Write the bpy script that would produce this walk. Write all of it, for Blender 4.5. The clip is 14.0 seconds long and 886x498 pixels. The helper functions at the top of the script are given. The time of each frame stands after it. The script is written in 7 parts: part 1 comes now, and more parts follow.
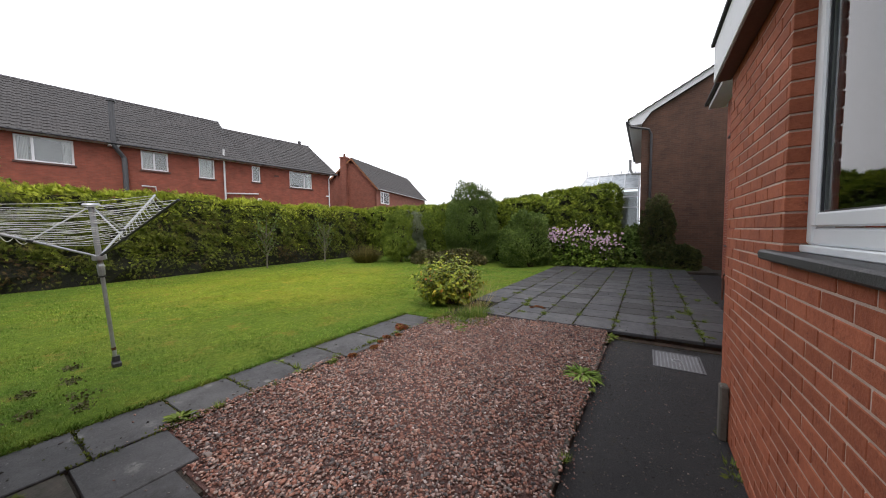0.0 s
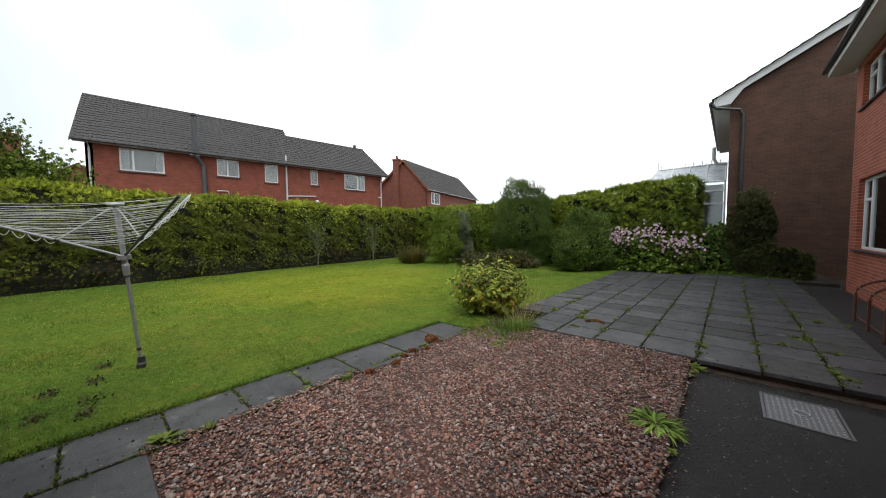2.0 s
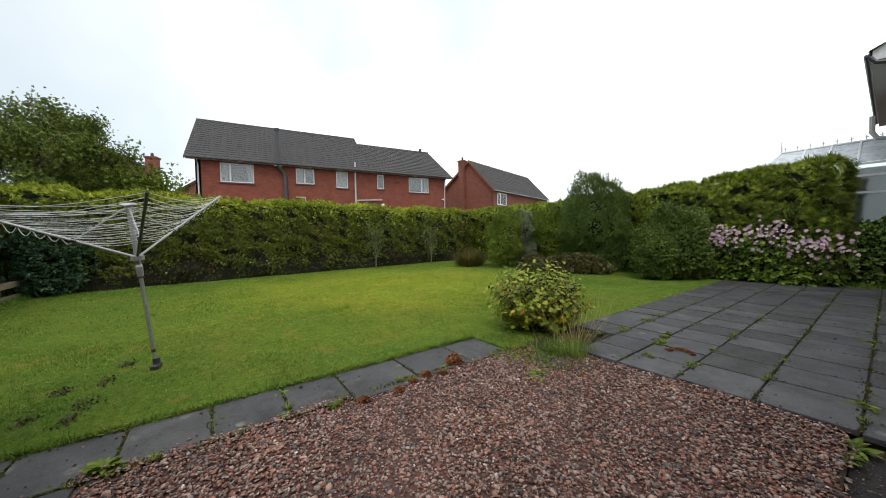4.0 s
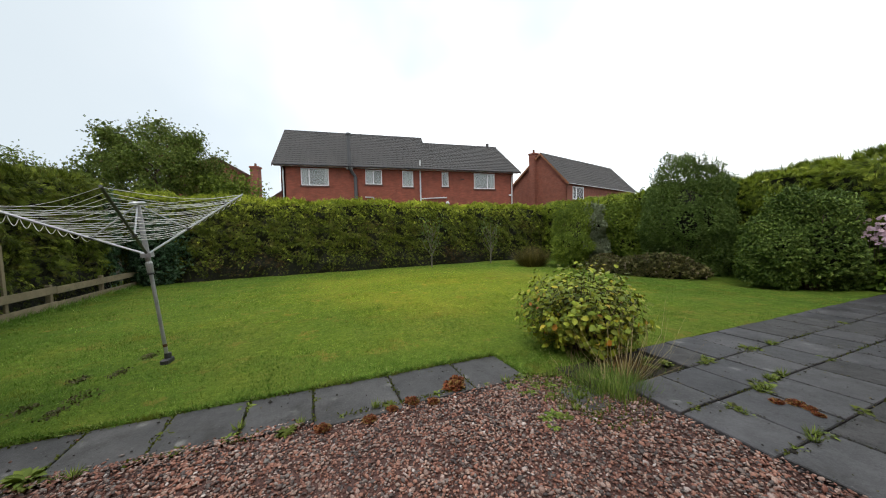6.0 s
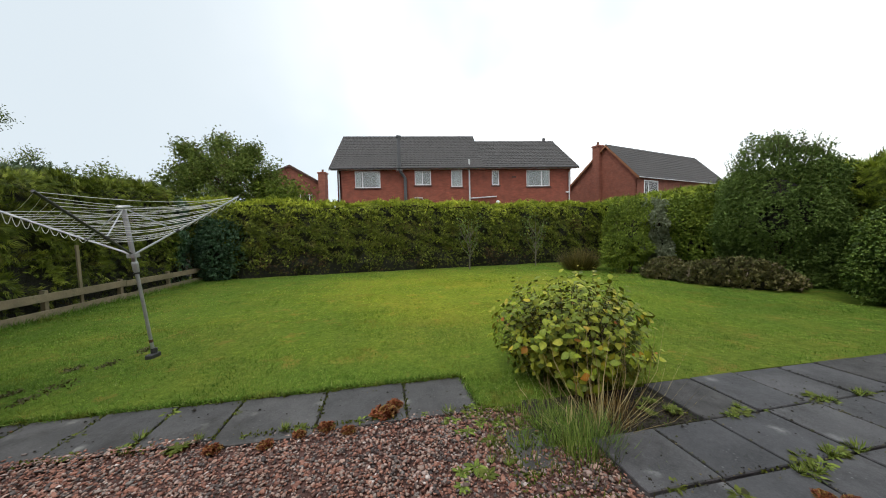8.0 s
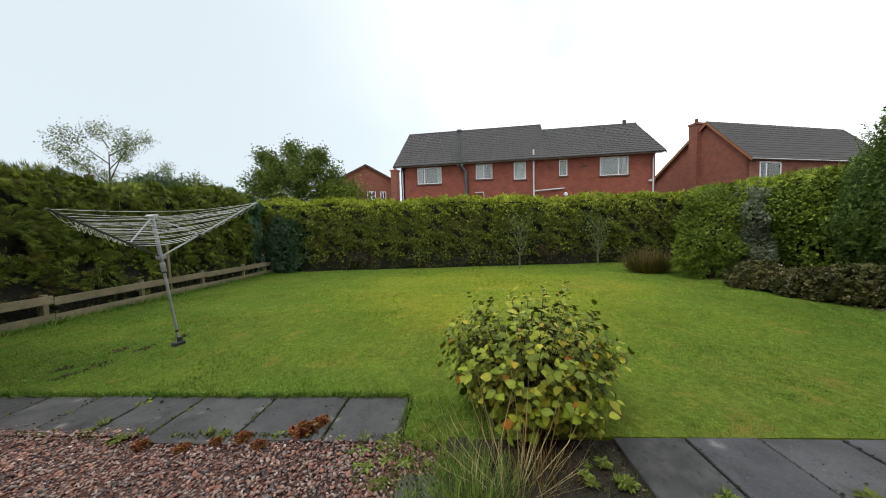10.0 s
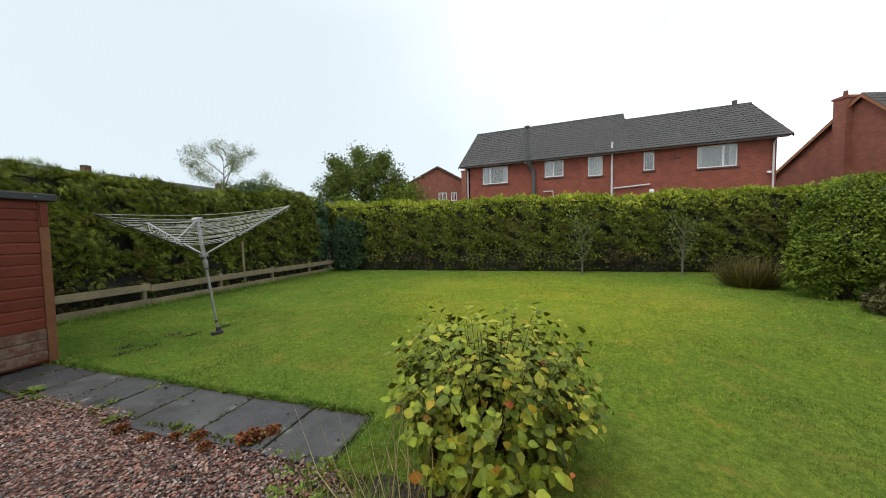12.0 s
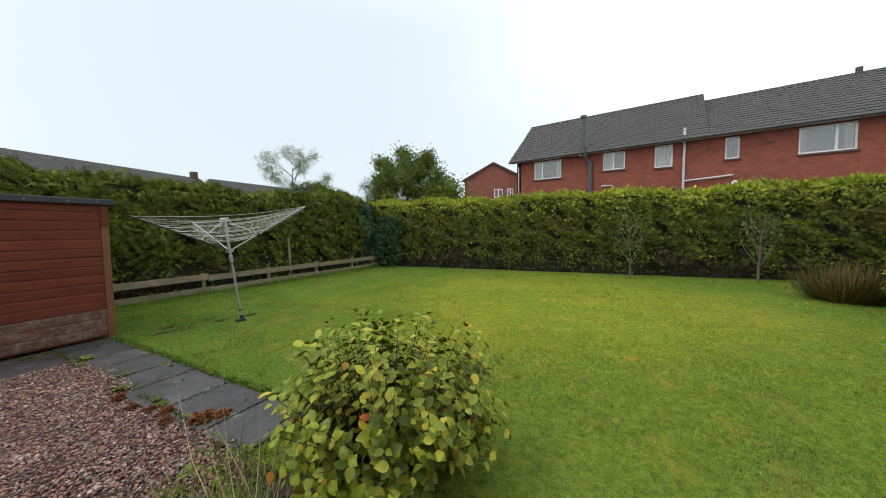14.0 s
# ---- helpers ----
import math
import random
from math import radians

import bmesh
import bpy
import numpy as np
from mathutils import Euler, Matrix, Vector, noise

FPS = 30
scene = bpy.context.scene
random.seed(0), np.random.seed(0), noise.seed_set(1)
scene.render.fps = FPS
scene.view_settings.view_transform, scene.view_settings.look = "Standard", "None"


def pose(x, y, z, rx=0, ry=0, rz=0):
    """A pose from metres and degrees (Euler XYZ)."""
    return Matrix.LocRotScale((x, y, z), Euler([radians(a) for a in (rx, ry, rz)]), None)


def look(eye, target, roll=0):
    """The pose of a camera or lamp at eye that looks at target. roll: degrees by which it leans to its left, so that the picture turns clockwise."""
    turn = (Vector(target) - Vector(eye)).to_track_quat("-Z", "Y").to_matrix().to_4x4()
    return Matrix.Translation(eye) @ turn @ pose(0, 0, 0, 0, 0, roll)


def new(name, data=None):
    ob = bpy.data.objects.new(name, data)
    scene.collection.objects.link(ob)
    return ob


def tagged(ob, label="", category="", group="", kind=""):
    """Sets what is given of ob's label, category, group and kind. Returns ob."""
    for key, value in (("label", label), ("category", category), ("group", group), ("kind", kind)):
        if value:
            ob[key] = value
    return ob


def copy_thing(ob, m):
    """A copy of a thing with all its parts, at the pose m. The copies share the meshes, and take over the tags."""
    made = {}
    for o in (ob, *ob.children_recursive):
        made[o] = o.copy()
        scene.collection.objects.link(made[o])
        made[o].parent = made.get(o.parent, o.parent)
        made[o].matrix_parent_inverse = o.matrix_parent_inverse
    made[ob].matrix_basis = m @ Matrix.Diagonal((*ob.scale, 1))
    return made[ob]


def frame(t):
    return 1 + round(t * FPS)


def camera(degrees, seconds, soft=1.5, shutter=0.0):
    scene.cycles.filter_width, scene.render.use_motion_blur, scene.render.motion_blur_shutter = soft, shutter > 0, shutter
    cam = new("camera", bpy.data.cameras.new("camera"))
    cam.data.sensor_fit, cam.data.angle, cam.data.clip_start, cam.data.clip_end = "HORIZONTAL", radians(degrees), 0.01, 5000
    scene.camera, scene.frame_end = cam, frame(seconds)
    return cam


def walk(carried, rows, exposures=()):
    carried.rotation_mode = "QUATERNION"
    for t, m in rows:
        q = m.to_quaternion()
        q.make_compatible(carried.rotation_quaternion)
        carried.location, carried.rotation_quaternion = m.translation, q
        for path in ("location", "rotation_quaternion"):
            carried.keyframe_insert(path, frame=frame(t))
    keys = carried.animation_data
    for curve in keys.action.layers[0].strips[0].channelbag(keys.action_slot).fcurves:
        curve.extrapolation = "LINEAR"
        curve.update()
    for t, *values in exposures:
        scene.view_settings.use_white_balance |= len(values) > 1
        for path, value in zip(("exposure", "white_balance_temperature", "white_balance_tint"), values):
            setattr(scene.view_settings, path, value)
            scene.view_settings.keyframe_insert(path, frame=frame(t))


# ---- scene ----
cam = camera(108.3, 14.0, soft=1.0)
PATH = [
    (0, (1.089, -0.201, 1.541), (-0.181, 1.34, 1.428), -0.6),
    (0.5, (1.045, -0.084, 1.55), (-0.281, 1.41, 1.448), -0.4),
    (1, (0.988, 0.067, 1.544), (-0.401, 1.502, 1.435), -0.4),
    (1.5, (0.926, 0.25, 1.53), (-0.518, 1.631, 1.426), -0.5),
    (2, (0.853, 0.444, 1.526), (-0.653, 1.757, 1.42), -0.6),
    (2.5, (0.791, 0.663, 1.522), (-0.774, 1.903, 1.418), -0.7),
    (3, (0.718, 0.916, 1.507), (-0.913, 2.07, 1.407), -0.7),
    (3.2, (0.707, 1.009, 1.505), (-0.951, 2.123, 1.41), -0.8),
    (5.3, (0.312, 2.021, 1.442), (-1.566, 2.704, 1.357), -1.0),
    (5.5, (0.3, 2.125, 1.449), (-1.593, 2.763, 1.366), -1.1),
    (6, (0.242, 2.378, 1.447), (-1.686, 2.902, 1.357), -1.2),
    (6.5, (0.158, 2.651, 1.441), (-1.795, 3.07, 1.349), -1.2),
    (7, (0.085, 2.958, 1.456), (-1.889, 3.269, 1.367), -1.3),
    (7.5, (0.03, 3.243, 1.446), (-1.954, 3.474, 1.357), -1.4),
    (8, (-0.027, 3.559, 1.437), (-2.021, 3.694, 1.356), -1.3),
    (8.2, (-0.056, 3.679, 1.434), (-2.052, 3.773, 1.353), -1.3),
    (10.3, (-0.447, 4.913, 1.573), (-2.399, 4.488, 1.472), -1.3),
    (10.5, (-0.497, 5.007, 1.579), (-2.436, 4.526, 1.489), -1.2),
    (11, (-0.668, 5.22, 1.59), (-2.575, 4.622, 1.501), -1.0),
    (11.5, (-0.843, 5.379, 1.578), (-2.715, 4.683, 1.477), -0.9),
    (12, (-0.986, 5.581, 1.58), (-2.818, 4.785, 1.48), -0.9),
    (12.5, (-1.123, 5.804, 1.593), (-2.915, 4.92, 1.496), -0.8),
    (13, (-1.265, 6.052, 1.612), (-3.007, 5.075, 1.513), -0.8),
    (13.5, (-1.413, 6.25, 1.608), (-3.112, 5.199, 1.507), -0.7),
    (14, (-1.576, 6.485, 1.618), (-3.219, 5.35, 1.502), -0.6),
]
EXPOSURES = [(0, 0.24, 6500, 17), (1, 0.1, 6500, 13), (2.5, 0.03, 6500, 10), (8, 0.07, 6500, 10), (11, 0.13, 6500, 8), (14, 0.17, 6500, 10)]
walk(cam, [(t, look(e, g, r)) for t, e, g, r in PATH], EXPOSURES)

# ---- world and sun ----
world = bpy.data.worlds.new("world")
scene.world = world
world.use_nodes = True
wt = world.node_tree
wt.nodes.clear()
w_out = wt.nodes.new("ShaderNodeOutputWorld")
w_bg = wt.nodes.new("ShaderNodeBackground")
w_sky = wt.nodes.new("ShaderNodeTexSky")
w_sky.sky_type = "NISHITA"
w_sky.sun_disc = False
w_sky.sun_elevation, w_sky.sun_rotation = radians(58), radians(124)
w_mul = wt.nodes.new("ShaderNodeMix")
w_mul.data_type = "RGBA"
w_tc = wt.nodes.new("ShaderNodeTexCoord")
w_noise = wt.nodes.new("ShaderNodeTexNoise")
w_noise.inputs["Scale"].default_value = 1.4
w_noise.inputs["Detail"].default_value = 4
w_ramp = wt.nodes.new("ShaderNodeValToRGB")
w_ramp.color_ramp.elements[0].position, w_ramp.color_ramp.elements[0].color = 0.34, (9.3, 10.5, 11.4, 1)
w_ramp.color_ramp.elements[1].position, w_ramp.color_ramp.elements[1].color = 0.53, (13.6, 14.0, 14.1, 1)
w_mul.inputs[0].default_value = 0.93
wt.links.new(w_tc.outputs["Generated"], w_noise.inputs["Vector"])
wt.links.new(w_noise.outputs["Fac"], w_ramp.inputs["Fac"])
wt.links.new(w_sky.outputs["Color"], w_mul.inputs[6])
# the cloud is thinner and bluer low in the south-west
w_sep = wt.nodes.new("ShaderNodeSeparateXYZ")
w_flat = wt.nodes.new("ShaderNodeCombineXYZ")
w_norm = wt.nodes.new("ShaderNodeVectorMath")
w_norm.operation = "NORMALIZE"
w_dot = wt.nodes.new("ShaderNodeVectorMath")
w_dot.operation = "DOT_PRODUCT"
w_dot.inputs[1].default_value = (-0.5, -0.866, 0)
w_side = wt.nodes.new("ShaderNodeMapRange")
w_side.interpolation_type = "SMOOTHSTEP"
w_side.inputs["From Min"].default_value, w_side.inputs["From Max"].default_value = 0.45, 1.0
w_high = wt.nodes.new("ShaderNodeMapRange")
w_high.interpolation_type = "SMOOTHSTEP"
w_high.inputs["From Min"].default_value, w_high.inputs["From Max"].default_value = 0.85, 0.5
w_thin = wt.nodes.new("ShaderNodeMath")
w_thin.operation = "MULTIPLY"
w_cloud = wt.nodes.new("ShaderNodeMix")
w_cloud.data_type = "RGBA"
w_cloud.inputs[7].default_value = (7.5, 8.4, 9.0, 1)
wt.links.new(w_tc.outputs["Generated"], w_sep.inputs[0])
wt.links.new(w_sep.outputs["X"], w_flat.inputs["X"])
wt.links.new(w_sep.outputs["Y"], w_flat.inputs["Y"])
wt.links.new(w_flat.outputs[0], w_norm.inputs[0])
wt.links.new(w_norm.outputs[0], w_dot.inputs[0])
wt.links.new(w_dot.outputs["Value"], w_side.inputs["Value"])
wt.links.new(w_sep.outputs["Z"], w_high.inputs["Value"])
wt.links.new(w_side.outputs[0], w_thin.inputs[0])
wt.links.new(w_high.outputs[0], w_thin.inputs[1])
wt.links.new(w_thin.outputs[0], w_cloud.inputs[0])
wt.links.new(w_ramp.outputs["Color"], w_cloud.inputs[6])
wt.links.new(w_cloud.outputs[2], w_mul.inputs[7])
wt.links.new(w_mul.outputs[2], w_bg.inputs["Color"])
w_bg.inputs["Strength"].default_value = 0.1
wt.links.new(w_bg.outputs[0], w_out.inputs["Surface"])

sun = new("sun", bpy.data.lights.new("sun", "SUN"))
sun.data.energy, sun.data.angle, sun.data.color = 1.3, radians(28), (1.0, 0.97, 0.92)
sun.matrix_world = look((0, 0, 20), (-9, 6, 3))
scene.view_settings.exposure = 0.0

# ---- helpers of the scene ----
rng = np.random.default_rng(7)
OWN = Matrix.Rotation(radians(7), 4, "Z")
T = Matrix.Translation


def own(u, v, z=0.0):
    return OWN @ Vector((u, v, z))


def to_world(u, v, z):
    c7, s7 = math.cos(radians(7)), math.sin(radians(7))
    return np.stack([u * c7 - v * s7, u * s7 + v * c7, z], 1)


def thing(name, m, label, category, group=""):
    ob = new(name)
    ob.empty_display_size = 0.2
    ob.matrix_basis = m
    return tagged(ob, label, category, group)


def part(name, bm, material, parent=None, label="", m=None, kind="", smooth=False):
    me = bpy.data.meshes.new(name)
    if isinstance(bm, bmesh.types.BMesh):
        bm.to_mesh(me)
        bm.free()
    else:
        me.from_pydata(bm[0], [], bm[1])
    if material is not None:
        me.materials.append(material)
    if smooth:
        me.polygons.foreach_set("use_smooth", [True] * len(me.polygons))
    ob = new(name, me)
    if parent is not None:
        ob.parent = parent
    if m is not None:
        ob.matrix_basis = m
    return tagged(ob, label, "", "", kind)


def piece(name, me, parent, m):
    ob = new(name, me)
    ob.parent = parent
    ob.matrix_basis = m
    return ob


def sub(name, parent, m, label=""):
    ob = new(name)
    ob.empty_display_size = 0.1
    ob.parent = parent
    ob.matrix_basis = m
    return tagged(ob, label)


def box(bm, x0, x1, y0, y1, z0, z1, m=None, bevel=0.0):
    r = bmesh.ops.create_cube(bm, size=1.0)
    vs = r["verts"]
    for v in vs:
        v.co = Vector((x0 + (v.co.x + 0.5) * (x1 - x0), y0 + (v.co.y + 0.5) * (y1 - y0), z0 + (v.co.z + 0.5) * (z1 - z0)))
    if bevel > 0:
        es = list({e for v in vs for e in v.link_edges})
        o = bmesh.ops.bevel(bm, geom=es, offset=bevel, segments=1, affect="EDGES")
        vs = list({v for f in o["faces"] for v in f.verts} | {v for v in vs if v.is_valid})
    if m is not None:
        for v in vs:
            v.co = m @ v.co
    return vs


def boxbm(*a, m=None, bevel=0.0):
    bm = bmesh.new()
    box(bm, *a, m=m, bevel=bevel)
    return bm


def tube(bm, pts, r, sides=8, caps=True):
    """A round tube along the points; r: one radius, or one a point."""
    pts = [Vector(p) for p in pts]
    rs = list(r) if hasattr(r, "__len__") else [r] * len(pts)
    rings = []
    up = Vector((0, 0, 1))
    for i, p in enumerate(pts):
        d = (pts[min(i + 1, len(pts) - 1)] - pts[max(i - 1, 0)]).normalized()
        a = d.cross(up if abs(d.z) < 0.95 else Vector((1, 0, 0))).normalized()
        b = d.cross(a)
        rings.append([bm.verts.new(p + (a * math.cos(2 * math.pi * k / sides) + b * math.sin(2 * math.pi * k / sides)) * rs[i]) for k in range(sides)])
    for q, w in zip(rings, rings[1:]):
        for k in range(sides):
            bm.faces.new((q[k], q[(k + 1) % sides], w[(k + 1) % sides], w[k]))
    if caps:
        bm.faces.new(rings[0][::-1])
        bm.faces.new(rings[-1])
    return bm


def holed(bm, x0, x1, z0, z1, thick, holes):
    """A wall in the x-z plane, its face at y = 0 and its body behind it (y > 0), with real openings (x0, x1, z0, z1)."""
    xs = sorted({x0, x1, *[h[0] for h in holes], *[h[1] for h in holes]})
    zs = sorted({z0, z1, *[h[2] for h in holes], *[h[3] for h in holes]})

    def solid(i, j):
        if not (0 <= i < len(xs) - 1 and 0 <= j < len(zs) - 1):
            return False
        cx, cz = (xs[i] + xs[i + 1]) / 2, (zs[j] + zs[j + 1]) / 2
        return not any(h[0] < cx < h[1] and h[2] < cz < h[3] for h in holes)

    def quad(*ps):
        bm.faces.new([bm.verts.new(p) for p in ps])
    for i in range(len(xs) - 1):
        for j in range(len(zs) - 1):
            if not solid(i, j):
                continue
            a, b, c, d = xs[i], xs[i + 1], zs[j], zs[j + 1]
            quad((a, 0, c), (b, 0, c), (b, 0, d), (a, 0, d))
            quad((b, thick, c), (a, thick, c), (a, thick, d), (b, thick, d))
            if not solid(i - 1, j):
                quad((a, thick, c), (a, 0, c), (a, 0, d), (a, thick, d))
            if not solid(i + 1, j):
                quad((b, 0, c), (b, thick, c), (b, thick, d), (b, 0, d))
            if not solid(i, j - 1):
                quad((a, thick, c), (b, thick, c), (b, 0, c), (a, 0, c))
            if not solid(i, j + 1):
                quad((a, 0, d), (b, 0, d), (b, thick, d), (a, thick, d))
    bmesh.ops.remove_doubles(bm, verts=bm.verts, dist=0.0001)
    return bm


# ---- materials ----
def nodes_of(name):
    m = bpy.data.materials.new(name)
    m.use_nodes = True
    nt = m.node_tree
    return m, nt, nt.nodes["Principled BSDF"]


def ramp(nt, fac, stops):
    r = nt.nodes.new("ShaderNodeValToRGB")
    els = r.color_ramp.elements
    while len(els) < len(stops):
        els.new(0.5)
    for e, (p, c) in zip(els, stops):
        e.position, e.color = p, (*c, 1)
    nt.links.new(fac, r.inputs["Fac"])
    return r.outputs["Color"]


def noise_of(nt, vec, scale, detail=4, rough=0.6):
    n = nt.nodes.new("ShaderNodeTexNoise")
    n.inputs["Scale"].default_value, n.inputs["Detail"].default_value, n.inputs["Roughness"].default_value = scale, detail, rough
    nt.links.new(vec, n.inputs["Vector"])
    return n.outputs["Fac"]


def mixed(nt, fac, a, b, kind="MIX"):
    x = nt.nodes.new("ShaderNodeMix")
    x.data_type, x.blend_type = "RGBA", kind
    for v, i in ((fac, 0), (a, 6), (b, 7)):
        if isinstance(v, (int, float)):
            x.inputs[i].default_value = v
        elif isinstance(v, tuple):
            x.inputs[i].default_value = (*v, 1)
        else:
            nt.links.new(v, x.inputs[i])
    return x.outputs[2]


def bumped(nt, bsdf, height, strength, dist=0.01):
    b = nt.nodes.new("ShaderNodeBump")
    b.inputs["Strength"].default_value, b.inputs["Distance"].default_value = strength, dist
    nt.links.new(height, b.inputs["Height"])
    nt.links.new(b.outputs["Normal"], bsdf.inputs["Normal"])


def coords(nt, which="Object"):
    return nt.nodes.new("ShaderNodeTexCoord").outputs[which]


def surface(name, dark, light, fine=60, coarse=3, rough=0.8, bump=0.3, metal=0.0, grime=None, amount=0.5, per_piece=0.0, dist=0.004, spec=0.5):
    """Colour that varies at two scales, with a fine relief. grime: a third colour in patches. per_piece: how far whole pieces differ."""
    m, nt, p = nodes_of(name)
    co = nt.nodes.new("ShaderNodeNewGeometry").outputs["Position"]
    n1, n2 = noise_of(nt, co, coarse, 5), noise_of(nt, co, fine, 3, 0.7)
    c = ramp(nt, n1, [(0.3, dark), (0.7, light)])
    c = mixed(nt, 0.45, c, ramp(nt, n2, [(0.25, dark), (0.75, light)]))
    if per_piece:
        info = nt.nodes.new("ShaderNodeObjectInfo")
        k = ramp(nt, info.outputs["Random"], [(0, (1 - per_piece,) * 3), (1, (1 + per_piece,) * 3)])
        c = mixed(nt, 1.0, c, k, "MULTIPLY")
    if grime:
        g = ramp(nt, noise_of(nt, co, coarse * 2.3, 8, 0.75), [(0.62 - 0.2 * amount, (0, 0, 0)), (0.72, (1, 1, 1))])
        c = mixed(nt, g, c, grime)
    nt.links.new(c, p.inputs["Base Color"])
    rr = nt.nodes.new("ShaderNodeMapRange")
    rr.inputs["To Min"].default_value, rr.inputs["To Max"].default_value = max(rough - 0.15, 0.05), min(rough + 0.12, 1)
    nt.links.new(n1, rr.inputs["Value"])
    nt.links.new(rr.outputs[0], p.inputs["Roughness"])
    p.inputs["Metallic"].default_value = metal
    p.inputs["Specular IOR Level"].default_value = spec
    bumped(nt, p, n2, bump, dist)
    return m


def brickwork(name, c1, c2, mortar, scale=1.0, rough=0.85):
    """Bricks of 215 x 65 mm with 10 mm joints, on the x-z plane of the object."""
    m, nt, p = nodes_of(name)
    co = coords(nt)
    s = nt.nodes.new("ShaderNodeSeparateXYZ")
    nt.links.new(co, s.inputs[0])
    k = nt.nodes.new("ShaderNodeCombineXYZ")
    nt.links.new(s.outputs["X"], k.inputs["X"])
    nt.links.new(s.outputs["Z"], k.inputs["Y"])
    b = nt.nodes.new("ShaderNodeTexBrick")
    nt.links.new(k.outputs[0], b.inputs["Vector"])
    b.inputs["Color1"].default_value, b.inputs["Color2"].default_value, b.inputs["Mortar"].default_value = (*c1, 1), (*c2, 1), (*mortar, 1)
    b.inputs["Scale"].default_value = 1
    b.inputs["Mortar Size"].default_value = 0.005
    b.inputs["Mortar Smooth"].default_value = 0.2
    b.inputs["Brick Width"].default_value, b.inputs["Row Height"].default_value = 0.225, 0.075
    n = noise_of(nt, co, 2.0, 6)
    c = mixed(nt, 1.0, b.outputs["Color"], ramp(nt, n, [(0.25, (0.72, 0.72, 0.72)), (0.75, (1.2, 1.17, 1.15))]), "MULTIPLY")
    nt.links.new(c, p.inputs["Base Color"])
    p.inputs["Roughness"].default_value = rough
    inv = nt.nodes.new("ShaderNodeMath")
    inv.operation = "SUBTRACT"
    inv.inputs[0].default_value = 1
    nt.links.new(b.outputs["Fac"], inv.inputs[1])
    bumped(nt, p, inv.outputs[0], 0.5, 0.008)
    return m


def mossy(nt, co):
    """Where the middle of the lawn is mossy: an uneven patch a few metres wide."""
    d = nt.nodes.new("ShaderNodeVectorMath")
    d.operation = "DISTANCE"
    nt.links.new(co, d.inputs[0])
    d.inputs[1].default_value = (-8.8, 4.6, 0)
    a = nt.nodes.new("ShaderNodeMath")
    a.operation = "MULTIPLY_ADD"
    nt.links.new(noise_of(nt, co, 0.9, 6, 0.65), a.inputs[0])
    a.inputs[1].default_value = 7.5
    nt.links.new(d.outputs["Value"], a.inputs[2])
    r = nt.nodes.new("ShaderNodeMapRange")
    r.inputs["From Min"].default_value, r.inputs["From Max"].default_value = 5.2, 9.6
    r.inputs["To Min"].default_value, r.inputs["To Max"].default_value = 1.0, 0.0
    nt.links.new(a.outputs[0], r.inputs["Value"])
    return r.outputs[0]


def foliage(name, stops, rough=0.65, spec=0.18, patch=1.3, yellow=None, clump=0.0, moss=None):
    """Leaves: each island of the mesh has its own green; large patches vary too. yellow: colour of some leaves or patches."""
    m, nt, p = nodes_of(name)
    g = nt.nodes.new("ShaderNodeNewGeometry")
    c = ramp(nt, g.outputs["Random Per Island"], stops)
    co = coords(nt)
    n = noise_of(nt, co, patch, 4)
    c = mixed(nt, 1.0, c, ramp(nt, n, [(0.3, (0.6, 0.66, 0.6)), (0.7, (1.3, 1.25, 1.2))]), "MULTIPLY")
    if clump:
        c = mixed(nt, 1.0, c, ramp(nt, noise_of(nt, co, 7.0, 6, 0.75), [(0.36, (1 - clump, 1 - 0.85 * clump, 1 - clump)), (0.64, (1 + clump * 0.7,) * 3)]), "MULTIPLY")
    if moss:
        c = mixed(nt, mossy(nt, co), c, mixed(nt, 1.0, c, moss, "MULTIPLY"))
    if yellow:
        c = mixed(nt, ramp(nt, noise_of(nt, co, patch * 2.1, 5), [(0.52, (0, 0, 0)), (0.68, (0.8, 0.8, 0.8))]), c, yellow)
    nt.links.new(c, p.inputs["Base Color"])
    p.inputs["Roughness"].default_value = rough
    p.inputs["Specular IOR Level"].default_value = spec
    return m


def glass(name, tint=(0.9, 0.95, 0.95)):
    m, nt, p = nodes_of(name)
    nt.nodes.remove(p)
    out = nt.nodes["Material Output"]
    gl, tr, mx, fr = (nt.nodes.new(k) for k in ("ShaderNodeBsdfGlossy", "ShaderNodeBsdfTransparent", "ShaderNodeMixShader", "ShaderNodeFresnel"))
    gl.inputs["Roughness"].default_value = 0.02
    tr.inputs["Color"].default_value = (*tint, 1)
    fr.inputs["IOR"].default_value = 1.9
    nt.links.new(fr.outputs[0], mx.inputs[0])
    nt.links.new(tr.outputs[0], mx.inputs[1])
    nt.links.new(gl.outputs[0], mx.inputs[2])
    nt.links.new(mx.outputs[0], out.inputs["Surface"])
    return m


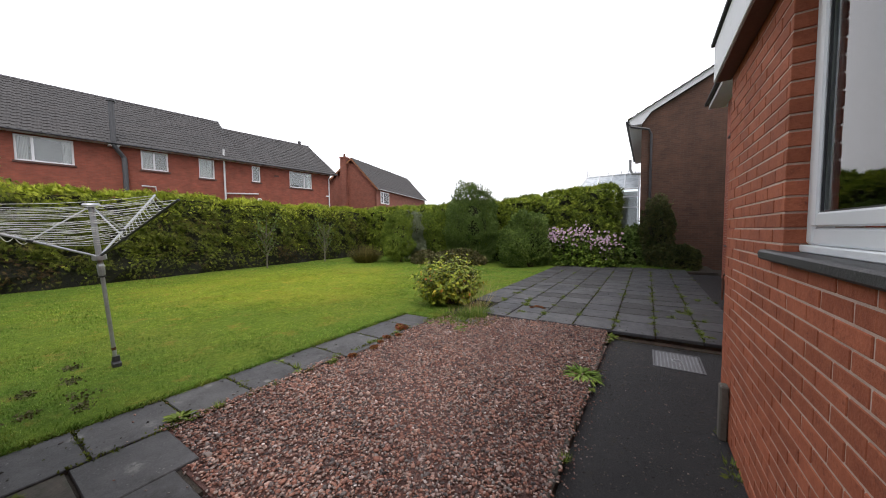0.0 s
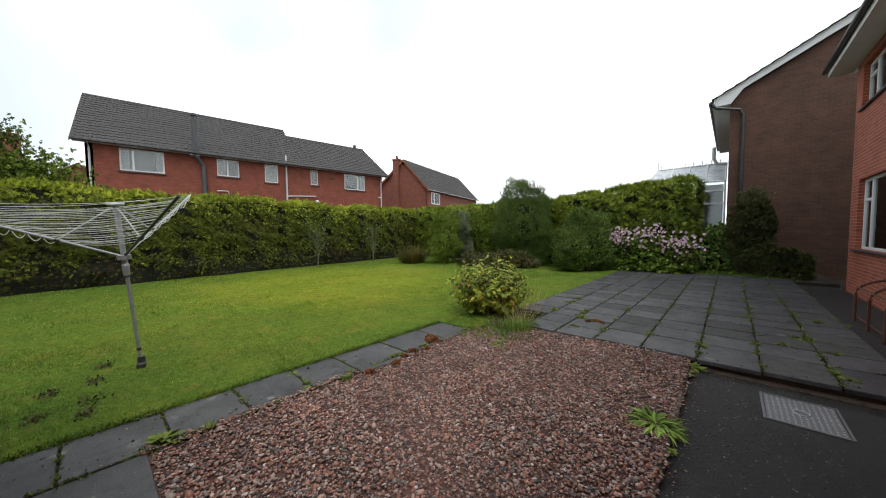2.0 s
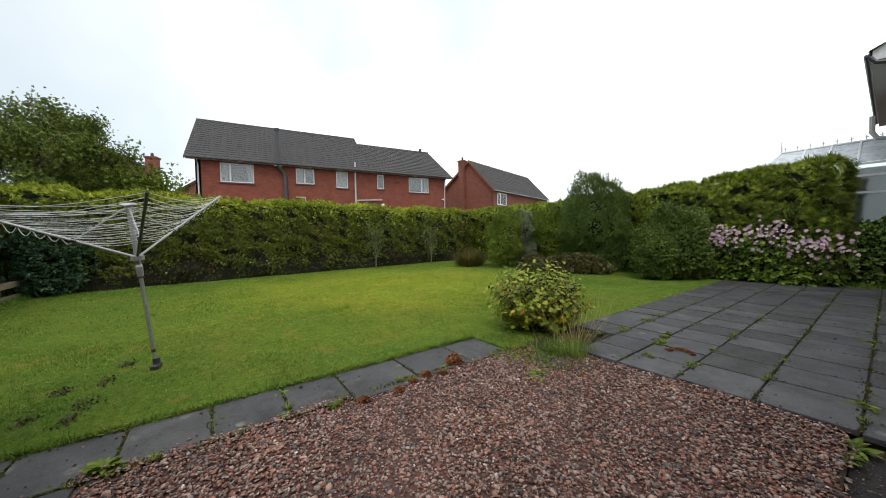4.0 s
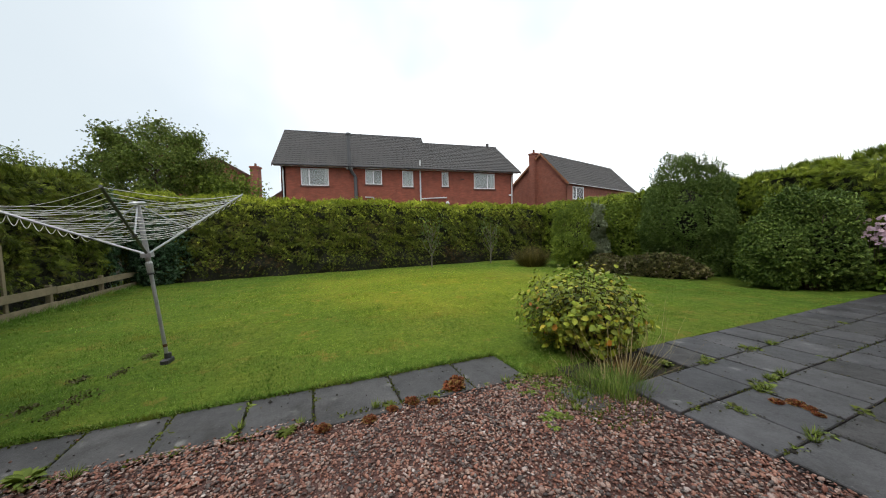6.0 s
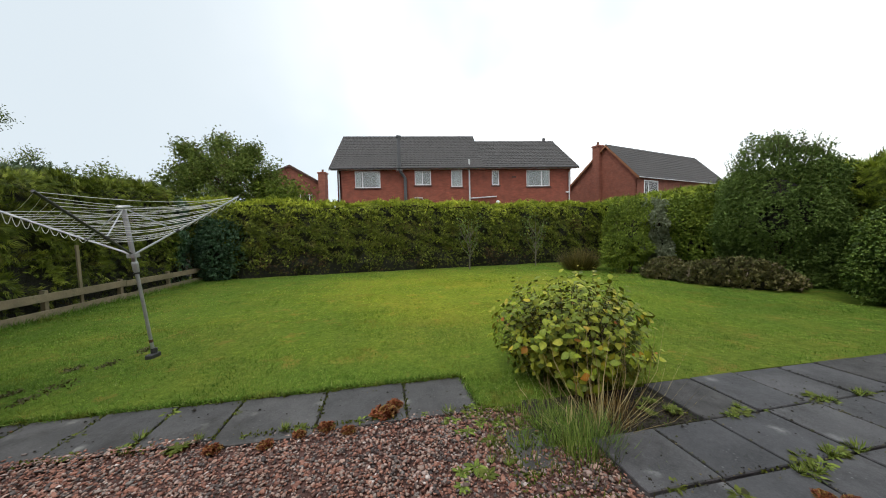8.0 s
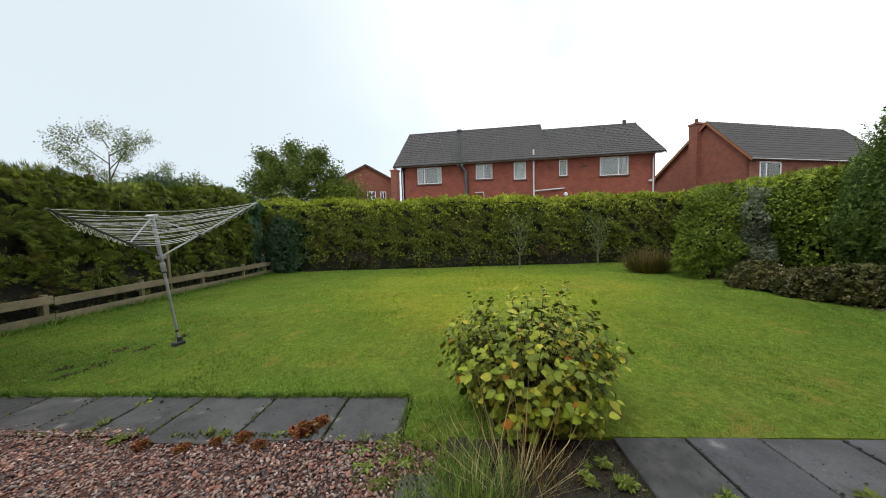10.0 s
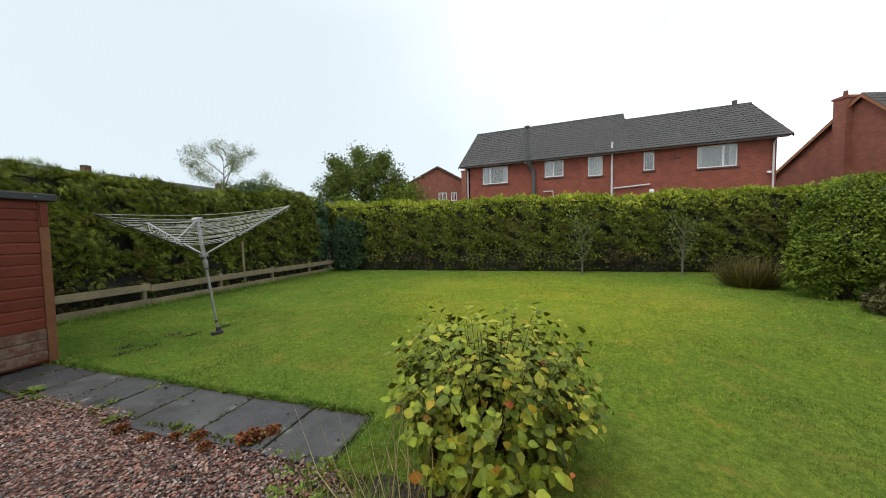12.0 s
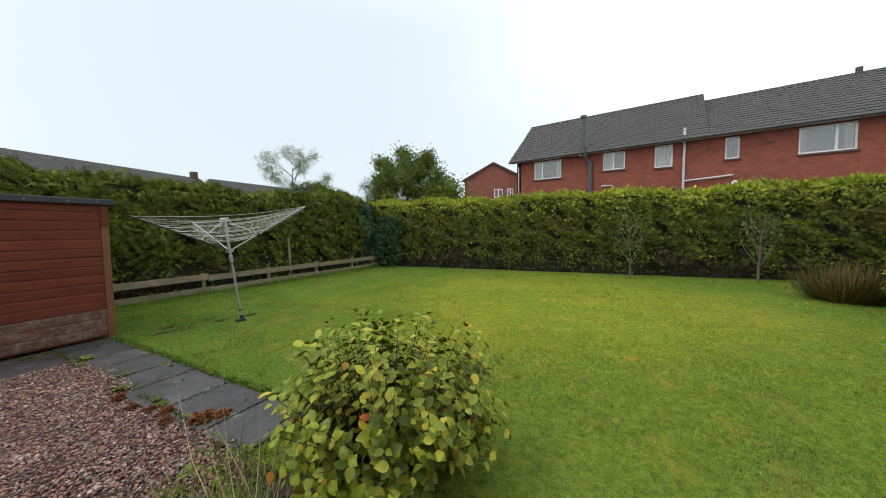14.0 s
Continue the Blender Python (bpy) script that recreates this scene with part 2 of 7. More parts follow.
M_glass = glass("glass")
M_brick_near = surface("red_brick", (0.25, 0.068, 0.034), (0.47, 0.15, 0.078), fine=70, coarse=9, rough=0.88, bump=0.9, per_piece=0.16, grime=(0.17, 0.05, 0.03), amount=0.35, spec=0.25)
M_brick_reveal = surface("red_brick_smooth", (0.17, 0.032, 0.018), (0.27, 0.06, 0.03), fine=90, coarse=9, rough=0.8, bump=0.5, per_piece=0.2)
M_mortar = surface("mortar", (0.4, 0.28, 0.22), (0.66, 0.5, 0.41), fine=120, coarse=6, rough=0.95, bump=0.6)
M_brick_wing = brickwork("brickwork_red", (0.40, 0.10, 0.055), (0.29, 0.065, 0.035), (0.5, 0.33, 0.25))
M_brick_brown = brickwork("brickwork_brown", (0.105, 0.05, 0.031), (0.075, 0.037, 0.024), (0.1, 0.07, 0.052))
M_brick_nb = brickwork("brickwork_orange_red", (0.27, 0.075, 0.045), (0.205, 0.055, 0.033), (0.2, 0.085, 0.06))
M_brick_far = brickwork("brickwork_brownish_red", (0.25, 0.088, 0.055), (0.2, 0.066, 0.042), (0.2, 0.09, 0.065))
M_brick_dark_band = surface("brown_header_course", (0.06, 0.03, 0.022), (0.11, 0.05, 0.04), fine=30, coarse=4)
M_upvc = surface("white_upvc", (0.72, 0.74, 0.76), (0.84, 0.85, 0.86), fine=200, coarse=2, rough=0.35, bump=0.02)
M_fascia = surface("white_painted_fascia", (0.66, 0.68, 0.7), (0.82, 0.83, 0.84), fine=60, coarse=2, rough=0.5, bump=0.05, grime=(0.5, 0.52, 0.5), amount=0.1)
M_soffit_brown = surface("brown_stained_board", (0.1, 0.045, 0.03), (0.17, 0.08, 0.055), fine=40, coarse=3, rough=0.7)
M_bargeboard_orange = surface("orange_brown_board", (0.2, 0.075, 0.03), (0.32, 0.13, 0.055), fine=40, coarse=3, rough=0.6)
M_black_pipe = surface("black_plastic", (0.018, 0.018, 0.02), (0.045, 0.045, 0.05), rough=0.45, bump=0.05)
M_grey_pipe = surface("grey_plastic_pipe", (0.42, 0.43, 0.44), (0.6, 0.6, 0.6), rough=0.45, bump=0.05)
M_flue = surface("dark_grey_flue", (0.04, 0.042, 0.046), (0.08, 0.082, 0.088), rough=0.5, bump=0.05)
M_tile = surface("grey_roof_tile", (0.036, 0.034, 0.033), (0.076, 0.070, 0.068), fine=40, coarse=0.8, rough=0.75, bump=0.4, dist=0.01)
M_tile_far = surface("dark_roof_tile", (0.045, 0.042, 0.045), (0.08, 0.075, 0.078), fine=20, coarse=0.8, rough=0.8, bump=0.4)
M_riser = surface("damp_brown_bedding", (0.022, 0.014, 0.01), (0.085, 0.05, 0.034), fine=60, coarse=5, rough=0.95, bump=0.8, grime=(0.045, 0.06, 0.012), amount=0.4)
M_asphalt = surface("black_asphalt", (0.006, 0.006, 0.007), (0.047, 0.045, 0.045), fine=150, coarse=5, rough=0.65, bump=1.0, dist=0.012, spec=0.35, grime=(0.045, 0.04, 0.018), amount=0.08)
M_gravel_bed = surface("gravel_bed", (0.05, 0.025, 0.02), (0.17, 0.08, 0.065), fine=70, coarse=25, rough=0.9, bump=1.0, dist=0.02)
M_earth = surface("dark_earth", (0.02, 0.015, 0.01), (0.05, 0.038, 0.026), fine=30, coarse=2, rough=0.95, bump=0.8, dist=0.02)
M_sill = surface("dark_slate_sill", (0.018, 0.018, 0.02), (0.06, 0.058, 0.058), fine=80, coarse=12, rough=0.55, bump=0.6, grime=(0.28, 0.26, 0.23), amount=-0.1)
M_shed = surface("red_brown_stained_board", (0.10, 0.021, 0.012), (0.19, 0.044, 0.024), fine=30, coarse=3, rough=0.65, bump=0.3, per_piece=0.12, spec=0.25)
M_felt = surface("black_roofing_felt", (0.025, 0.027, 0.032), (0.06, 0.062, 0.07), fine=120, coarse=4, rough=0.8, bump=0.5)
M_rail = surface("weathered_green_timber", (0.13, 0.105, 0.06), (0.32, 0.26, 0.165), fine=50, coarse=3, rough=0.85, bump=0.5, per_piece=0.1, grime=(0.1, 0.11, 0.05), amount=0.4)
M_steel = surface("galvanised_steel", (0.3, 0.31, 0.33), (0.48, 0.49, 0.5), fine=80, coarse=10, rough=0.45, bump=0.1, metal=0.6)
M_line = surface("white_washing_line", (0.55, 0.55, 0.52), (0.75, 0.75, 0.72), rough=0.5, bump=0.02)
M_dark_plastic = surface("dark_grey_plastic", (0.02, 0.02, 0.022), (0.05, 0.05, 0.055), rough=0.5, bump=0.1)
M_rust = surface("rusty_steel", (0.05, 0.02, 0.012), (0.16, 0.06, 0.03), fine=70, coarse=9, rough=0.8, bump=0.5)
M_bark = surface("brown_bark", (0.04, 0.028, 0.018), (0.11, 0.08, 0.055), fine=60, coarse=8, rough=0.9, bump=0.8)
# near-black: the shade inside hedges and shrubs, put into the colour
M_hedge_shade = surface("hedge_inner_shade", (0.006, 0.007, 0.004), (0.022, 0.022, 0.01), fine=20, coarse=3, rough=1.0, bump=1.0, dist=0.05)
M_concrete = surface("worn_concrete", (0.07, 0.06, 0.05), (0.16, 0.14, 0.115), fine=60, coarse=4, rough=0.8, bump=0.5, grime=(0.03, 0.04, 0.015), amount=0.3)
M_edging = surface("mossy_dark_concrete", (0.03, 0.026, 0.02), (0.11, 0.095, 0.075), fine=60, coarse=7, rough=0.85, bump=0.8, grime=(0.02, 0.026, 0.01), amount=0.6)
M_interior = surface("dim_plaster", (0.25, 0.24, 0.22), (0.32, 0.31, 0.28), rough=0.9)
M_curtain = surface("pale_curtain", (0.42, 0.4, 0.38), (0.6, 0.57, 0.55), fine=60, coarse=5, rough=0.9)
# bluish white, the tone of sky reflected in the near window
M_reflection_net = surface("pale_reflection_net", (0.62, 0.65, 0.7), (0.8, 0.82, 0.85), fine=60, coarse=5, rough=0.9, bump=0.1)
M_curtain_brown = surface("mauve_brown_curtain", (0.08, 0.05, 0.05), (0.2, 0.14, 0.14), fine=40, coarse=8, rough=0.9)
M_manhole = surface("galvanised_plate", (0.11, 0.115, 0.12), (0.22, 0.22, 0.23), fine=90, coarse=8, rough=0.5, metal=0.6, bump=0.2)


def slab_material(name, tone):
    """Dark grey concrete, damp, with pale lichen spots, brown stains and moss."""
    m, nt, p = nodes_of(name)
    co = nt.nodes.new("ShaderNodeNewGeometry").outputs["Position"]
    n1, n2, n3 = noise_of(nt, co, 2.6, 6), noise_of(nt, co, 70, 4, 0.8), noise_of(nt, co, 9, 7, 0.7)
    c = ramp(nt, n1, [(0.34, (0.028, 0.028, 0.029)), (0.66, (0.125, 0.123, 0.127))])
    c = mixed(nt, 0.45, c, ramp(nt, n2, [(0.3, (0.02, 0.02, 0.021)), (0.7, (0.16, 0.157, 0.16))]))
    info = nt.nodes.new("ShaderNodeObjectInfo")
    c = mixed(nt, 1.0, c, ramp(nt, info.outputs["Random"], [(0, (0.74, 0.74, 0.76)), (1, (1.2, 1.18, 1.15))]), "MULTIPLY")
    v = nt.nodes.new("ShaderNodeTexVoronoi")
    v.inputs["Scale"].default_value = 3.3
    nt.links.new(co, v.inputs["Vector"])
    spot = ramp(nt, v.outputs["Distance"], [(0.06, (1, 1, 1)), (0.22, (0, 0, 0))])
    spot = mixed(nt, 1.0, spot, ramp(nt, n3, [(0.46, (0, 0, 0)), (0.56, (0.8, 0.8, 0.8))]), "MULTIPLY")
    c = mixed(nt, spot, c, (0.29, 0.29, 0.275))
    v2 = nt.nodes.new("ShaderNodeTexVoronoi")
    v2.inputs["Scale"].default_value = 34
    nt.links.new(co, v2.inputs["Vector"])
    dots = mixed(nt, 1.0, ramp(nt, v2.outputs["Distance"], [(0.16, (1, 1, 1)), (0.24, (0, 0, 0))]), ramp(nt, n3, [(0.55, (0, 0, 0)), (0.62, (0.8, 0.8, 0.8))]), "MULTIPLY")
    c = mixed(nt, dots, c, (0.26, 0.26, 0.25))
    c = mixed(nt, ramp(nt, noise_of(nt, co, 1.7, 8, 0.8), [(0.52, (0, 0, 0)), (0.64, (0.7, 0.7, 0.7))]), c, (0.024, 0.021, 0.017))
    c = mixed(nt, 1.0, c, tone, "MULTIPLY")
    nt.links.new(c, p.inputs["Base Color"])
    r = nt.nodes.new("ShaderNodeMapRange")
    r.inputs["To Min"].default_value, r.inputs["To Max"].default_value = 0.33, 0.75
    nt.links.new(n3, r.inputs["Value"])
    nt.links.new(r.outputs[0], p.inputs["Roughness"])
    p.inputs["Specular IOR Level"].default_value = 0.4
    bumped(nt, p, n2, 0.45, 0.004)
    return m


M_slab = slab_material("damp_concrete_slab", (0.73, 0.73, 0.76))
M_slab_path = slab_material("lichened_concrete_slab", (0.79, 0.77, 0.75))
M_slab_rough = surface("worn_rough_slab", (0.014, 0.014, 0.014), (0.115, 0.112, 0.112), fine=150, coarse=7, rough=0.72, bump=1.0, dist=0.006, grime=(0.022, 0.02, 0.016), amount=0.5, per_piece=0.12, spec=0.3)

# ---- ground ----
def ground_sheet():
    bm = bmesh.new()
    bmesh.ops.create_grid(bm, x_segments=60, y_segments=60, size=900)
    for v in bm.verts:
        v.co.z = -0.13
    return tagged(part("ground", bm, M_earth), "dark earth under and around the garden", "ground", "", "structure")


M_lawn, nt, p = nodes_of("lawn_turf")
co = coords(nt)
n_big, n_mid, n_fine = noise_of(nt, co, 0.45, 4), noise_of(nt, co, 3.0, 5), noise_of(nt, co, 60, 3, 0.8)
c = ramp(nt, n_big, [(0.36, (0.05, 0.11, 0.02)), (0.48, (0.12, 0.19, 0.022)), (0.6, (0.23, 0.235, 0.035))])
c = mixed(nt, 0.5, c, ramp(nt, n_mid, [(0.3, (0.05, 0.1, 0.016)), (0.7, (0.19, 0.24, 0.03))]))
c = mixed(nt, 0.5, c, ramp(nt, n_fine, [(0.3, (0.022, 0.045, 0.008)), (0.7, (0.17, 0.27, 0.04))]))
c = mixed(nt, 1.0, c, ramp(nt, noise_of(nt, co, 14, 6, 0.8), [(0.36, (0.62, 0.68, 0.62)), (0.64, (1.32, 1.26, 1.3))]), "MULTIPLY")
c = mixed(nt, ramp(nt, noise_of(nt, co, 2.2, 7, 0.75), [(0.55, (0, 0, 0)), (0.68, (0.7, 0.7, 0.7))]), c, (0.25, 0.185, 0.045))
c = mixed(nt, mossy(nt, co), c, mixed(nt, 1.0, c, (1.8, 1.42, 1.0), "MULTIPLY"))
nt.links.new(c, p.inputs["Base Color"])
p.inputs["Roughness"].default_value = 0.9
p.inputs["Specular IOR Level"].default_value = 0.05
bumped(nt, p, n_fine, 0.9, 0.02)

LAWN_U0, LAWN_V0, LAWN_V1 = -17.5, -4.2, 16.0


def lawn_z(u, v):
    return 0.035 * max(0.0, min(1.0, (u + 3.4) / 1.2)) * max(0.0, min(1.0, (v - 4.6) / 1.2)) + 0.012 * noise.noise(Vector((u * 0.5, v * 0.5, 0))) + 0.006 * noise.noise(Vector((u * 2.1, v * 2.1, 3)))


def lawn():
    bm = bmesh.new()
    step = 0.2
    us = [LAWN_U0 + i * step for i in range(int((-2.72 - LAWN_U0) / step) + 1)] + [-2.72]

    def skirt(a, b):
        bm.faces.new([bm.verts.new(q.co - Vector((0, 0, d))) for q, d in ((a, 0), (a, 0.12), (b, 0.12), (b, 0))])

    def sheet(us, vs):
        grid = [[bm.verts.new(own(u, v, lawn_z(u, v) + 0.004)) for v in vs] for u in us]
        for i in range(len(us) - 1):
            for j in range(len(vs) - 1):
                bm.faces.new((grid[i][j], grid[i + 1][j], grid[i + 1][j + 1], grid[i][j + 1]))
        for i in range(len(us) - 1):
            for row, k in ((0, 1), (len(vs) - 1, -1)):
                a, b = grid[i][row], grid[i + 1][row]
                skirt(a, b)
        for j in range(len(vs) - 1):
            a, b = grid[-1][j], grid[-1][j + 1]
            skirt(a, b)
    sheet(us, [LAWN_V0 + j * step for j in range(int((LAWN_V1 - LAWN_V0) / step) + 1)])
    sheet([-2.72 + i * 0.1 for i in range(6)] + [-2.09], [4.32 + j * 0.2 for j in range(58)])
    return tagged(part("lawn", bm, M_lawn, smooth=True), "short mown green lawn with yellowish patches", "lawn", "", "structure")


ground_sheet()
lawn()
tagged(part("gravel_bed", boxbm(-2.12, 0.56, 0.45, 4.93, -0.12, -0.022, m=OWN), M_gravel_bed), "bed of fine red chippings under the gravel", "gravel", "", "structure")
bm = bmesh.new()
ends = [[bm.verts.new(own(u, v, z)) for v, z in ((4.2, -0.03), (4.2, -0.021), (4.93, 0.012), (4.93, -0.03))] for u in (-1.5, 0.56)]
for k in range(4):
    bm.faces.new((ends[0][k], ends[0][(k + 1) % 4], ends[1][(k + 1) % 4], ends[1][k]))
bm.faces.new(ends[0][::-1])
bm.faces.new(ends[1])
bmesh.ops.recalc_face_normals(bm, faces=bm.faces)
tagged(part("gravel_rise", bm, M_gravel_bed), "banked fine red chippings against the patio", "gravel", "", "structure")
tagged(part("weedy_soil", boxbm(-2.115, -1.54, 4.66, 5.94, -0.12, 0.012, m=OWN), M_earth), "dark soil with moss between lawn and patio", "soil", "", "structure")
tagged(part("asphalt_path", boxbm(0.62, 3.1, -3.5, 16.5, -0.12, -0.06, m=OWN), M_asphalt), "black asphalt path beside the house wall", "path", "", "structure")
tagged(part("asphalt_near", boxbm(-1.5, 0.615, -3.5, 0.445, -0.12, -0.062, m=OWN), M_asphalt), "black asphalt by the house", "path", "", "structure")
tagged(part("bed_soil", boxbm(-4.6, 3.1, 13.6, 16.4, -0.12, 0.03, m=OWN), M_earth), "dark soil of the flower bed", "soil", "", "structure")


def gravel_edging():
    ob = thing("gravel_edging", OWN @ T((0.59, 0.5, -0.06)), "dark concrete edging strip between gravel and asphalt", "edging")
    y = 0.0
    while y < 4.35:
        ln = min(0.915, 4.4 - y)
        part("edging_piece", boxbm(-0.025, 0.025, 0.004, ln - 0.004, -0.05, 0.045 + 0.008 * math.sin(y * 3), bevel=0.012), M_edging, ob, m=T((0.004 * math.sin(y * 5), y, 0)))
        y += ln


gravel_edging()


# ---- own house: the low wing beside the camera ----
def window_unit(parent, m, w, h, bars, sill=0.0, curtain=None, frame_w=0.06, sill_mat=None, transoms=(), sill_h=0.05, room=True):
    """A window in the x-z plane of m, its corner at the origin, frame 5 cm deep. bars: x of mullions."""
    win = sub("window", parent, m)
    bm = bmesh.new()
    f = frame_w
    box(bm, 0, f, 0, 0.06, 0, h, bevel=0.006)
    box(bm, w - f, w, 0, 0.06, 0, h, bevel=0.006)
    box(bm, f, w - f, 0.001, 0.061, 0, f, bevel=0.006)
    box(bm, f, w - f, 0.001, 0.061, h - f, h, bevel=0.006)
    for b in bars:
        box(bm, b - f * 0.6, b + f * 0.6, -0.002, 0.058, f, h - f, bevel=0.006)
    for x0, x1, z in transoms:
        box(bm, x0, x1, -0.003, 0.057, z - f * 0.5, z + f * 0.5, bevel=0.006)
    part("window_frame", bm, M_upvc, win)
    xs = [f] + sorted(bars) + [w - f]
    for a, b in zip(xs, xs[1:]):
        pn = part("pane", boxbm(a + 0.01, b - 0.01, 0.03, 0.034, f - 0.01, h - f + 0.01), M_glass, win)
        pn.visible_shadow = False
    if sill:
        part("sill", boxbm(-0.07, w + 0.07, -sill, 0.08, -sill_h - 0.004, -0.004, bevel=0.008), sill_mat or M_brick_dark_band, win)
    if room:
        part("room_back", boxbm(-0.2, w + 0.2, 0.9, 0.92, -0.3, h + 0.2), M_interior, win)
    for a, b in (curtain or []):
        bm = bmesh.new()
        n = 24
        for i in range(n):
            x = a + (b - a) * i / n
            x2 = a + (b - a) * (i + 1) / n
            y, y2 = 0.13 + 0.02 * math.sin(i * 1.9), 0.13 + 0.02 * math.sin((i + 1) * 1.9)
            bm.faces.new([bm.verts.new(q) for q in ((x, y, 0.03), (x2, y2, 0.03), (x2, y2, h - 0.03), (x, y, h - 0.03))])
        part("curtain", bm, M_curtain, win, smooth=True)
    return win


house = thing("house", OWN @ T((1.6, 3.08, 0)), "red brick home with white windows and fascias beside asphalt path", "house")
# local frame of its long wall: x runs along the wall towards the camera's back, y into the house
WALL = Matrix(((0, 1, 0, 0), (-1, 0, 0, 0), (0, 0, 1, 0), (0, 0, 0, 1)))  # x -> -v, y -> +u
core = bmesh.new()
holed(core, 0.006, 7.0, -0.12, 2.80, 0.25, [(1.262, 4.2, 1.40, 2.66)])
part("wall", core, M_mortar, house, m=WALL @ T((0, 0.004, 0)))
part("end_wall", holed(bmesh.new(), 0.0, 1.5, -0.12, 2.74, 0.25, []), M_brick_wing, house, m=Matrix(((1, 0, 0, 0.0), (0, -1, 0, -0.0), (0, 0, -1, 0), (0, 0, 0, 1))) @ T((0.003, 0, -2.62)))

# fascia, soffit and flat roof of the low wing
part("fascia", boxbm(-0.11, -0.088, -7, 0.05, 2.727, 3.02, bevel=0.004), M_fascia, house)
part("fascia_end", boxbm(-0.087, 1.45, 0.05, 0.072, 2.727, 3.02, bevel=0.004), M_fascia, house)
part("drip_edge", boxbm(-0.13, 1.45, -7, 0.09, 3.022, 3.052, bevel=0.004), M_felt, house)
part("soffit", boxbm(-0.088, 1.45, -7, 0.048, 2.802, 2.82), M_soffit_brown, house)
part("soffit_board", boxbm(-0.10, -0.002, -7, 0.03, 2.715, 2.742, bevel=0.003), M_soffit_brown, house)

# window and its sill
wn = sub("window", house, WALL @ T((1.265, 0.075, 1.462)))
bm = bmesh.new()
WW, WH = 2.98, 1.16
for a in (0, 1.0, 1.98, WW - 0.07):
    box(bm, a, a + 0.07, 0, 0.07, 0, WH, bevel=0.01)
box(bm, 0.07, WW - 0.07, 0.001, 0.071, 0, 0.075, bevel=0.01)
box(bm, 0.07, WW - 0.07, 0.001, 0.071, WH - 0.07, WH, bevel=0.01)
part("window_frame", bm, M_upvc, wn)
for k, a in enumerate((0.075, 1.075, 2.055)):
    s = sub("casement", wn, T((a, -0.012, 0.08)))
    ww = (0.92, 0.9, 0.85)[k]
    bm = bmesh.new()
    for bx in ((0, 0.06, 0, 1.005), (ww - 0.06, ww, 0, 1.005), (0.06, ww - 0.06, 0, 0.06), (0.06, ww - 0.06, 0.945, 1.005)):
        box(bm, bx[0], bx[1], 0, 0.05, bx[2], bx[3], bevel=0.008)
    part("casement_frame", bm, M_upvc, s)
    gl = part("pane", boxbm(0.055, ww - 0.055, 0.022, 0.03, 0.055, 0.95), M_glass, s)
    gl.visible_shadow = False
    bm = bmesh.new()
    for bx in ((0.055, 0.067, 0.055, 0.95), (ww - 0.067, ww - 0.055, 0.055, 0.95), (0.067, ww - 0.067, 0.055, 0.067)):
        box(bm, bx[0], bx[1], 0.012, 0.021, bx[2], bx[3])
    part("glazing_bead", bm, M_black_pipe, s)
bm = bmesh.new()
n = 36
for i in range(n):
    x, x2 = 0.12 + 0.42 * i / n, 0.12 + 0.42 * (i + 1) / n
    y, y2 = 0.2 + 0.025 * math.sin(i * 1.1), 0.2 + 0.025 * math.sin((i + 1) * 1.1)
    bm.faces.new([bm.verts.new(q) for q in ((x, y, 0.0), (x2, y2, 0.0), (x2, y2, WH), (x, y, WH))])
part("curtain", bm, M_curtain_brown, wn, "mauve brown gathered curtain", smooth=True)
part("room_back", boxbm(-0.3, 5.0, 2.2, 2.22, -1.4, 1.3), M_interior, wn)
# pale folded net, added to brighten the panes like reflected sky
bm = bmesh.new()
n = 110
for i in range(n):
    x, x2 = 0.46 + 2.5 * i / n, 0.46 + 2.5 * (i + 1) / n
    y, y2 = 0.25 + 0.014 * math.sin(i * 1.7), 0.25 + 0.014 * math.sin((i + 1) * 1.7)
    bm.faces.new([bm.verts.new(q) for q in ((x, y, 0.0), (x2, y2, 0.0), (x2, y2, WH), (x, y, WH))])
part("reflection_net", bm, M_reflection_net, wn, "pale folded net standing in for sky reflected in the glass", smooth=True)
part("sill", boxbm(-0.19, 3.3, -0.12, 0.145, -0.086, -0.036, bevel=0.010), M_sill, wn, "dark weathered slate sill")
part("subsill", boxbm(0.0, 3.0, -0.02, 0.07, -0.035, -0.002, bevel=0.004), M_upvc, wn)
# short post at the wall's foot
part("post", boxbm(-0.055, -0.002, -0.34, -0.25, -0.06, 0.36, bevel=0.01), M_concrete, house, "mossy concrete stub")

# ---- own house: the two-storey wing beyond ----
WU = 1.5
wing = sub("far_wing", house, T((WU, 9.95, 0)))
WL = Matrix(((0, 1, 0, 0), (-1, 0, 0, 0), (0, 0, 1, 0), (0, 0, 0, 1)))
w_holes = [(0.6, 3.15, 1.03, 2.64), (0.5, 3.05, 4.28, 5.26)]
part("wall", holed(bmesh.new(), 0, 10, -0.12, 5.42, 0.28, w_holes), M_brick_wing, wing, m=WL)
part("wall_end", holed(bmesh.new(), 0, 6, -0.12, 5.42, 0.28, []), M_brick_wing, wing, m=Matrix(((-1, 0, 0, 6.003), (0, -1, 0, 0), (0, 0, 1, 0), (0, 0, 0, 1))))
for h in w_holes:
    hh = h[3] - h[2]
    window_unit(wing, WL @ T((h[0], 0.09, h[2])), h[1] - h[0], hh, [0.56, 1.9], sill=0.15, sill_mat=M_sill, transoms=[(0.05, 0.53, hh * 0.7)], curtain=[(0.07, 0.34), (0.66, 0.95)])
bm = bmesh.new()
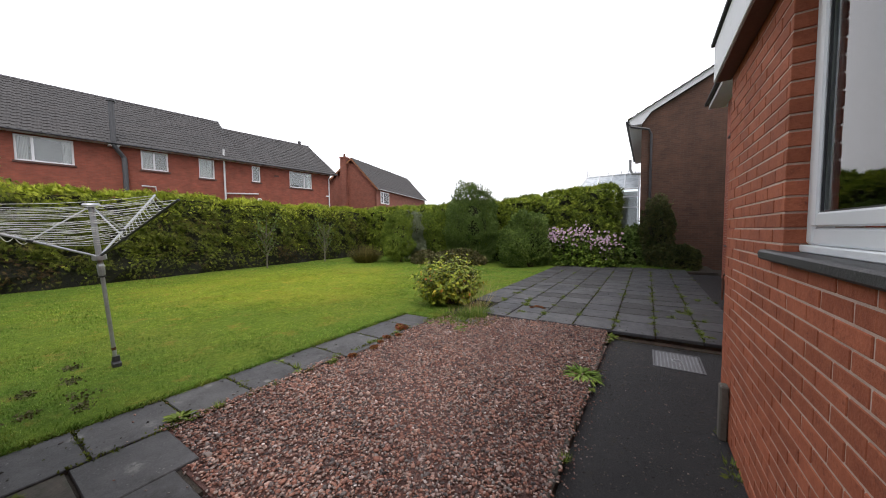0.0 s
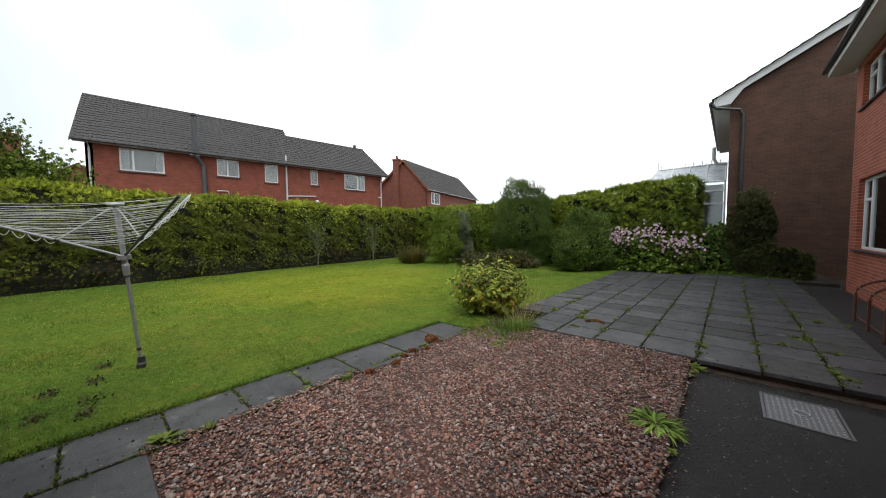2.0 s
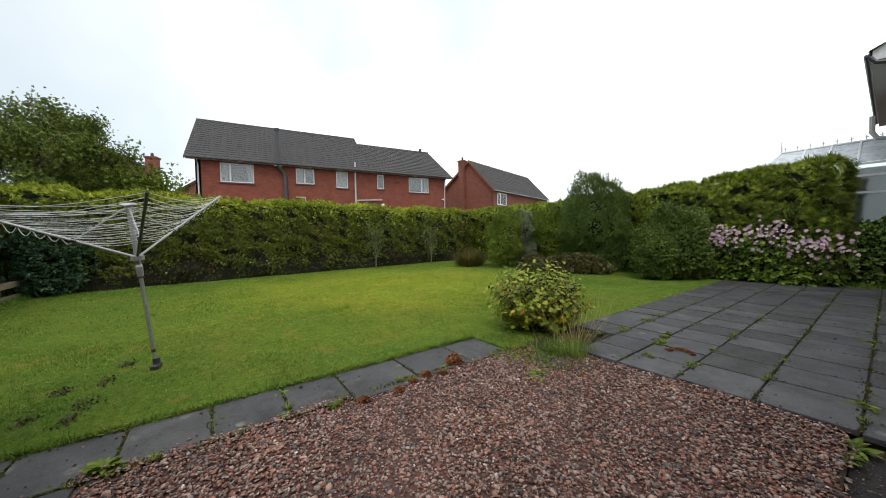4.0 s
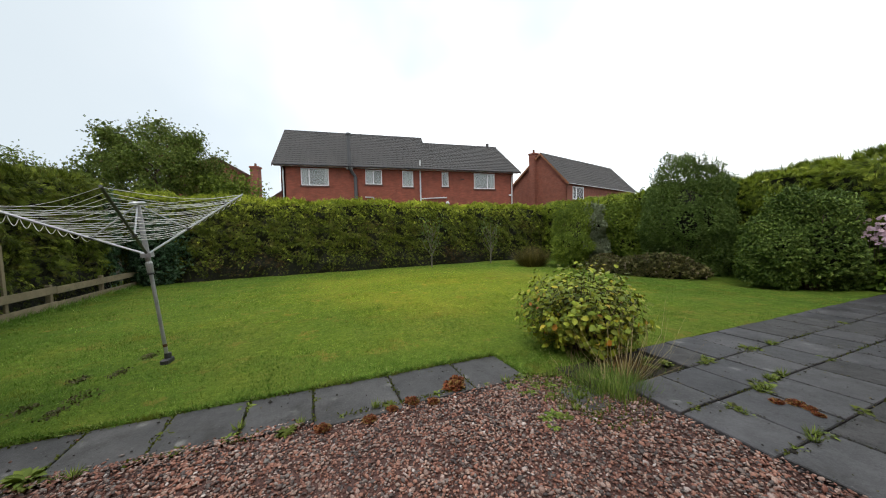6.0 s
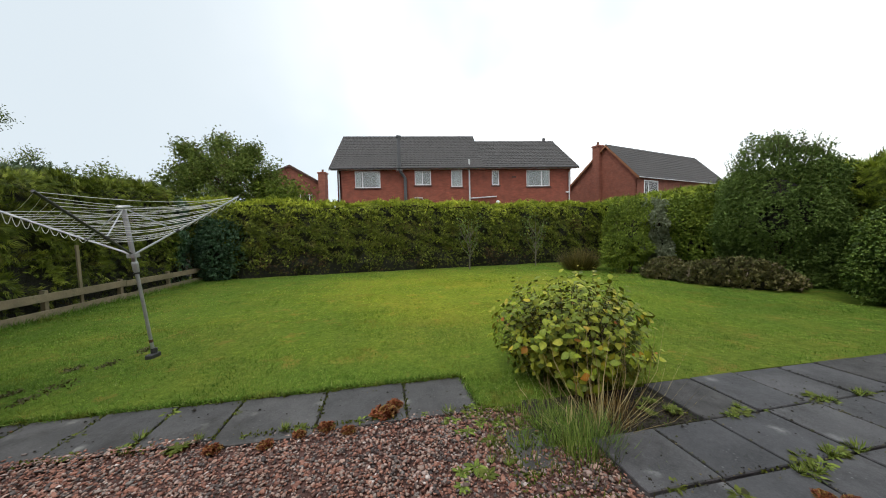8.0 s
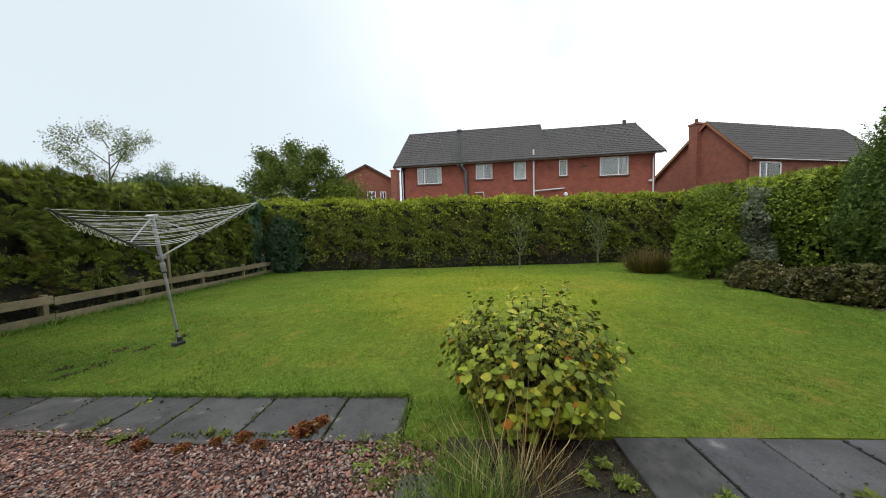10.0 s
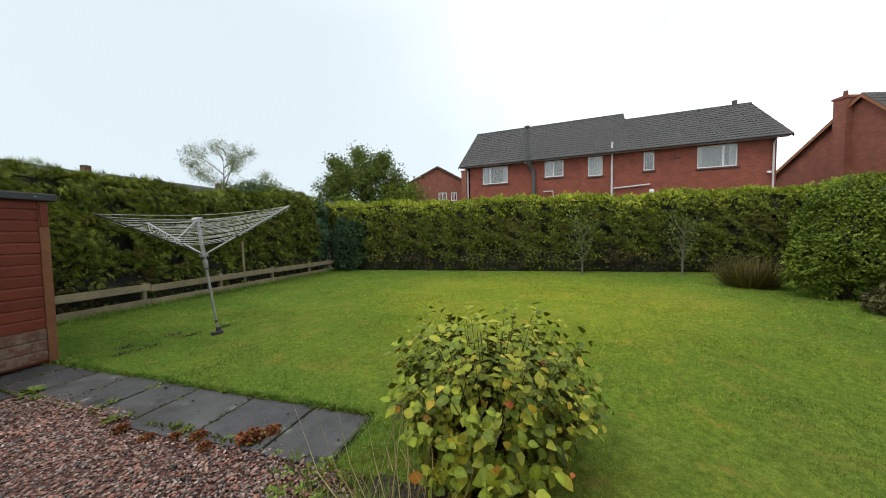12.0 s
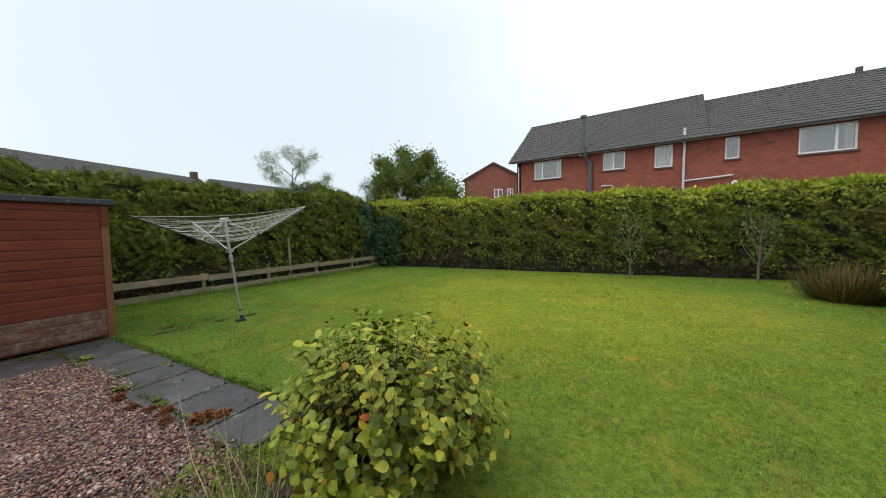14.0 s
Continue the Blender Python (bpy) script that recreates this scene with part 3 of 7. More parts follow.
bm.faces.new([bm.verts.new(q) for q in ((-0.44, 0.4, 5.58), (-0.44, -10, 5.58), (6, -10, 8.76), (6, 0.4, 8.76))])
bm.faces.new([bm.verts.new(q) for q in ((-0.44, 0.4, 5.53), (6, 0.4, 8.71), (6, -10, 8.71), (-0.44, -10, 5.53))])
part("roof", bm, M_tile, wing)
part("soffit", boxbm(-0.40, 0.0, -10, 0.35, 5.424, 5.444), M_fascia, wing)
part("verge_board", boxbm(-0.40, 0.3, 0.352, 0.375, 5.41, 5.56), M_fascia, wing)
part("fascia", boxbm(-0.425, -0.402, -10, 0.35, 5.41, 5.53), M_fascia, wing)
bm = bmesh.new()
for k in range(6):
    a0, a1 = math.pi + math.pi * k / 6, math.pi + math.pi * (k + 1) / 6
    q = [(-0.485 + 0.055 * math.cos(a), 5.575 + 0.055 * math.sin(a)) for a in (a0, a1)]
    bm.faces.new([bm.verts.new(p) for p in ((q[0][0], -10, q[0][1]), (q[1][0], -10, q[1][1]), (q[1][0], 0.4, q[1][1]), (q[0][0], 0.4, q[0][1]))])
part("gutter", bm, M_black_pipe, wing)


# ---- tiled roofs ----
def tiled_slope(bm, width, run, rise, course=0.33, pitch=0.3, thick=0.03):
    """Courses of profiled tiles, lapped, from the eave at the origin: x along the eave, y up the slope's run."""
    length = math.hypot(run, rise)
    n = max(1, int(length / course))
    cols = max(1, int(width / pitch))
    c, s = run / length, rise / length
    prof = [(0, 0.0), (0.2, 0.028), (0.42, 0.03), (0.62, 0.0)]
    for i in range(n):
        d0, d1 = i * length / n, (i + 1) * length / n + 0.03
        lo, hi = [], []
        for k in range(cols):
            for fx, fz in prof:
                x = (k + fx) * width / cols
                for d, lift, row in ((d0, thick + fz, lo), (d1, fz, hi)):
                    row.append(bm.verts.new((x, d * c - lift * s, d * s + lift * c)))
        for row, d, lift in ((lo, d0, thick), (hi, d1, 0.0)):
            row.append(bm.verts.new((width, d * c - lift * s, d * s + lift * c)))
        under = [bm.verts.new((v.co.x, d0 * c, d0 * s)) for v in lo]
        for a in range(len(lo) - 1):
            bm.faces.new((lo[a], lo[a + 1], hi[a + 1], hi[a]))
            bm.faces.new((under[a], under[a + 1], lo[a + 1], lo[a]))
    return bm


# ---- neighbouring pair of homes behind the back hedge ----
NB_X = -24.13
nb = thing("neighbour_house", T((NB_X, -2.45, 0)), "two-storey red brick neighbouring houses with grey tiled roof", "house")
FRONT = Matrix(((0, -1, 0, 0), (1, 0, 0, 0), (0, 0, 1, 0), (0, 0, 0, 1)))  # x -> +y, y -> -x (into the house)
NBW = 17.6
wins = [(1.25, 3.12, 5.10, 6.34, [0.55], [(0.08, 0.4), (1.5, 1.8)]), (5.65, 6.87, 5.26, 6.36, [0.58], [(0.08, 0.5)]), (8.37, 9.23, 5.11, 6.36, [], [(0.08, 0.78)]),
        (11.47, 12.05, 5.2, 6.34, [], []), (14.14, 15.99, 5.08, 6.34, [1.22], [(0.08, 0.3), (1.5, 1.78)])]
part("wall", holed(bmesh.new(), 0, NBW, -0.5, 6.5, 0.3, [w[:4] for w in wins]), M_brick_nb, nb, m=FRONT)
for w in wins:
    window_unit(nb, FRONT @ T((w[0], 0.08, w[2])), w[1] - w[0], w[3] - w[2], w[4], sill=0.14, curtain=w[5], frame_w=0.075, sill_h=0.1)
for side, x in (("gable_wall", 0.0), ("gable_wall", NBW)):
    bm = bmesh.new()
    top_z = 9.5 if x else 9.85
    pts = [(0, -0.5), (8.6, -0.5), (8.6, 6.5), (4.3, top_z), (0, 6.5)]
    a = [bm.verts.new((u, 0, z)) for u, z in pts]
    b = [bm.verts.new((u, 0.28, z)) for u, z in pts]
    bm.faces.new(a)
    bm.faces.new(b[::-1])
    for i in range(5):
        bm.faces.new((a[i], b[i], b[(i + 1) % 5], a[(i + 1) % 5]))
    bmesh.ops.recalc_face_normals(bm, faces=bm.faces)
    gm = Matrix(((-1, 0, 0, 0.0), (0, -1 if x else 1, 0, x - 0.003 if x else 0.003), (0, 0, 1, 0), (0, 0, 0, 1)))
    part(side, bm, M_brick_nb, nb, m=gm)
RUN, RISE = 4.3 + 0.45, 3.65
bm = bmesh.new()
tiled_slope(bm, 11.25, RUN, RISE)
rf = sub("roof", nb, T((0, 0, 0)))
part("tile_covering", bm, M_tile, rf, m=T((0.45, -0.45, 6.46)) @ FRONT)
bm = bmesh.new()
tiled_slope(bm, 7.25, RUN, RISE - 0.42)
part("tile_covering", bm, M_tile, rf, m=T((0.45, 10.8, 6.44)) @ FRONT)
bm = bmesh.new()
for y0, y1, z in ((-0.45, 10.8, 10.11), (10.8, 18.05, 9.67)):
    bm.faces.new([bm.verts.new(q) for q in ((-4.3, y0, z), (-4.3, y1, z), (-9.05, y1, 6.4), (-9.05, y0, 6.4))])
    tube(bm, [(-4.3, y0, z - 0.02), (-4.3, y1, z - 0.02)], 0.1, 8)
part("roof_back", bm, M_tile_far, rf)
bm = bmesh.new()
bm.faces.new([bm.verts.new(q) for q in ((0.42, 10.8, 6.5), (-4.3, 10.8, 10.12), (-4.3, 10.8, 9.6), (0.42, 10.8, 6.4))])
part("step_flashing", bm, M_brick_dark_band, rf)
for y, top_z in ((-0.45, 10.08), (18.05, 9.66)):
    bm = bmesh.new()
    a = [bm.verts.new(q) for q in ((0.45, y, 6.47), (-4.3, y, top_z), (-9.05, y, 6.47), (-9.05, y, 6.3), (-4.3, y, top_z - 0.17), (0.45, y, 6.3))]
    b = [bm.verts.new(v.co + Vector((0, 0.03 if y > 0 else -0.03, 0))) for v in a]
    for k in range(6):
        bm.faces.new((a[k], b[k], b[(k + 1) % 6], a[(k + 1) % 6]))
    for r in (a, b):
        bm.faces.new((r[0], r[1], r[4], r[5]))
        bm.faces.new((r[1], r[2], r[3], r[4]))
    bmesh.ops.recalc_face_normals(bm, faces=bm.faces)
    part("verge_board", bm, M_brick_dark_band, rf)
part("soffit", boxbm(0.0, 0.42, -0.42, 18.02, 6.40, 6.42), M_fascia, nb)
part("gutter", boxbm(0.42, 0.53, -0.45, 18.05, 6.40, 6.48, bevel=0.02), M_black_pipe, nb)
part("ridge_vent", tube(bmesh.new(), [(-4.3, 17.2, 9.6), (-4.3, 17.2, 9.98)], 0.14, 8), M_tile_far, nb)
for y, mat_ in ((0.15, M_grey_pipe), (17.45, M_grey_pipe)):
    part("downpipe", tube(bmesh.new(), [(0.42, y, 6.38), (0.09, y, 6.1), (0.09, y, 0)], 0.045, 8), mat_, nb)
part("flue", tube(bmesh.new(), [(0.35, 4.55, 8.7), (0.35, 4.55, 6.35), (0.16, 4.95, 5.75), (0.16, 4.98, 0.5)], 0.12, 10), M_flue, nb, "dark grey twin-wall flue pipe")
part("flue_cap", tube(bmesh.new(), [(0.35, 4.55, 8.66), (0.35, 4.55, 8.78)], 0.19, 10), M_flue, nb)
part("flue_bracket", boxbm(0.0, 0.42, 4.32, 4.78, 6.3, 6.36), M_grey_pipe, nb)
part("soil_pipe", tube(bmesh.new(), [(0.12, 9.74, 7.12), (0.12, 9.74, 0)], 0.06, 8), M_grey_pipe, nb, "pale grey soil pipe")
part("waste_pipe", tube(bmesh.new(), [(0.1, 9.74, 4.22), (0.1, 11.8, 4.34)], 0.05, 8), M_grey_pipe, nb)
part("waste_pipe", tube(bmesh.new(), [(0.1, 5.6, 4.3), (0.1, 6.2, 4.3), (0.1, 6.25, 3.8)], 0.045, 8), M_grey_pipe, nb)
bm = bmesh.new()
tube(bm, [(0.02, 11.91, 3.92), (0.16, 11.91, 3.92)], [0.15, 0.1], 14)
part("wall_lamp", bm, M_upvc, nb, "round white bulkhead lamp")
part("wall_vent", boxbm(0.0, 0.012, 13.0, 13.34, 5.74, 5.86), M_brick_dark_band, nb)
part("junction_box", boxbm(0.0, 0.16, 17.2, 17.36, 4.55, 4.65), M_upvc, nb)


# ---- further houses ----
def gabled_house(name, m, width, depth, eave, ridge, mat, label, drop=None, verge=0.3, extra=None, peak=None):
    """Gable wall on the local x axis (0..width) facing -y, ridge running along +y."""
    ob = thing(name, m, label, "house")
    mid = peak or width / 2
    le = eave if drop is None else drop[1]
    lx = 0 if drop is None else drop[0]
    pts = [(lx, -0.4), (width, -0.4), (width, eave), (mid, ridge), (lx, le)]
    for y in (0, depth):
        bm = bmesh.new()
        a = [bm.verts.new((x, 0, z)) for x, z in pts]
        b = [bm.verts.new((x, 0.25, z)) for x, z in pts]
        bm.faces.new(a)
        bm.faces.new(b[::-1])
        for i in range(5):
            bm.faces.new((a[i], b[i], b[(i + 1) % 5], a[(i + 1) % 5]))
        bmesh.ops.recalc_face_normals(bm, faces=bm.faces)
        part("gable_wall", bm, mat, ob, m=T((0, y, 0)))
    part("side_wall", holed(bmesh.new(), 0.0, depth, -0.4, eave, 0.25, []), mat, ob, m=T((width + 0.003, 0.0, 0)) @ Matrix(((0, -1, 0, 0), (1, 0, 0, 0), (0, 0, 1, 0), (0, 0, 0, 1))))
    part("side_wall", holed(bmesh.new(), 0.0, depth, -0.4, le, 0.25, []), mat, ob, m=T((lx - 0.003, 0.0, 0)) @ Matrix(((0, 1, 0, 0), (1, 0, 0, 0), (0, 0, 1, 0), (0, 0, 0, 1))))
    sl = (ridge - eave) / (width - mid)
    o = 0.35
    bm = bmesh.new()
    tiled_slope(bm, depth + 2 * verge, width - mid + o, (width - mid + o) * sl, course=0.33)
    part("tile_covering", bm, M_tile, ob, m=T((width + o, -verge, eave - o * sl + 0.06)) @ Matrix(((0, -1, 0, 0), (1, 0, 0, 0), (0, 0, 1, 0), (0, 0, 0, 1))))
    sl2 = (ridge - le) / (mid - lx)
    bm = bmesh.new()
    tiled_slope(bm, depth + 2 * verge, mid - lx + o, (mid - lx + o) * sl2, course=0.33)
    part("tile_covering", bm, M_tile, ob, m=T((lx - o, depth + verge, le - o * sl2 + 0.06)) @ Matrix(((0, 1, 0, 0), (-1, 0, 0, 0), (0, 0, 1, 0), (0, 0, 0, 1))))
    bm = bmesh.new()
    for xa, za, xb, zb in ((mid, ridge, width + o, eave - o * sl), (mid, ridge, lx - o, le - o * sl2)):
        a = [bm.verts.new(q) for q in ((xa, -verge, za + 0.05), (xb, -verge, zb + 0.05), (xb, -verge, zb - 0.17), (xa, -verge, za - 0.17))]
        b = [bm.verts.new(v.co + Vector((0, 0.03, 0))) for v in a]
        bm.faces.new(a)
        bm.faces.new(b[::-1])
        for i in range(4):
            bm.faces.new((a[i], b[i], b[(i + 1) % 4], a[(i + 1) % 4]))
    bmesh.ops.recalc_face_normals(bm, faces=bm.faces)
    part("bargeboard", bm, extra or M_brick_dark_band, ob)
    part("gutter", boxbm(width + o, width + o + 0.1, -verge, depth + verge, eave - o * sl - 0.04, eave - o * sl + 0.03, bevel=0.02), M_grey_pipe, ob)
    return ob


# far house on the corner, with a stack on its gable
fm = T((-34.2, 20.1, 0)) @ Matrix.Rotation(radians(22), 4, "Z")
fh = gabled_house("corner_house", fm, 7.3, 15.0, 6.6, 9.8, M_brick_far, "red brick house with dark tiled roof and gable chimney stack", drop=(-1.2, 5.6), extra=M_bargeboard_orange, peak=4.35)
bm = boxbm(3.03, 3.75, -0.45, 0.2, 0, 9.85)
box(bm, 2.97, 3.81, -0.51, 0.26, 9.851, 10.0)
part("chimney", bm, M_brick_far, fh)
part("chimney_pot", tube(bmesh.new(), [(3.39, -0.1, 10.0), (3.39, -0.1, 10.4)], [0.13, 0.1], 10), M_rust, fh)
window_unit(fh, T((7.34, 0.95, 4.75)) @ Matrix(((0, -1, 0, 0), (1, 0, 0, 0), (0, 0, 1, 0), (0, 0, 0, 1))), 2.1, 1.35, [0.65], frame_w=0.1, room=False)

# gabled house beyond the tree
gh = gabled_house("gable_house", T((-39.1, -15.75, 0)) @ Matrix.Rotation(radians(113.4), 4, "Z"), 7.6, 8.0, 8.4, 10.44, M_brick_far, "red brick house with a plain gable and white windows behind trees", verge=0.25)
for x, w in ((3.9, 1.1), (5.6, 0.75)):
    window_unit(gh, T((x, -0.03, 5.9)), w, 1.1, [w / 2], frame_w=0.08, room=False)
part("downpipe", tube(bmesh.new(), [(7.35, -0.08, 8.2), (7.35, -0.08, 1)], 0.06, 6), M_grey_pipe, gh)

# house and tall stack between the gable house and the neighbour
bh = gabled_house("brick_house", T((-47.5, -8.6, 0)) @ Matrix.Rotation(radians(80), 4, "Z"), 6.0, 8.0, 6.6, 8.6, M_brick_far, "red brick house with a tall chimney behind other houses", verge=0.2)
STACK = (T((-47.5, -8.6, 0)) @ Matrix.Rotation(radians(80), 4, "Z")).inverted() @ T((-41.0, -8.4, 0)) @ Matrix.Rotation(radians(80), 4, "Z")
bm = bmesh.new()
box(bm, -0.42, 0.42, -0.42, 0.42, 0, 9.45)
box(bm, -0.5, 0.5, -0.5, 0.5, 9.451, 9.62)
part("chimney", bm, M_brick_far, bh, m=STACK)
part("chimney_pot", tube(bmesh.new(), [(0, 0, 9.62), (0, 0, 10.0)], [0.14, 0.11], 10), M_rust, bh, m=STACK)

# long low roofs past the side hedge
for k, (x0, y0, ang, ln) in enumerate(((-2.0, -37.0, 200, 17.0), (-19.0, -42.0, 186, 13.0))):
    ob = gabled_house("terrace_house", T((x0, y0, 0)) @ Matrix.Rotation(radians(ang - 90), 4, "Z") @ T((-4, 0, 0)), 8.0, ln, 5.6, 8.5, M_brick_brown, "long brick house with a dark tiled roof beyond the side hedge", verge=0.2)
    part("chimney", boxbm(3.7, 4.3, ln - 0.9, ln - 0.3, 7.5, 9.3), M_brick_brown, ob)

# brown brick house past the patio
rh = thing("brown_brick_house", OWN @ T((0.78, 16.0, 0)), "brown brick house with white bargeboards past the patio", "house")
slope = math.tan(radians(28.4))
bm = bmesh.new()
pts = [(0, -0.1), (10.4, -0.1), (10.4, 6.2), (5.2, 6.2 + 5.2 * slope), (0, 6.2)]
a = [bm.verts.new((x, 0, z)) for x, z in pts]
b = [bm.verts.new((x, 0.3, z)) for x, z in pts]
bm.faces.new(a)
bm.faces.new(b[::-1])
for i in range(5):
    bm.faces.new((a[i], b[i], b[(i + 1) % 5], a[(i + 1) % 5]))
bmesh.ops.recalc_face_normals(bm, faces=bm.faces)
part("gable_wall", bm, M_brick_brown, rh)
part("side_wall", holed(bmesh.new(), 0.0, 9, -0.1, 5.95, 0.3, []), M_brick_brown, rh, m=T((-0.003, 0.003, 0)) @ Matrix(((0, 1, 0, 0), (1, 0, 0, 0), (0, 0, 1, 0), (0, 0, 0, 1))))
bm = bmesh.new()
tiled_slope(bm, 9.6, 5.75, 5.75 * slope)
part("tile_covering", bm, M_tile, rh, m=T((-0.5, 9.35, 6.47 - 0.5 * slope)) @ Matrix(((0, 1, 0, 0), (-1, 0, 0, 0), (0, 0, 1, 0), (0, 0, 0, 1))))
bm = bmesh.new()
q = [(-0.46, 6.23), (5.2, 6.48 + 5.2 * slope), (5.2, 6.22 + 5.2 * slope), (0.33, 6.24 + 0.33 * slope), (0.0, 5.97), (-0.46, 5.97)]
a = [bm.verts.new((x, -0.14, z)) for x, z in q]
b = [bm.verts.new((x, -0.10, z)) for x, z in q]
bm.faces.new(a)
bm.faces.new(b[::-1])
for i in range(len(q)):
    bm.faces.new((a[i], b[i], b[(i + 1) % len(q)], a[(i + 1) % len(q)]))
bmesh.ops.recalc_face_normals(bm, faces=bm.faces)
part("bargeboard", bm, M_fascia, rh, "white painted bargeboard")
part("soffit", boxbm(-0.48, 0.0, -0.09, 9.3, 5.95, 5.968), M_fascia, rh)
part("gutter", boxbm(-0.6, -0.49, -0.16, 9.3, 6.06, 6.18, bevel=0.03), M_black_pipe, rh)
part("downpipe", tube(bmesh.new(), [(-0.5, -0.2, 6.06), (-0.4, -0.2, 5.9), (0.25, -0.1, 5.72), (0.35, -0.06, 5.5), (0.35, -0.06, 0)], 0.05, 8), M_black_pipe, rh, "dark downpipe")
part("boiler_pipe", tube(bmesh.new(), [(-0.05, 1.1, 4.05), (-0.35, 1.1, 4.1), (-0.45, 1.1, 4.3), (-0.45, 1.1, 4.75)], 0.06, 8), M_grey_pipe, rh)

# conservatory against it
cv = thing("conservatory", OWN @ T((0.7, 17.0, 0)), "white framed glass conservatory with a finialled ridge", "conservatory")
bm = bmesh.new()
W = 2.75
for x in (0, -0.9, -1.8, -W):
    box(bm, x - 0.03, x + 0.03, -0.03, 0.03, 0, 3.42)
for z in (1.0, 2.55, 3.05, 3.4):
    box(bm, -W, 0, -0.035, 0.025, z - 0.03, z + 0.03)
part("frame", bm, M_upvc, cv)
for k, x in enumerate((0, -0.6, -1.2, -1.8, -2.4)):
    part("roof_bar", tube(bmesh.new(), [(x - 0.35 * (k == 4), 0, 3.42), (x, 1.5, 4.3)], 0.035, 6), M_upvc, cv)
part("ridge_bar", tube(bmesh.new(), [(0, 1.5, 4.3), (-2.4, 1.5, 4.3)], 0.05, 6), M_upvc, cv)
part("corner_finial", tube(bmesh.new(), [(-2.4, 1.5, 4.3), (-2.4, 1.5, 4.75)], [0.035, 0.01], 6), M_upvc, cv)
for x in [-0.2 - 0.3 * i for i in range(8)]:
    bm = bmesh.new()
    box(bm, x - 0.012, x + 0.012, 1.49, 1.51, 4.33, 4.5)
    box(bm, x - 0.05, x + 0.05, 1.488, 1.512, 4.42, 4.44)
    part("ridge_finial", bm, M_upvc, cv)
bm = bmesh.new()
bm.faces.new([bm.verts.new(q) for q in ((0, 0, 3.44), (-W, 0, 3.44), (-2.4, 1.5, 4.29), (0, 1.5, 4.29))])
rp = part("roof_pane", bm, surface("milky_polycarbonate", (0.5, 0.54, 0.56), (0.6, 0.63, 0.65), rough=0.3, bump=0.02), cv)
for k in range(3):
    pn = part("pane", boxbm(-0.87 - 0.9 * k, -0.03 - 0.9 * k, 0, 0.01, 1.02, 3.38), M_glass, cv)
    pn.visible_shadow = False
part("blind", boxbm(-W + 0.05, -0.05, 0.25, 0.26, 0.1, 3.3), M_curtain, cv)


# ---- shed ----
def shed():
    m = OWN @ T((-2.78, -0.27, 0))
    ob = thing("garden_shed", m, "red-brown stained shiplap timber shed with black felt roof on concrete", "shed")
    W, D = 2.0, 2.4
    part("wall", boxbm(0.03, W, -D, -0.022, 0.03, 2.06), M_shed, ob)
    z, k = 0.06, 0
    rr = random.Random(5)
    while z < 2.03:
        h = 0.135
        bm = bmesh.new()
        prof = [(-0.02, z + 0.004), (0.0, z + 0.004), (0.0, z + h - 0.03), (-0.006, z + h - 0.012), (-0.013, z + h - 0.002), (-0.02, z + h - 0.002)]
        a = [bm.verts.new((0.09, y, zz)) for y, zz in prof]
        b = [bm.verts.new((W, y, zz)) for y, zz in prof]
        bm.faces.new(a)
        bm.faces.new(b[::-1])
        for i in range(len(prof)):
            bm.faces.new((a[i], b[i], b[(i + 1) % len(prof)], a[(i + 1) % len(prof)]))
        bmesh.ops.recalc_face_normals(bm, faces=bm.faces)
        part("board", bm, M_shed if k > 2 else M_shed_worn, ob, "stain worn off down to pale wood" if k < 3 else "", m=T((0, 0, 0)))
        z += h
        k += 1
    part("corner_post", boxbm(0.0, 0.088, -0.07, 0.012, 0.0, 2.05, bevel=0.006), M_shed_post, ob)
    part("post_cap", boxbm(0.01, 0.08, 0.013, 0.03, 1.74, 2.03, bevel=0.004), M_shed, ob)
    part("side_board", boxbm(-0.016, -0.001, -D, -0.07, 0.05, 2.05), M_shed, ob)
    part("roof", boxbm(-0.06, W + 0.05, -D - 0.05, 0.05, 2.10, 2.14), M_felt, ob)
    part("roof_edge", boxbm(-0.07, W + 0.06, 0.03, 0.06, 2.055, 2.145, bevel=0.01), M_felt, ob)
    part("roof_side_edge", boxbm(-0.075, -0.05, -D - 0.05, 0.029, 2.055, 2.146, bevel=0.01), M_felt, ob)
    bm = bmesh.new()
    for x in (0.12, 0.42, 0.8, 1.2, 1.6):
        tube(bm, [(x, 0.06, 2.1), (x, 0.066, 2.1)], 0.008, 6)
    part("nail_row", bm, M_steel, ob)


M_shed_worn = surface("worn_stained_board", (0.045, 0.028, 0.018), (0.2, 0.08, 0.05), fine=30, coarse=3.5, rough=0.85, bump=0.5, grime=(0.25, 0.22, 0.17), amount=0.8)
M_shed_post = surface("orange_brown_post", (0.13, 0.045, 0.02), (0.24, 0.1, 0.04), fine=30, coarse=4, rough=0.7, bump=0.4)
shed()
tagged(part("shed_base", boxbm(-3.2, -0.4, -2.8, 0.02, -0.12, -0.014, m=OWN), M_edging), "mossy concrete strip under the shed", "slab", "", "structure")


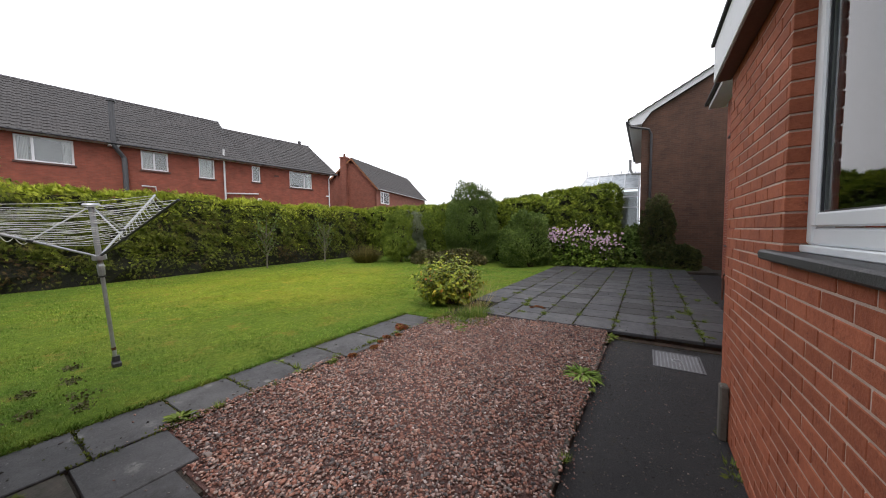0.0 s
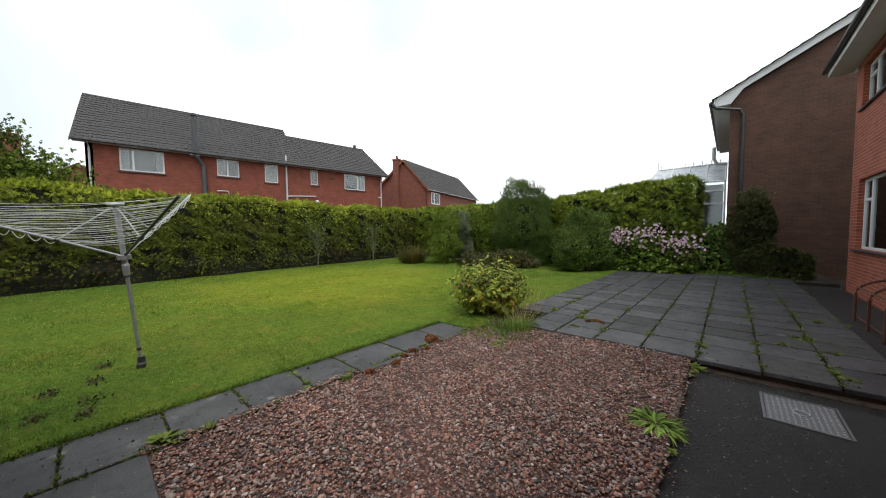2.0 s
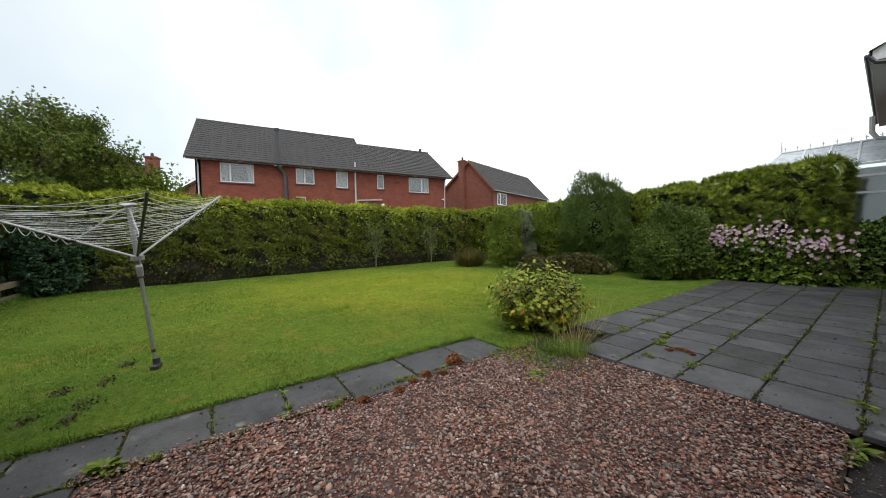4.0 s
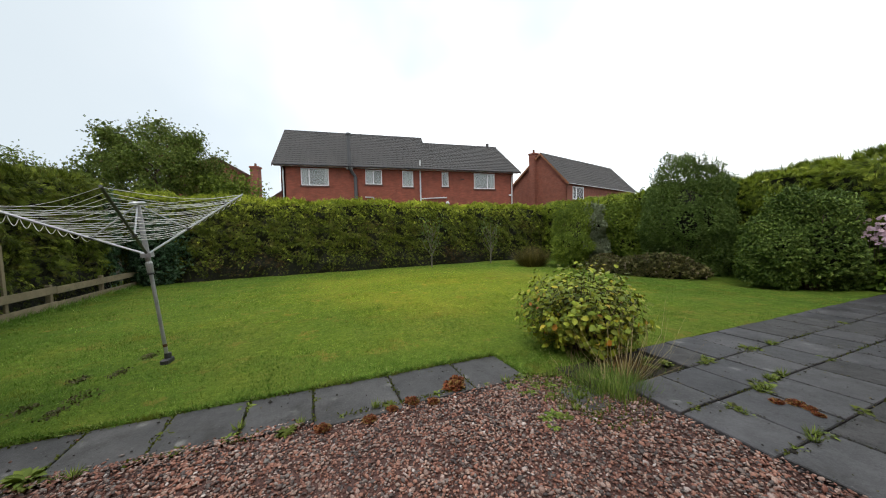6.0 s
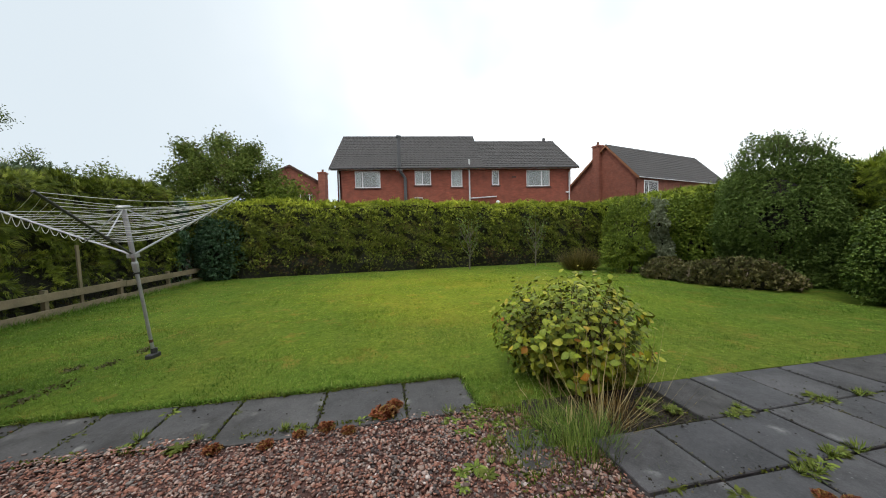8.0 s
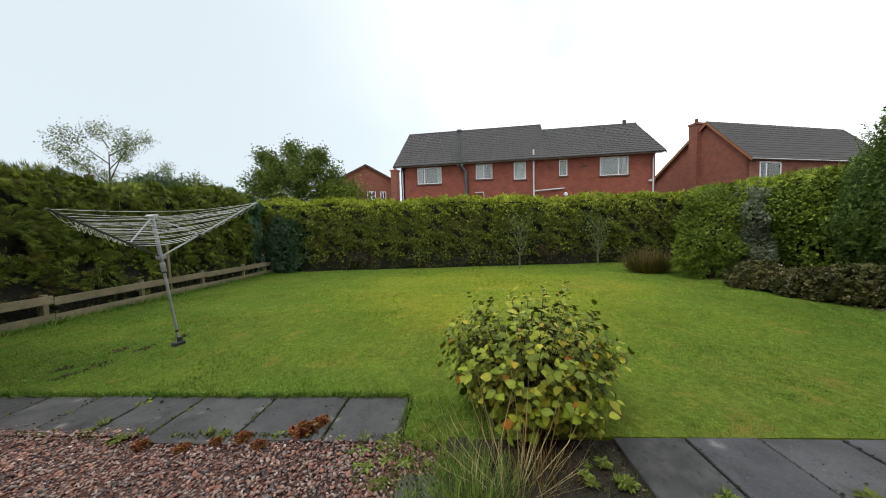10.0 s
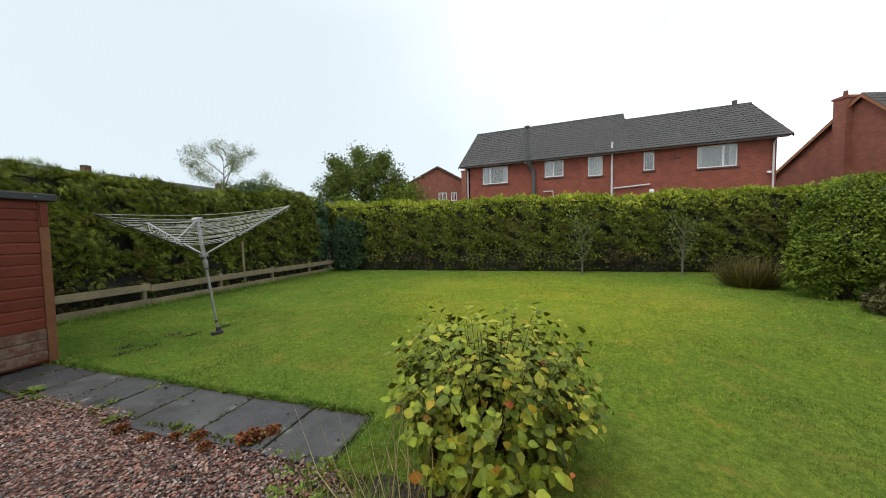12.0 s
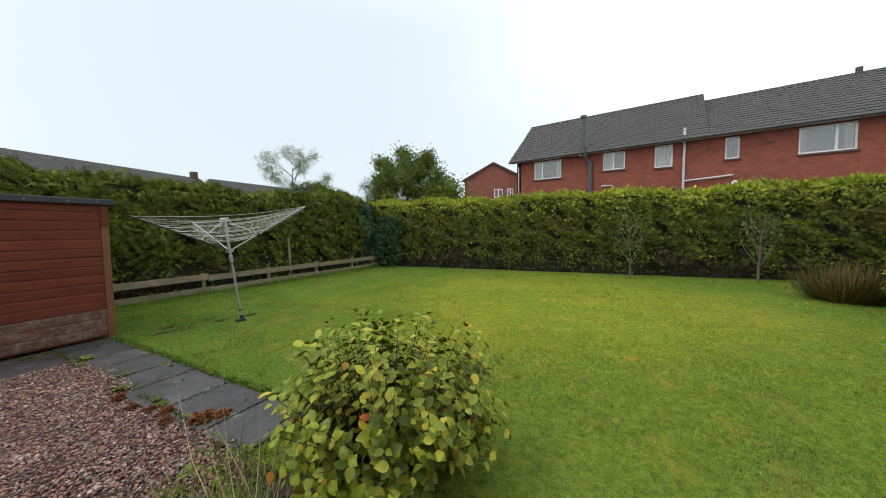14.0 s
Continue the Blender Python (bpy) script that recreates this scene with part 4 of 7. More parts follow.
# ---- fence ----
def fence():
    y = -2.82
    ob = thing("rail_fence", OWN @ T((-12.7, y, 0)), "low weathered timber two-rail fence in front of a hedge", "fence")
    rr = random.Random(3)
    for k, x in enumerate([0.1 + 1.83 * i for i in range(7)]):
        part("post", boxbm(x - 0.04, x + 0.04, -0.13, -0.045, -0.1, 0.56 - 0.02 * rr.random(), bevel=0.006), M_rail, ob, m=Matrix.Rotation(0.01 * rr.uniform(-1, 1), 4, "X"))
    for z, h in ((0.03, 0.15), (0.345, 0.155)):
        x = 0.0
        while x < 12.0:
            ln = 3.66
            part("rail", boxbm(0.004, ln - 0.004, -0.043, -0.012, z, z + h, bevel=0.006), M_rail, ob, m=T((x, 0.004 * rr.uniform(-1, 1), 0.015 * rr.uniform(-1, 1) + (0.02 if x > 7 else 0))) @ Matrix.Rotation(0.004 * rr.uniform(-1, 1), 4, "Y"))
            x += ln


fence()
stake = part("garden_stake", boxbm(-0.03, 0.03, -0.02, 0.02, -0.05, 1.42, bevel=0.005), M_rail, m=T((-7.5, -3.86, 0)) @ Matrix.Rotation(0.03, 4, "Y"))
tagged(stake, "thin weathered timber stake against the side hedge", "stake")


# ---- rotary airer ----
def airer():
    foot, top = Vector((-4.22, 0.19, 0)), Vector((-4.06, 0.07, 1.87))
    ob = thing("rotary_clothes_airer", T(foot), "grey steel rotary clothes airer with white lines, leaning, on the lawn", "clothes airer")
    ax = (top - foot).normalized()
    L = (top - foot).length
    bm = bmesh.new()
    box(bm, -0.06, 0.1, -0.04, 0.04, -0.06, 0.06, bevel=0.01)
    tube(bm, [(0, 0, -0.05), (0, 0, 0.12)], 0.035, 10)
    part("ground_socket", bm, M_dark_plastic, ob, "black plastic ground socket")
    part("lower_pole", tube(bmesh.new(), [(0, 0, 0)] + [ax * 1.12], 0.019, 12), M_steel, ob)
    part("pole_sleeve", tube(bmesh.new(), [ax * 0.2, ax * 0.235], 0.0215, 12), M_rust, ob)
    part("upper_pole", tube(bmesh.new(), [ax * 1.12, ax * (L - 0.02)], 0.025, 12), M_steel, ob)
    part("collar", tube(bmesh.new(), [ax * 1.09, ax * 1.10, ax * 1.2, ax * 1.22], [0.024, 0.03, 0.034, 0.026], 12), M_steel, ob)
    part("collar_ring", tube(bmesh.new(), [ax * 1.07, ax * 1.088], 0.031, 12), M_dark_plastic, ob)
    part("lower_hub", tube(bmesh.new(), [ax * 1.27, ax * 1.32], [0.06, 0.06], 10), M_steel, ob)
    part("top_cap", tube(bmesh.new(), [ax * (L - 0.03), ax * (L - 0.01), ax * (L + 0.01)], [0.03, 0.075, 0.06], 12), M_steel, ob)
    hub = ax * 1.30
    tips = AIR_TIPS
    arms = []
    for tip in tips:
        tip = Vector(tip) - foot
        part("arm", tube(bmesh.new(), [hub, tip], 0.0125, 8), M_steel if tip.x < 1 else M_dark_plastic, ob)
        arms.append((hub, tip))
        mid = hub.lerp(tip, 0.36)
        part("strut", tube(bmesh.new(), [ax * (L - 0.02), mid], 0.008, 6), M_steel, ob)
        part("strut_joint", tube(bmesh.new(), [hub.lerp(tip, 0.345), hub.lerp(tip, 0.375)], 0.022, 8), M_dark_plastic, ob)
    for k in range(14):
        f = 0.3 + 0.69 * k / 13
        bm = bmesh.new()
        for (h0, t0), (h1, t1) in zip(arms, arms[1:] + arms[:1]):
            a, b = h0.lerp(t0, f), h1.lerp(t1, f)
            n = 6
            sag = 0.02 + 0.045 * (a - b).length * (0.4 + 0.5 * ((k * 7) % 5) / 5)
            tube(bm, [a.lerp(b, i / n) - Vector((0, 0, sag * math.sin(math.pi * i / n))) for i in range(n + 1)], 0.0022, 4, caps=False)
        part("washing_line", bm, M_line, ob)
    for droop, (h0, t0) in zip((0.5, 1.0), arms[:2]):
        for k in range(9):
            bm = bmesh.new()
            a, b = h0.lerp(t0, 0.36 + 0.07 * k), h0.lerp(t0, 0.36 + 0.07 * (k + 1))
            tube(bm, [a.lerp(b, i / 6) - Vector((0, 0, droop * (0.05 + 0.009 * k) * math.sin(math.pi * i / 6))) for i in range(7)], 0.0035, 5, caps=False)
            part("line_loop", bm, M_line, ob)


AIR_TIPS = [(-5.18, 0.77, 2.11), (-3.99, -1.18, 1.83), (-2.74, 0.56, 1.86)]
airer()


# ---- leaves, sprays and blades ----
def mesh_of(name, verts, tris, material, smooth=False):
    me = bpy.data.meshes.new(name)
    verts = np.asarray(verts, dtype=np.float32)
    tris = np.asarray(tris, dtype=np.int32)
    me.vertices.add(len(verts))
    me.vertices.foreach_set("co", verts.ravel())
    me.loops.add(len(tris) * 3)
    me.loops.foreach_set("vertex_index", tris.ravel())
    me.polygons.add(len(tris))
    me.polygons.foreach_set("loop_start", np.arange(0, len(tris) * 3, 3, dtype=np.int32))
    me.update(calc_edges=True)
    me.validate()
    if smooth:
        me.polygons.foreach_set("use_smooth", [True] * len(me.polygons))
    me.materials.append(material)
    return me


def unit(a):
    return a / np.maximum(np.linalg.norm(a, axis=-1, keepdims=True), 1e-9)


def scatter(shape, pos, way, facing, size):
    """Copies of a shape (verts, tris) with its y axis along way and its z axis towards facing."""
    v, f = np.array(shape[0], float), np.array(shape[1], int)
    y = unit(way)
    x = unit(np.cross(y, facing))
    z = np.cross(x, y)
    m = np.stack([x, y, z], axis=1)
    size = np.broadcast_to(np.asarray(size, float).reshape(-1, 1, 1), (len(pos), 1, 1))
    out = np.einsum("vk,nkj->nvj", v, m) * size + pos[:, None, :]
    tri = f[None] + (np.arange(len(pos)) * len(v))[:, None, None]
    return out.reshape(-1, 3), tri.reshape(-1, 3)


def joined(sets):
    vs, ts, k = [], [], 0
    for v, t in sets:
        vs.append(v)
        ts.append(t + k)
        k += len(v)
    return np.concatenate(vs), np.concatenate(ts)


def spray_shape(fingers=5, spread=55, w=0.045, droop=0.25):
    v, f = [(0, 0, 0)], []
    for i in range(fingers):
        a = math.radians(-spread + 2 * spread * i / (fingers - 1))
        ln = 1 - 0.4 * abs(i - (fingers - 1) / 2) / ((fingers - 1) / 2)
        s, c = math.sin(a), math.cos(a)
        k = len(v)
        v += [(s * ln * 0.55 - c * w, c * ln * 0.55 + s * w, -droop * 0.2), (s * ln, c * ln, -droop * ln), (s * ln * 0.55 + c * w, c * ln * 0.55 - s * w, -droop * 0.2)]
        f += [(0, k + 2, k), (k, k + 2, k + 1)]
    return v, f


def leaf_shape(w=0.34, fold=0.12, curl=0.18):
    pts = [(0.0, 0.0), (0.25, 0.8), (0.55, 1.0), (0.8, 0.6), (1.0, 0.0)]
    v, f = [], []
    for t, k in pts:
        z = -curl * t * t
        v += [(-w * k, t, z + fold * k * 0.6), (0, t, z), (w * k, t, z + fold * k * 0.6)]
    for i in range(4):
        a, b = i * 3, i * 3 + 3
        for o in (0, 1):
            f += [(a + o, a + o + 1, b + o + 1), (a + o, b + o + 1, b + o)]
    return v, f


def diamond_shape(w=0.25, fold=0.08):
    return [(0, 0, 0), (-w, 0.5, fold), (0, 1, -0.08), (w, 0.5, fold)], [(0, 3, 2), (0, 2, 1)]


def blade_shape(w=0.09, bend=0.3):
    return [(-w, 0, 0), (w, 0, 0), (-w * 0.7, 0.55, bend * 0.25), (w * 0.7, 0.55, bend * 0.25), (0, 1, bend)], [(0, 1, 3), (0, 3, 2), (2, 3, 4)]


def cluster_shape(n=5, w=0.3, seed=1):
    """A few leaves on one twig."""
    rr = random.Random(seed)
    v, f = [(0, 0, 0)], []
    for i in range(n):
        a = 2.4 * i
        t = 0.25 + 0.6 * i / n
        b = Vector((0, t, 0))
        d = Vector((math.cos(a) * 0.8, 0.5, math.sin(a) * 0.5)).normalized() * 0.5
        s = d.cross(Vector((rr.uniform(-1, 1), 0.2, 1))).normalized() * w * 0.5
        k = len(v)
        v += [tuple(b), tuple(b + d * 0.5 + s), tuple(b + d), tuple(b + d * 0.5 - s)]
        f += [(k, k + 1, k + 2), (k, k + 2, k + 3), (0, k, k + 1)]
    return v, f


def jitter(n, s):
    return rng.normal(0, s, (n, 3))


def wave(p, s, seed=0.0):
    """A smooth uneven value in -1..1 for many points."""
    x, y, z = p[:, 0] * s + seed, p[:, 1] * s + seed * 1.7, p[:, 2] * s + seed * 0.6
    return (np.sin(x * 1.3 + np.sin(y * 1.7 + 0.5)) + np.sin(y * 1.1 + np.sin(z * 2.1 + 1.1) * 1.2) + np.sin(z * 1.9 + x * 0.7) + 0.7 * np.sin(x * 3.1 + z * 2.7) + 0.6 * np.sin(y * 3.7 - z * 3.3)) / 3.6


M_conifer = foliage("conifer_green", [(0, (0.062, 0.078, 0.011)), (0.5, (0.092, 0.115, 0.014)), (0.9, (0.135, 0.165, 0.02)), (1, (0.2, 0.225, 0.032))], yellow=(0.12, 0.105, 0.022))
M_conifer_side = foliage("conifer_olive", [(0, (0.045, 0.06, 0.007)), (0.5, (0.08, 0.108, 0.012)), (0.85, (0.14, 0.18, 0.02)), (1, (0.27, 0.31, 0.038))], yellow=(0.105, 0.085, 0.018))
M_conifer_mid = foliage("conifer_deep_green", [(0, (0.04, 0.06, 0.007)), (0.5, (0.07, 0.1, 0.011)), (0.85, (0.115, 0.155, 0.017)), (1, (0.2, 0.24, 0.03))], yellow=(0.1, 0.13, 0.018))
M_tip_soft = foliage("conifer_soft_tip", [(0, (0.06, 0.09, 0.01)), (0.6, (0.16, 0.20, 0.02)), (1, (0.3, 0.34, 0.05))])
M_tree_dark = foliage("tree_dark_green", [(0, (0.1, 0.14, 0.03)), (0.6, (0.18, 0.25, 0.052)), (0.95, (0.26, 0.32, 0.075)), (1, (0.14, 0.08, 0.05))])
M_conifer_tip = foliage("conifer_yellow_green", [(0, (0.2, 0.25, 0.022)), (0.6, (0.33, 0.39, 0.032)), (1, (0.5, 0.54, 0.065))])
M_frond = foliage("conifer_bright_frond", [(0, (0.13, 0.185, 0.016)), (0.6, (0.23, 0.3, 0.027)), (1, (0.4, 0.46, 0.06))])
M_conifer_brown = foliage("conifer_brown", [(0, (0.035, 0.022, 0.009)), (1, (0.13, 0.082, 0.033))])
M_ivy = foliage("ivy_green", [(0, (0.02, 0.05, 0.024)), (0.7, (0.06, 0.12, 0.06)), (1, (0.15, 0.24, 0.15))], rough=0.4)
M_shrub = foliage("shrub_green", [(0, (0.085, 0.135, 0.03)), (0.6, (0.13, 0.2, 0.045)), (1, (0.2, 0.28, 0.08))])
M_shrub_mid = foliage("shrub_bright_green", [(0, (0.095, 0.14, 0.018)), (0.6, (0.15, 0.21, 0.027)), (1, (0.25, 0.32, 0.05))])
M_shrub_dark = foliage("shrub_dark_green", [(0, (0.065, 0.115, 0.015)), (0.6, (0.11, 0.18, 0.022)), (1, (0.2, 0.28, 0.045))], rough=0.55)
M_holly = foliage("holly_green", [(0, (0.05, 0.085, 0.016)), (0.6, (0.11, 0.175, 0.034)), (1, (0.22, 0.3, 0.07))], rough=0.5)
M_shrub_grey = foliage("shrub_grey_green", [(0, (0.15, 0.18, 0.11)), (1, (0.27, 0.31, 0.21))])
M_blue_green = foliage("conifer_grey_green", [(0, (0.07, 0.11, 0.055)), (1, (0.17, 0.23, 0.13))])
M_climber = foliage("climber_dark_olive", [(0, (0.045, 0.055, 0.02)), (0.7, (0.1, 0.12, 0.038)), (1, (0.17, 0.15, 0.06))])
M_heath = foliage("heath_brown_green", [(0, (0.05, 0.05, 0.02)), (0.6, (0.13, 0.13, 0.045)), (0.93, (0.19, 0.165, 0.08)), (1, (0.34, 0.27, 0.22))])
M_straw = foliage("straw", [(0, (0.27, 0.2, 0.09)), (1, (0.52, 0.43, 0.23))])
M_straw_orange = foliage("orange_straw", [(0, (0.12, 0.075, 0.02)), (1, (0.36, 0.23, 0.08))])
M_fescue = foliage("fescue_green", [(0, (0.08, 0.14, 0.025)), (0.8, (0.2, 0.3, 0.06)), (1, (0.36, 0.38, 0.12))])
M_tuft = foliage("brown_green_sedge", [(0, (0.06, 0.045, 0.015)), (0.6, (0.11, 0.10, 0.03)), (1, (0.2, 0.15, 0.05))])
M_weed = foliage("weed_green", [(0, (0.085, 0.125, 0.02)), (1, (0.24, 0.3, 0.06))])
M_weed_bright = foliage("fresh_weed_green", [(0, (0.10, 0.18, 0.02)), (1, (0.27, 0.37, 0.08))])
M_weed_red = foliage("red_weed", [(0, (0.13, 0.035, 0.02)), (0.6, (0.26, 0.08, 0.035)), (1, (0.3, 0.2, 0.06))])
M_moss = foliage("moss", [(0, (0.05, 0.07, 0.01)), (1, (0.13, 0.15, 0.025))])
M_grass = foliage("grass_blades", [(0, (0.082, 0.16, 0.027)), (0.5, (0.135, 0.24, 0.037)), (0.9, (0.225, 0.335, 0.066)), (1, (0.36, 0.4, 0.15))], patch=0.75, rough=0.8, spec=0.06, yellow=(0.255, 0.235, 0.045), clump=0.5, moss=(1.78, 1.36, 0.95))
M_petal = surface("pale_pink_petal", (0.36, 0.22, 0.28), (0.56, 0.42, 0.49), fine=60, coarse=20, rough=0.6, bump=0.05)


# ---- hedges ----
def hedge(name, m, L, D, H, label, density=330, size=0.15, top=True, tips=1.0, h_fn=None, ivy=None, mats=None, bare=0.6, brown=0.1, ends=(True, True), fresh=0.025):
    """A clipped hedge: x along its face, y into its depth; its face at y = 0. h_fn: its height by x."""
    ob = thing(name, m, label, "hedge")
    hf = h_fn or (lambda x: H + 0 * x)
    # solid shell added behind the sprays; its near-black colour is painted shade
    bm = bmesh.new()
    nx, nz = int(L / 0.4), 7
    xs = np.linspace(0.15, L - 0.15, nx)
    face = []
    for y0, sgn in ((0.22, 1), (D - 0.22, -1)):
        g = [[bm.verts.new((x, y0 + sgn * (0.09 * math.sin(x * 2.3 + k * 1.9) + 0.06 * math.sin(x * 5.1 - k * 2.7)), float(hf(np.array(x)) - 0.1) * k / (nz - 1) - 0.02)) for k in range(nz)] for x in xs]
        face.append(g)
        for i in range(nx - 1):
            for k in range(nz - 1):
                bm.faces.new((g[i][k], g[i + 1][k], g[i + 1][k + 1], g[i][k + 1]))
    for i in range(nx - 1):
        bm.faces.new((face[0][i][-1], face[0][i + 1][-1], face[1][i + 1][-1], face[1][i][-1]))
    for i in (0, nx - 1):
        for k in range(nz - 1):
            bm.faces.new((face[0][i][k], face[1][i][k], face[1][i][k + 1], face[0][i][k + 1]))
    part("shade_core", bm, M_hedge_shade, ob)

    def layer(n, where):
        u, w = rng.random(n), rng.random(n)
        x = u * L
        hh = hf(x)
        p, nrm = np.zeros((n, 3)), np.zeros((n, 3))
        if where == "front":
            z = hh * (0.03 + 0.97 * w)
            p[:, 0], p[:, 2] = x, z
            nrm[:, 1] = -1
            rnd = np.clip((z - hh + 0.25) / 0.25, 0, 1)
            p[:, 1] = 0.16 * rnd ** 2 + 0.14 * np.clip((0.55 - z) / 0.55, 0, 1)
            nrm[:, 2] = 0.8 * rnd
        elif where == "back":
            p[:, 0], p[:, 1], p[:, 2] = x, D, hh * w
            nrm[:, 1] = 1
        elif where == "top":
            p[:, 0], p[:, 1], p[:, 2] = x, D * w, hh
            nrm[:, 2] = 1
        else:
            p[:, 0], p[:, 1], p[:, 2] = (0.0 if where == "end0" else L), D * u, (hf(np.array([0.0 if where == "end0" else L]))[0]) * w
            nrm[:, 0] = -1 if where == "end0" else 1
        p += nrm * (0.13 * wave(p, 2.6, 3.0) + 0.12 * wave(p, 7.0, 1.0) - 0.03 + rng.normal(0, 0.035, n))[:, None]
        return p, nrm
    areas = [("front", L * H)] + ([("top", L * D)] if top else []) + [(e, D * H) for e, on in zip(("end0", "end1"), ends) if on]
    sets = {"leaf": [], "tip": [], "brown": [], "ivy": []}
    shapes = [spray_shape(4, 26, 0.034), spray_shape(3, 18, 0.04, 0.4), spray_shape(5, 38, 0.032, 0.15)]
    for where, area in areas:
        n = int(area * density)
        p, nrm = layer(n, where)
        # sprays thin out low down, so the painted-dark shell shows as base shade
        low = np.clip(1.2 - p[:, 2] / bare, 0, 0.85) if where != "top" else np.zeros(n)
        keep = (rng.random(n) > low) & (wave(p, 4.5, 9.0) + rng.normal(0, 0.22, n) > -0.42)
        p, nrm = p[keep], nrm[keep]
        n = len(p)
        side = jitter(n, 0.27)
        way = nrm * 0.42 + side + np.array([0, 0, -0.25 if where != "top" else 0.5])
        # sprays of one neighbourhood hang one way
        way[:, 0] += 1.15 * wave(p, 2.4, 5.0)
        way[:, 2] += 0.6 * wave(p, 2.9, 8.0)
        sz = size * rng.uniform(0.6, 1.35, n)
        kind = np.full(n, 0)
        kind[(wave(p, 1.1, 2.0) + rng.normal(0, 0.25, n) > 1.05 - brown * 2) & (p[:, 2] < H * 0.75)] = 2
        if where == "top":
            kind[rng.random(n) < 0.85 * tips] = 1
        elif where == "front":
            kind[(p[:, 2] > hf(p[:, 0]) - 0.3 + 0.3 * rng.normal(0, 1, n)) & (rng.random(n) < 0.8 * tips)] = 1
            kind[(rng.random(n) < fresh) & (wave(p, 3.3, 4.0) > -0.35)] = 1
        if ivy:
            kind[(p[:, 0] > ivy[0] + 0.3 * wave(p, 2.0, 7.0)) & (p[:, 0] < ivy[1])] = 3
        for k, key in enumerate(("leaf", "tip", "brown", "ivy")):
            for s_i, shp in enumerate(shapes if k != 3 else [diamond_shape(0.42, 0.05)]):
                q = (kind == k) & ((np.arange(n) % 3 == s_i) | (k == 3))
                if q.any():
                    sets[key].append(scatter(shp, p[q], way[q] if k != 3 else way[q] * 0.5 + np.array([0, 0, -0.6]), nrm[q] + jitter(q.sum(), 0.35), sz[q] * (1 if k != 3 else 0.55)))
    if top and tips > 0:
        n = int(L * 45 * tips)
        x = rng.random(n) * L
        y = rng.random(n) ** 1.5 * D * 0.9
        p = np.stack([x, y, hf(x) - 0.05 + 0.05 * wave(np.stack([x, y, y], 1), 2.6, 3.0)], 1)
        way = np.array([0, -0.3, 1.0]) + jitter(n, 0.35)
        sets["tip"].append(scatter(spray_shape(4, 24, 0.05, 0.1), p, way, np.array([0, -1.0, 0.1]) + jitter(n, 0.5), size * rng.uniform(0.9, 1.9, n)))
    mm = mats or (M_conifer, M_conifer_tip, M_conifer_brown, M_ivy)
    for (key, nm), mat_ in zip((("leaf", "foliage"), ("tip", "new_growth"), ("brown", "dead_foliage"), ("ivy", "ivy")), mm):
        if sets[key]:
            v, t = joined(sets[key])
            o = new(nm, mesh_of(nm, v, t, mat_))
            o.parent = ob
            tagged(o, {"new_growth": "yellow-green fresh shoots", "dead_foliage": "brown dead patches of foliage", "ivy": "dark green ivy leaves"}.get(key if key != "tip" else "new_growth", ""), kind="stuff")
            if key in ("brown", "ivy"):
                tagged(o, {"brown": "brown dead patches of foliage", "ivy": "dark green ivy leaves"}[key])
    return ob


def along(p0, p1):
    """A frame at p0 with x towards p1 and y to the left of it."""
    d = (Vector(p1) - Vector(p0)).normalized()
    return T(p0) @ Matrix(((d.x, -d.y, 0, 0), (d.y, d.x, 0, 0), (0, 0, 1, 0), (0, 0, 0, 1)))


HB0, HB1 = (-11.95, -4.9, 0), (-15.95, 13.4, 0)
hb_len = (Vector(HB1) - Vector(HB0)).length
hedge("back_hedge", along(HB0, HB1), hb_len, 1.5, 2.85, "tall clipped green conifer hedge with yellow-green top along the lawn", density=1300, size=0.13, bare=1.15, brown=0.24,
      h_fn=lambda x: 2.84 + 0.05 * np.sin(x * 0.9) + 0.03 * np.sin(x * 2.3 + 1) + 0.012 * x * 0)
# side hedge behind the fence: its face looks along +v
e0, e1 = own(-1.0, -3.12), own(-12.55, -3.12)
side_m = T(e1) @ Matrix.Rotation(radians(7), 4, "Z") @ Matrix(((-1, 0, 0, 0), (0, -1, 0, 0), (0, 0, 1, 0), (0, 0, 0, 1))) @ T((-11.55, 0, 0))
hedge("side_hedge", side_m, 11.55, 1.5, 2.85, "tall clipped green conifer hedge behind a low rail fence", density=1250, size=0.155, bare=1.3, mats=(M_conifer_side, M_tip_soft, M_conifer_brown, M_ivy), tips=0.5, brown=0.16,
      h_fn=lambda x: 2.80 + 0.04 * np.sin(x * 0.8) + 0.32 * np.exp(-((x - 9.6) / 0.9) ** 2) + 0.03 * np.sin(x * 3.1), ivy=(10.55, 12))
r0, r1 = own(-14.6, 14.6), own(-0.05, 14.3)
hedge("patio_hedge", along(r0, r1), (r1 - r0).length, 1.4, 3.0, "tall clipped green conifer hedge with yellow-green top past the patio", density=900, size=0.19, tips=0.8, fresh=0.3, mats=(M_conifer_mid, M_frond, M_conifer_brown, M_ivy),
      h_fn=lambda x: 2.88 + 0.03 * np.clip(x - 8, 0, 10) + 0.035 * np.sin(x * 1.1) + 0.2 * np.clip((x - 10) / 4, 0, 1))


